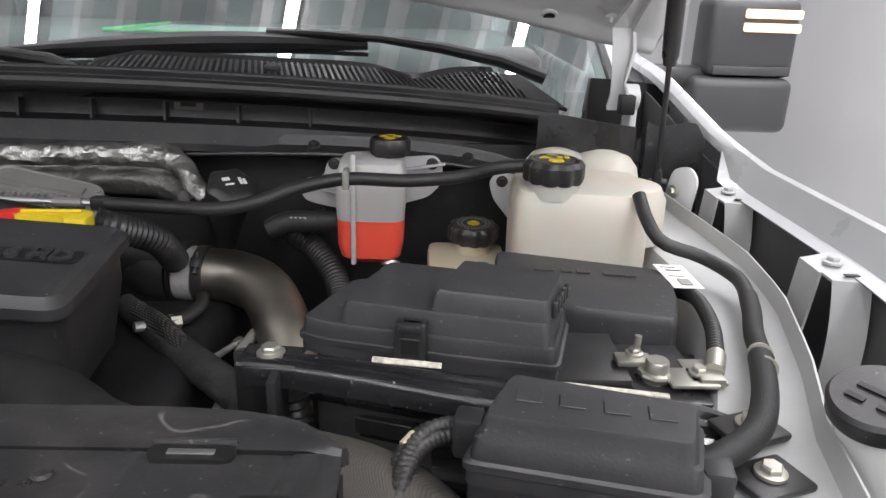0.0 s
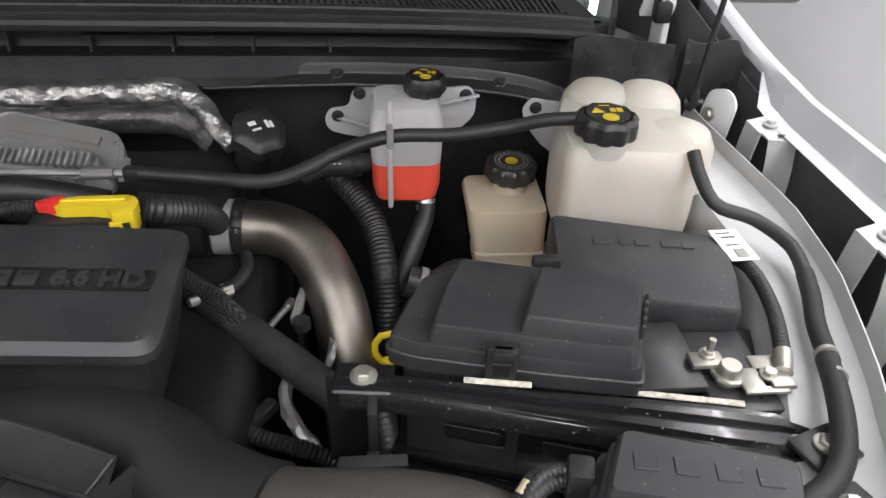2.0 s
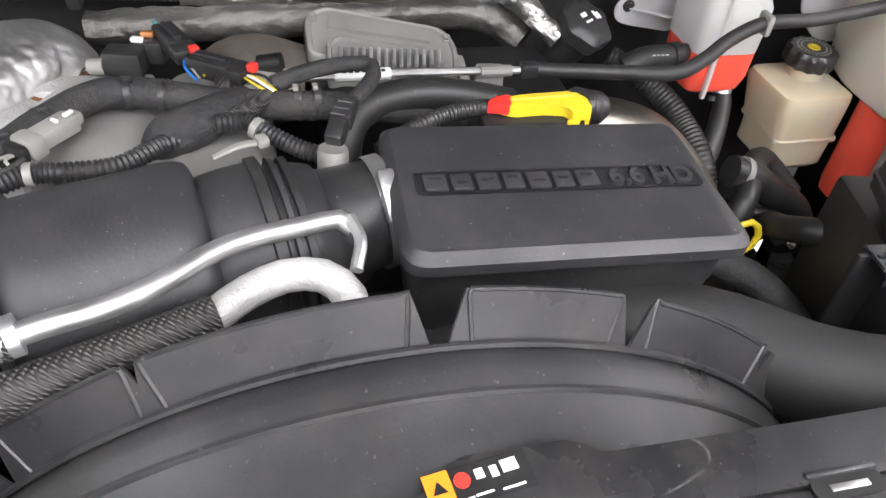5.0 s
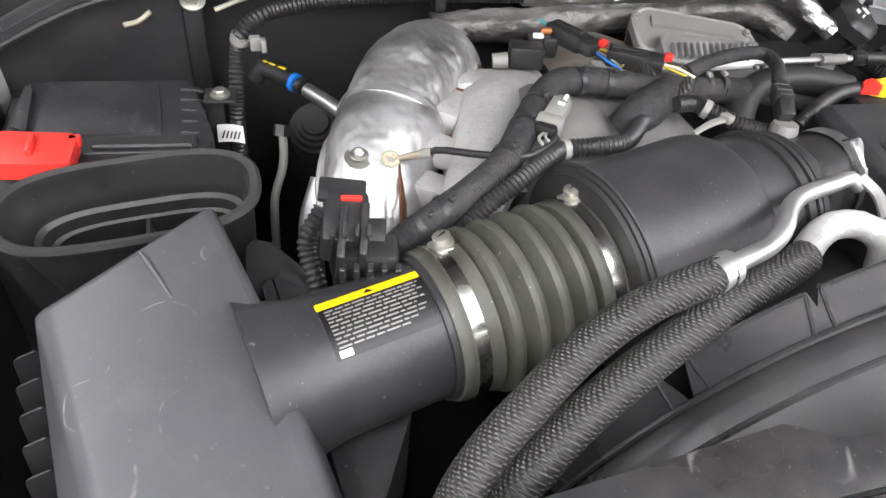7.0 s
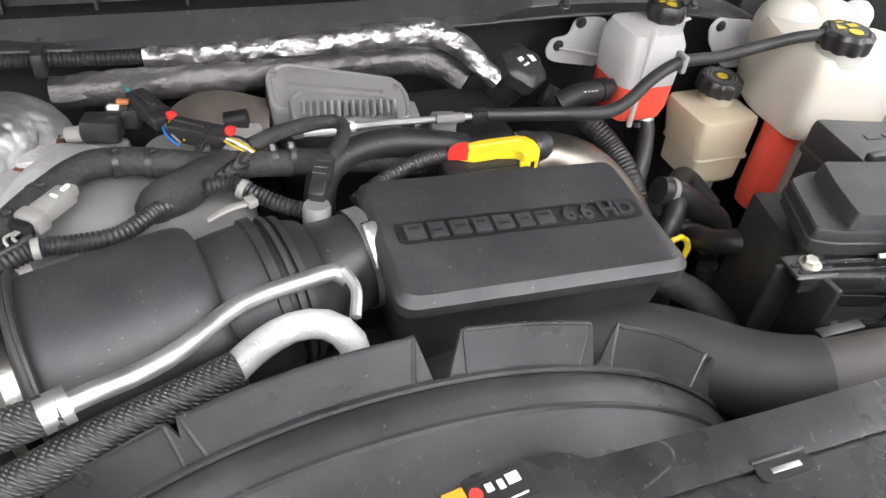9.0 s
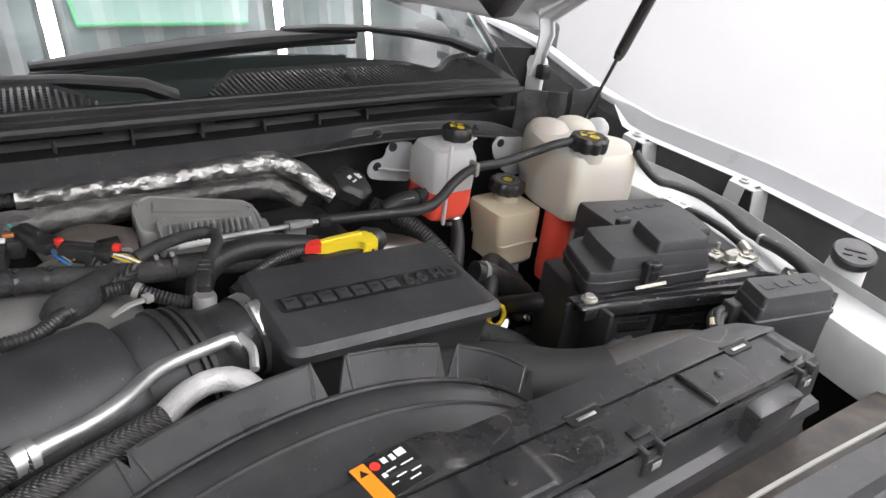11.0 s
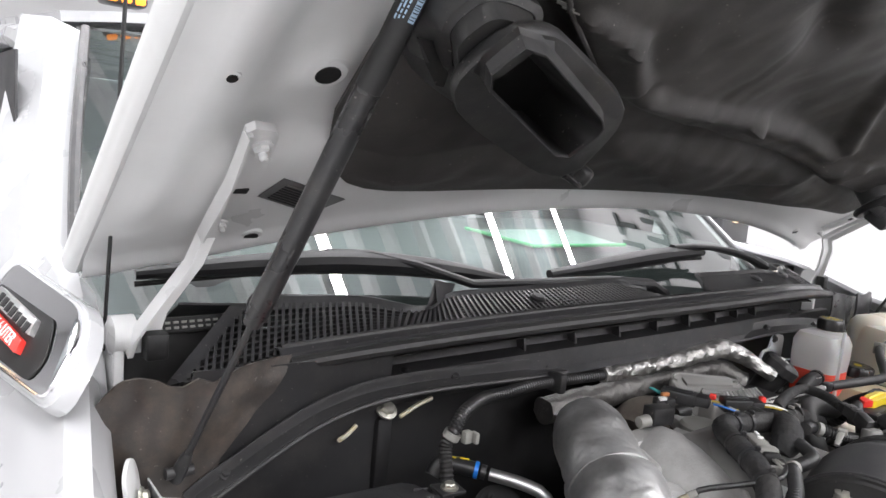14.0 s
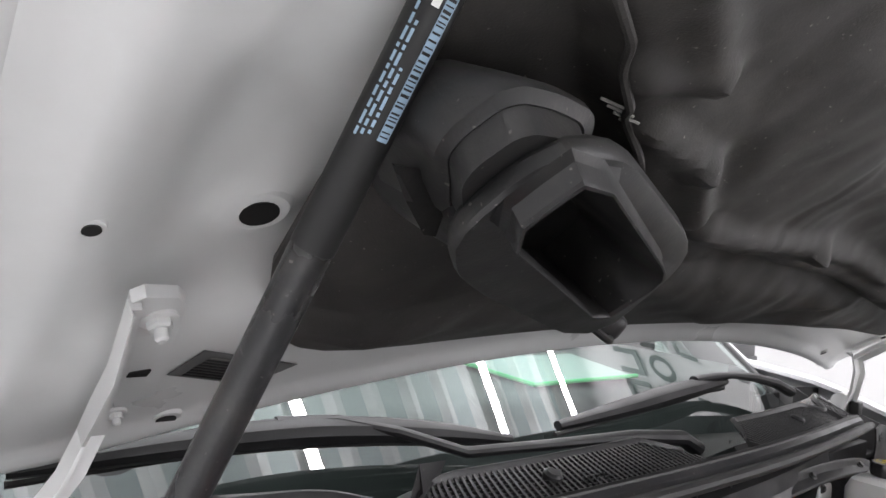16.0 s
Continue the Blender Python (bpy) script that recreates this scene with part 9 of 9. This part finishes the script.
brc = part("brace", sheet(lambda u, v: Vector(BR_LOW[u]).lerp(Vector(BR_TOP[u]), v) + Vector((0, -0.004 * math.cos(6.28 * v), 0.003 * math.cos(6.28 * v))), range(60), span(0, 1, 7), 0.003), M_PLASTIC, lb_, "pressed black brace")
part("brace_edge", tube([Vector(p) + Vector((0, -0.004, 0.001)) for p in BR_LOW[::4]], 0.0036, 8, steps=60), M_PLASTIC, brc)
for k in (4, 30, 44, 54):
    bolt(Vector(BR_LOW[k]).lerp(Vector(BR_TOP[k]), 0.5) + Vector((0, 0.0005, 0.0)), (0, -0.5, 0.85), 0.005, M_PLASTIC, brc)
bolt((-0.583, 1.205, 1.428), (0, -0.6, 0.8), 0.010, M_ZINC, lb_)
rb_ = thing("corner_brace", "black painted brace curving down the firewall beside the coolant tank", "brace", (0.6, 1.2, 1.3))
RB_MID = glide([(0.20, 1.197, 1.448), (0.345, 1.196, 1.452), (0.433, 1.196, 1.452), (0.545, 1.195, 1.446), (0.631, 1.194, 1.435), (0.70, 1.192, 1.413), (0.76, 1.19, 1.38), (0.80, 1.19, 1.35)], 40)
rbr = part("brace", sheet(lambda u, v: Vector(RB_MID[u]) + Vector((0, -0.011 + 0.022 * v - 0.003 * math.cos(6.28 * v), -0.011 + 0.022 * v + 0.002 * math.cos(6.28 * v))), range(40), span(0, 1, 7), 0.003), M_PLASTIC, rb_, "pressed black brace")
part("brace_edge", tube([Vector(p) + Vector((0, -0.013, -0.010)) for p in RB_MID[::3]], 0.0032, 8, steps=50), M_PLASTIC, rbr)
for k in (11, 25):
    bolt(Vector(RB_MID[k]) + Vector((0, -0.001, 0.001)), (0, -0.6, 0.75), 0.006, M_PLASTIC, rbr)
part("leg", box((-0.585, 1.21, 1.36), (0.024, 0.02, 0.12), 0.006), M_DARK, lb_)
part("sealant", tube([(-0.63, 1.20, 1.418), (-0.645, 1.198, 1.408), (-0.66, 1.19, 1.408)], 0.003, 6), M_CREAM, lb_, "cream sealant bead")
part("sealant", tube([(-0.56, 1.205, 1.415), (-0.53, 1.208, 1.425), (-0.505, 1.21, 1.43)], 0.003, 6), M_CREAM, lb_)

# ---- hoses and wires in the gap beside the engine ----
gp = thing("coolant_hose", "black ribbed coolant hoses in the gap beside the engine", "hose", (0.4, 0.98, 1.0))
part("hose", tube([(0.345, 1.15, 1.34), (0.39, 1.12, 1.32), (0.425, 1.07, 1.29), (0.438, 1.0, 1.25), (0.44, 0.95, 1.15)], 0.017, 14, corr=(0.006, 0.0006)), M_RUBBER, gp)
part("hose", tube([(0.59, 1.0, 1.20), (0.55, 1.03, 1.24), (0.51, 1.0, 1.25), (0.475, 0.95, 1.24), (0.45, 0.93, 1.18), (0.44, 0.92, 1.05)], 0.016, 14), M_RUBBER, gp)
part("hose", tube([(0.50, 0.98, 1.12), (0.49, 0.92, 1.22), (0.475, 0.87, 1.26), (0.50, 0.835, 1.28), (0.55, 0.82, 1.28)], 0.016, 14), M_RUBBER, gp)
part("hose", tube([(0.45, 0.70, 1.10), (0.44, 0.705, 1.22), (0.43, 0.71, 1.34)], 0.014, 12, corr=(0.008, 0.0015)), M_LOOM, gp)
part("clamp", tube([(0.512, 1.0, 1.251), (0.50, 0.985, 1.249)], 0.0175, 14, steps=2), M_SATIN, gp, "black clamp")
gh = thing("gap_harness", "cloth-taped harness running down beside the engine", "harness", (0.33, 0.83, 1.1))
part("trunk", tube([(0.19, 0.95, 1.31), (0.23, 0.915, 1.30), (0.285, 0.87, 1.285), (0.345, 0.82, 1.275), (0.395, 0.775, 1.26), (0.42, 0.72, 1.22), (0.43, 0.69, 1.1)], [0.013, 0.016, 0.019, 0.019, 0.018, 0.017, 0.016], 14), M_TAPE, gh)
part("netting", tube([(0.215, 0.925, 1.312), (0.255, 0.895, 1.305), (0.29, 0.862, 1.288)], 0.0125, 12), M_AC, gh, "braided netting")
part("loom", tube([(0.19, 0.95, 1.27), (0.205, 0.88, 1.265), (0.225, 0.83, 1.26), (0.258, 0.795, 1.255), (0.30, 0.755, 1.25), (0.365, 0.735, 1.24), (0.42, 0.73, 1.2)], 0.0085, 12, corr=(0.005, 0.001)), M_LOOM, gh, "ribbed black loom")
for pts_, r_, nm_, lab_ in ((((0.222, 0.893, 1.308), (0.24, 0.907, 1.305), (0.252, 0.917, 1.303)), 0.0075, "fuel_line", "bright steel quick-connect fuel fitting"),
                           (((0.298, 0.875, 1.272), (0.322, 0.925, 1.272)), 0.005, "fuel_line", "short bright steel fuel line"),
                           (((0.243, 0.82, 1.252), (0.276, 0.873, 1.252)), 0.005, "fuel_line", "short bright steel fuel line"),
                           (((0.255, 0.798, 1.245), (0.272, 0.806, 1.247), (0.283, 0.822, 1.252), (0.282, 0.85, 1.256)), 0.0048, "fuel_line", "bent bright steel fuel line")):
    fi = thing(nm_, lab_, "pipe", (pts_[0][0], pts_[0][1], pts_[0][2] - 0.02), "fuel lines")
    ln2 = part("line", tube(pts_, r_ * 0.8, 10), M_ALU, fi)
    part("nut", tube([pts_[-1], Vector(pts_[-1]) + (Vector(pts_[-1]) - Vector(pts_[-2])).normalized() * 0.012], r_ * 1.2, 6, steps=2), M_ZINC, fi)
fh = thing("fuel_hose", "short black hose beside the charge pipe", "hose", (0.27, 0.95, 1.28))
part("hose", tube([(0.252, 0.917, 1.303), (0.268, 0.935, 1.303), (0.276, 0.96, 1.306), (0.27, 0.985, 1.305)], 0.008, 12), M_RUBBER, fh)
bk = thing("steel_bracket", "small dull grey bracket below the charge pipe", "bracket", (0.335, 0.92, 1.2))
part("plate", box((0.336, 0.925, 1.274), (0.010, 0.060, 0.012), 0.003, 2, (0, 0, -6)), M_GREYPL, bk)
part("boss", lathe([(0.010, 0), (0.010, 0.012)], (0.342, 0.89, 1.270), (0, 0, 1), 14), M_PLASTIC, bk)
part("post", box((0.336, 0.925, 1.2), (0.008, 0.03, 0.15), 0.002), M_DARK, bk)
fl = thing("foil_lead", "sensor lead in crinkled silver foil", "wire", (0.33, 0.72, 1.1))
part("foil", tube([(0.345, 0.852, 1.252), (0.334, 0.838, 1.252), (0.328, 0.818, 1.248), (0.331, 0.797, 1.242), (0.346, 0.77, 1.236), (0.366, 0.752, 1.22)], 0.0068, 14, steps=80, crinkle=0.5), M_SHIELD, fl)
part("lead", tube([(0.362, 0.93, 1.262), (0.368, 0.905, 1.258), (0.376, 0.88, 1.25), (0.37, 0.845, 1.24)], 0.0050, 12, steps=50, crinkle=0.5), M_SHIELD, fl, "foil-wrapped branch")
part("plug", box((0.305, 0.79, 1.238), (0.014, 0.04, 0.016), 0.003, 2, (0, 0, -35)), M_PLASTIC, fl)
sp_ = thing("strap_plate", "thin black steel strap at the hose", "bracket", (0.43, 0.63, 1.2))
part("plate", box((0.425, 0.632, 1.352), (0.055, 0.012, 0.003), 0.001), M_SATIN, sp_)
part("post", box((0.425, 0.640, 1.27), (0.01, 0.006, 0.165), 0.001), M_DARK, sp_)

# ---- more of the engine's top ----
tt = thing("turbo_housing", "stained cast turbo housing behind the engine", "turbo", (-0.1, 1.1, 1.2))
part("housing", tube([(-0.16, 1.12, 1.33), (-0.12, 1.125, 1.345), (-0.06, 1.12, 1.34)], [0.05, 0.055, 0.045], 20), surface("stained_cast_iron", (0.135, 0.115, 0.10), 0.6, 0.5, vary=0.35, bump=0.5, dust=0.3), tt)
part("nozzle", tube([(-0.11, 1.085, 1.385), (-0.085, 1.08, 1.39)], 0.012, 12, steps=3), M_INK_GAP, tt)
part("plate", box((-0.10, 1.06, 1.372), (0.06, 0.05, 0.02), 0.006, 2, (10, 6, 0)), M_CAST, tt)
cn = thing("filter_cap", "pale round cap beside the engine harness", "cap", (-0.17, 1.0, 1.36))
part("cap", lathe([(0.030, 0), (0.030, 0.012), (0.026, 0.016), (0.010, 0.018)], (-0.170, 1.005, 1.395), n=28), M_GREYPL, cn, "pale round cap")

# ---- plumbing deep between engine and battery ----
dh = thing("coolant_hose", "dull black coolant hoses below the coolant tank", "hose", (0.55, 1.0, 1.15))
for z_ in (1.316, 1.304):
    part("clip", tube([(0.4945, 1.0965, z_), (0.4940, 1.0935, z_ - 0.006)], 0.0132, 14, steps=2), M_ALU, dh, "bright spring clip")
part("main_hose", tube([(0.465, 0.985, 1.262), (0.50, 0.98, 1.25), (0.536, 0.98, 1.225), (0.592, 0.98, 1.184), (0.62, 0.98, 1.12)], 0.021, 16), M_LOOM, dh, "thick black hose")
part("tie", tube([(0.478, 0.983, 1.260), (0.486, 0.982, 1.257)], 0.0216, 16, steps=2), M_GREYPL, dh, "pale cable tie")
part("branch_hose", tube([(0.46, 0.97, 1.215), (0.50, 0.965, 1.20), (0.545, 0.96, 1.19), (0.58, 0.95, 1.165)], 0.013, 14), M_LOOM, dh, "black branch hose")
for q in ((0.468, 0.968, 1.213), (0.476, 0.967, 1.208)):
    part("clip", tube([q, (q[0] + 0.004, q[1], q[2] - 0.002)], 0.0142, 14, steps=2), M_ALU, dh, "bright spring clip")
dl = thing("wiring_loom", "black corrugated wiring loom running down beside the battery", "loom", (0.56, 0.94, 1.1))
part("connector", join(box((0.575, 0.95, 1.160), (0.06, 0.03, 0.03), 0.006, 2, (0, -20, 0)), box((0.61, 0.95, 1.171), (0.03, 0.024, 0.024), 0.005, 2, (0, -10, 0))), M_PLASTIC, dl, "black plug")
part("lead", tube([(0.61, 0.95, 1.171), (0.656, 0.95, 1.176), (0.70, 0.95, 1.17)], 0.010, 12), M_LOOM, dl)
part("loom", tube([(0.556, 0.93, 1.15), (0.557, 0.93, 1.133), (0.575, 0.93, 1.09), (0.593, 0.93, 1.043), (0.60, 0.93, 0.98)], 0.014, 12, corr=(0.005, 0.001)), M_LOOM, dl)
for x, y, z in ((0.565, 0.935, 1.166), (0.63, 0.93, 1.16), (0.50, 0.95, 1.12)):
    bolt((x, y, z), (0.2, -0.6, 0.8), 0.005, M_ZINC, dl)

# ---- ties, thin leads and small plugs on the engine harness ----
TRUNK = [Vector(p) for p in TRUNK_PTS[1:-1]]
for k, f in ((2, 0.3), (3, 0.1), (4, 0.85), (5, 0.7), (6, 0.75), (8, 0.5), (9, 0.1), (9, 0.8)):
    a, b = TRUNK[k].lerp(TRUNK[k + 1], f), TRUNK[k].lerp(TRUNK[k + 1], f) + (TRUNK[k + 1] - TRUNK[k]).normalized() * 0.0055
    tie = part("cable_tie", tube([a, b], 0.0150, 16, steps=2), M_SATIN, hn, "black cable tie")
    part("tie_head", box((a + b) / 2 + Vector((0.004, -0.004, 0.0155)), (0.007, 0.006, 0.005), 0.001, 1, (0, 0, 30)), M_SATIN, tie)
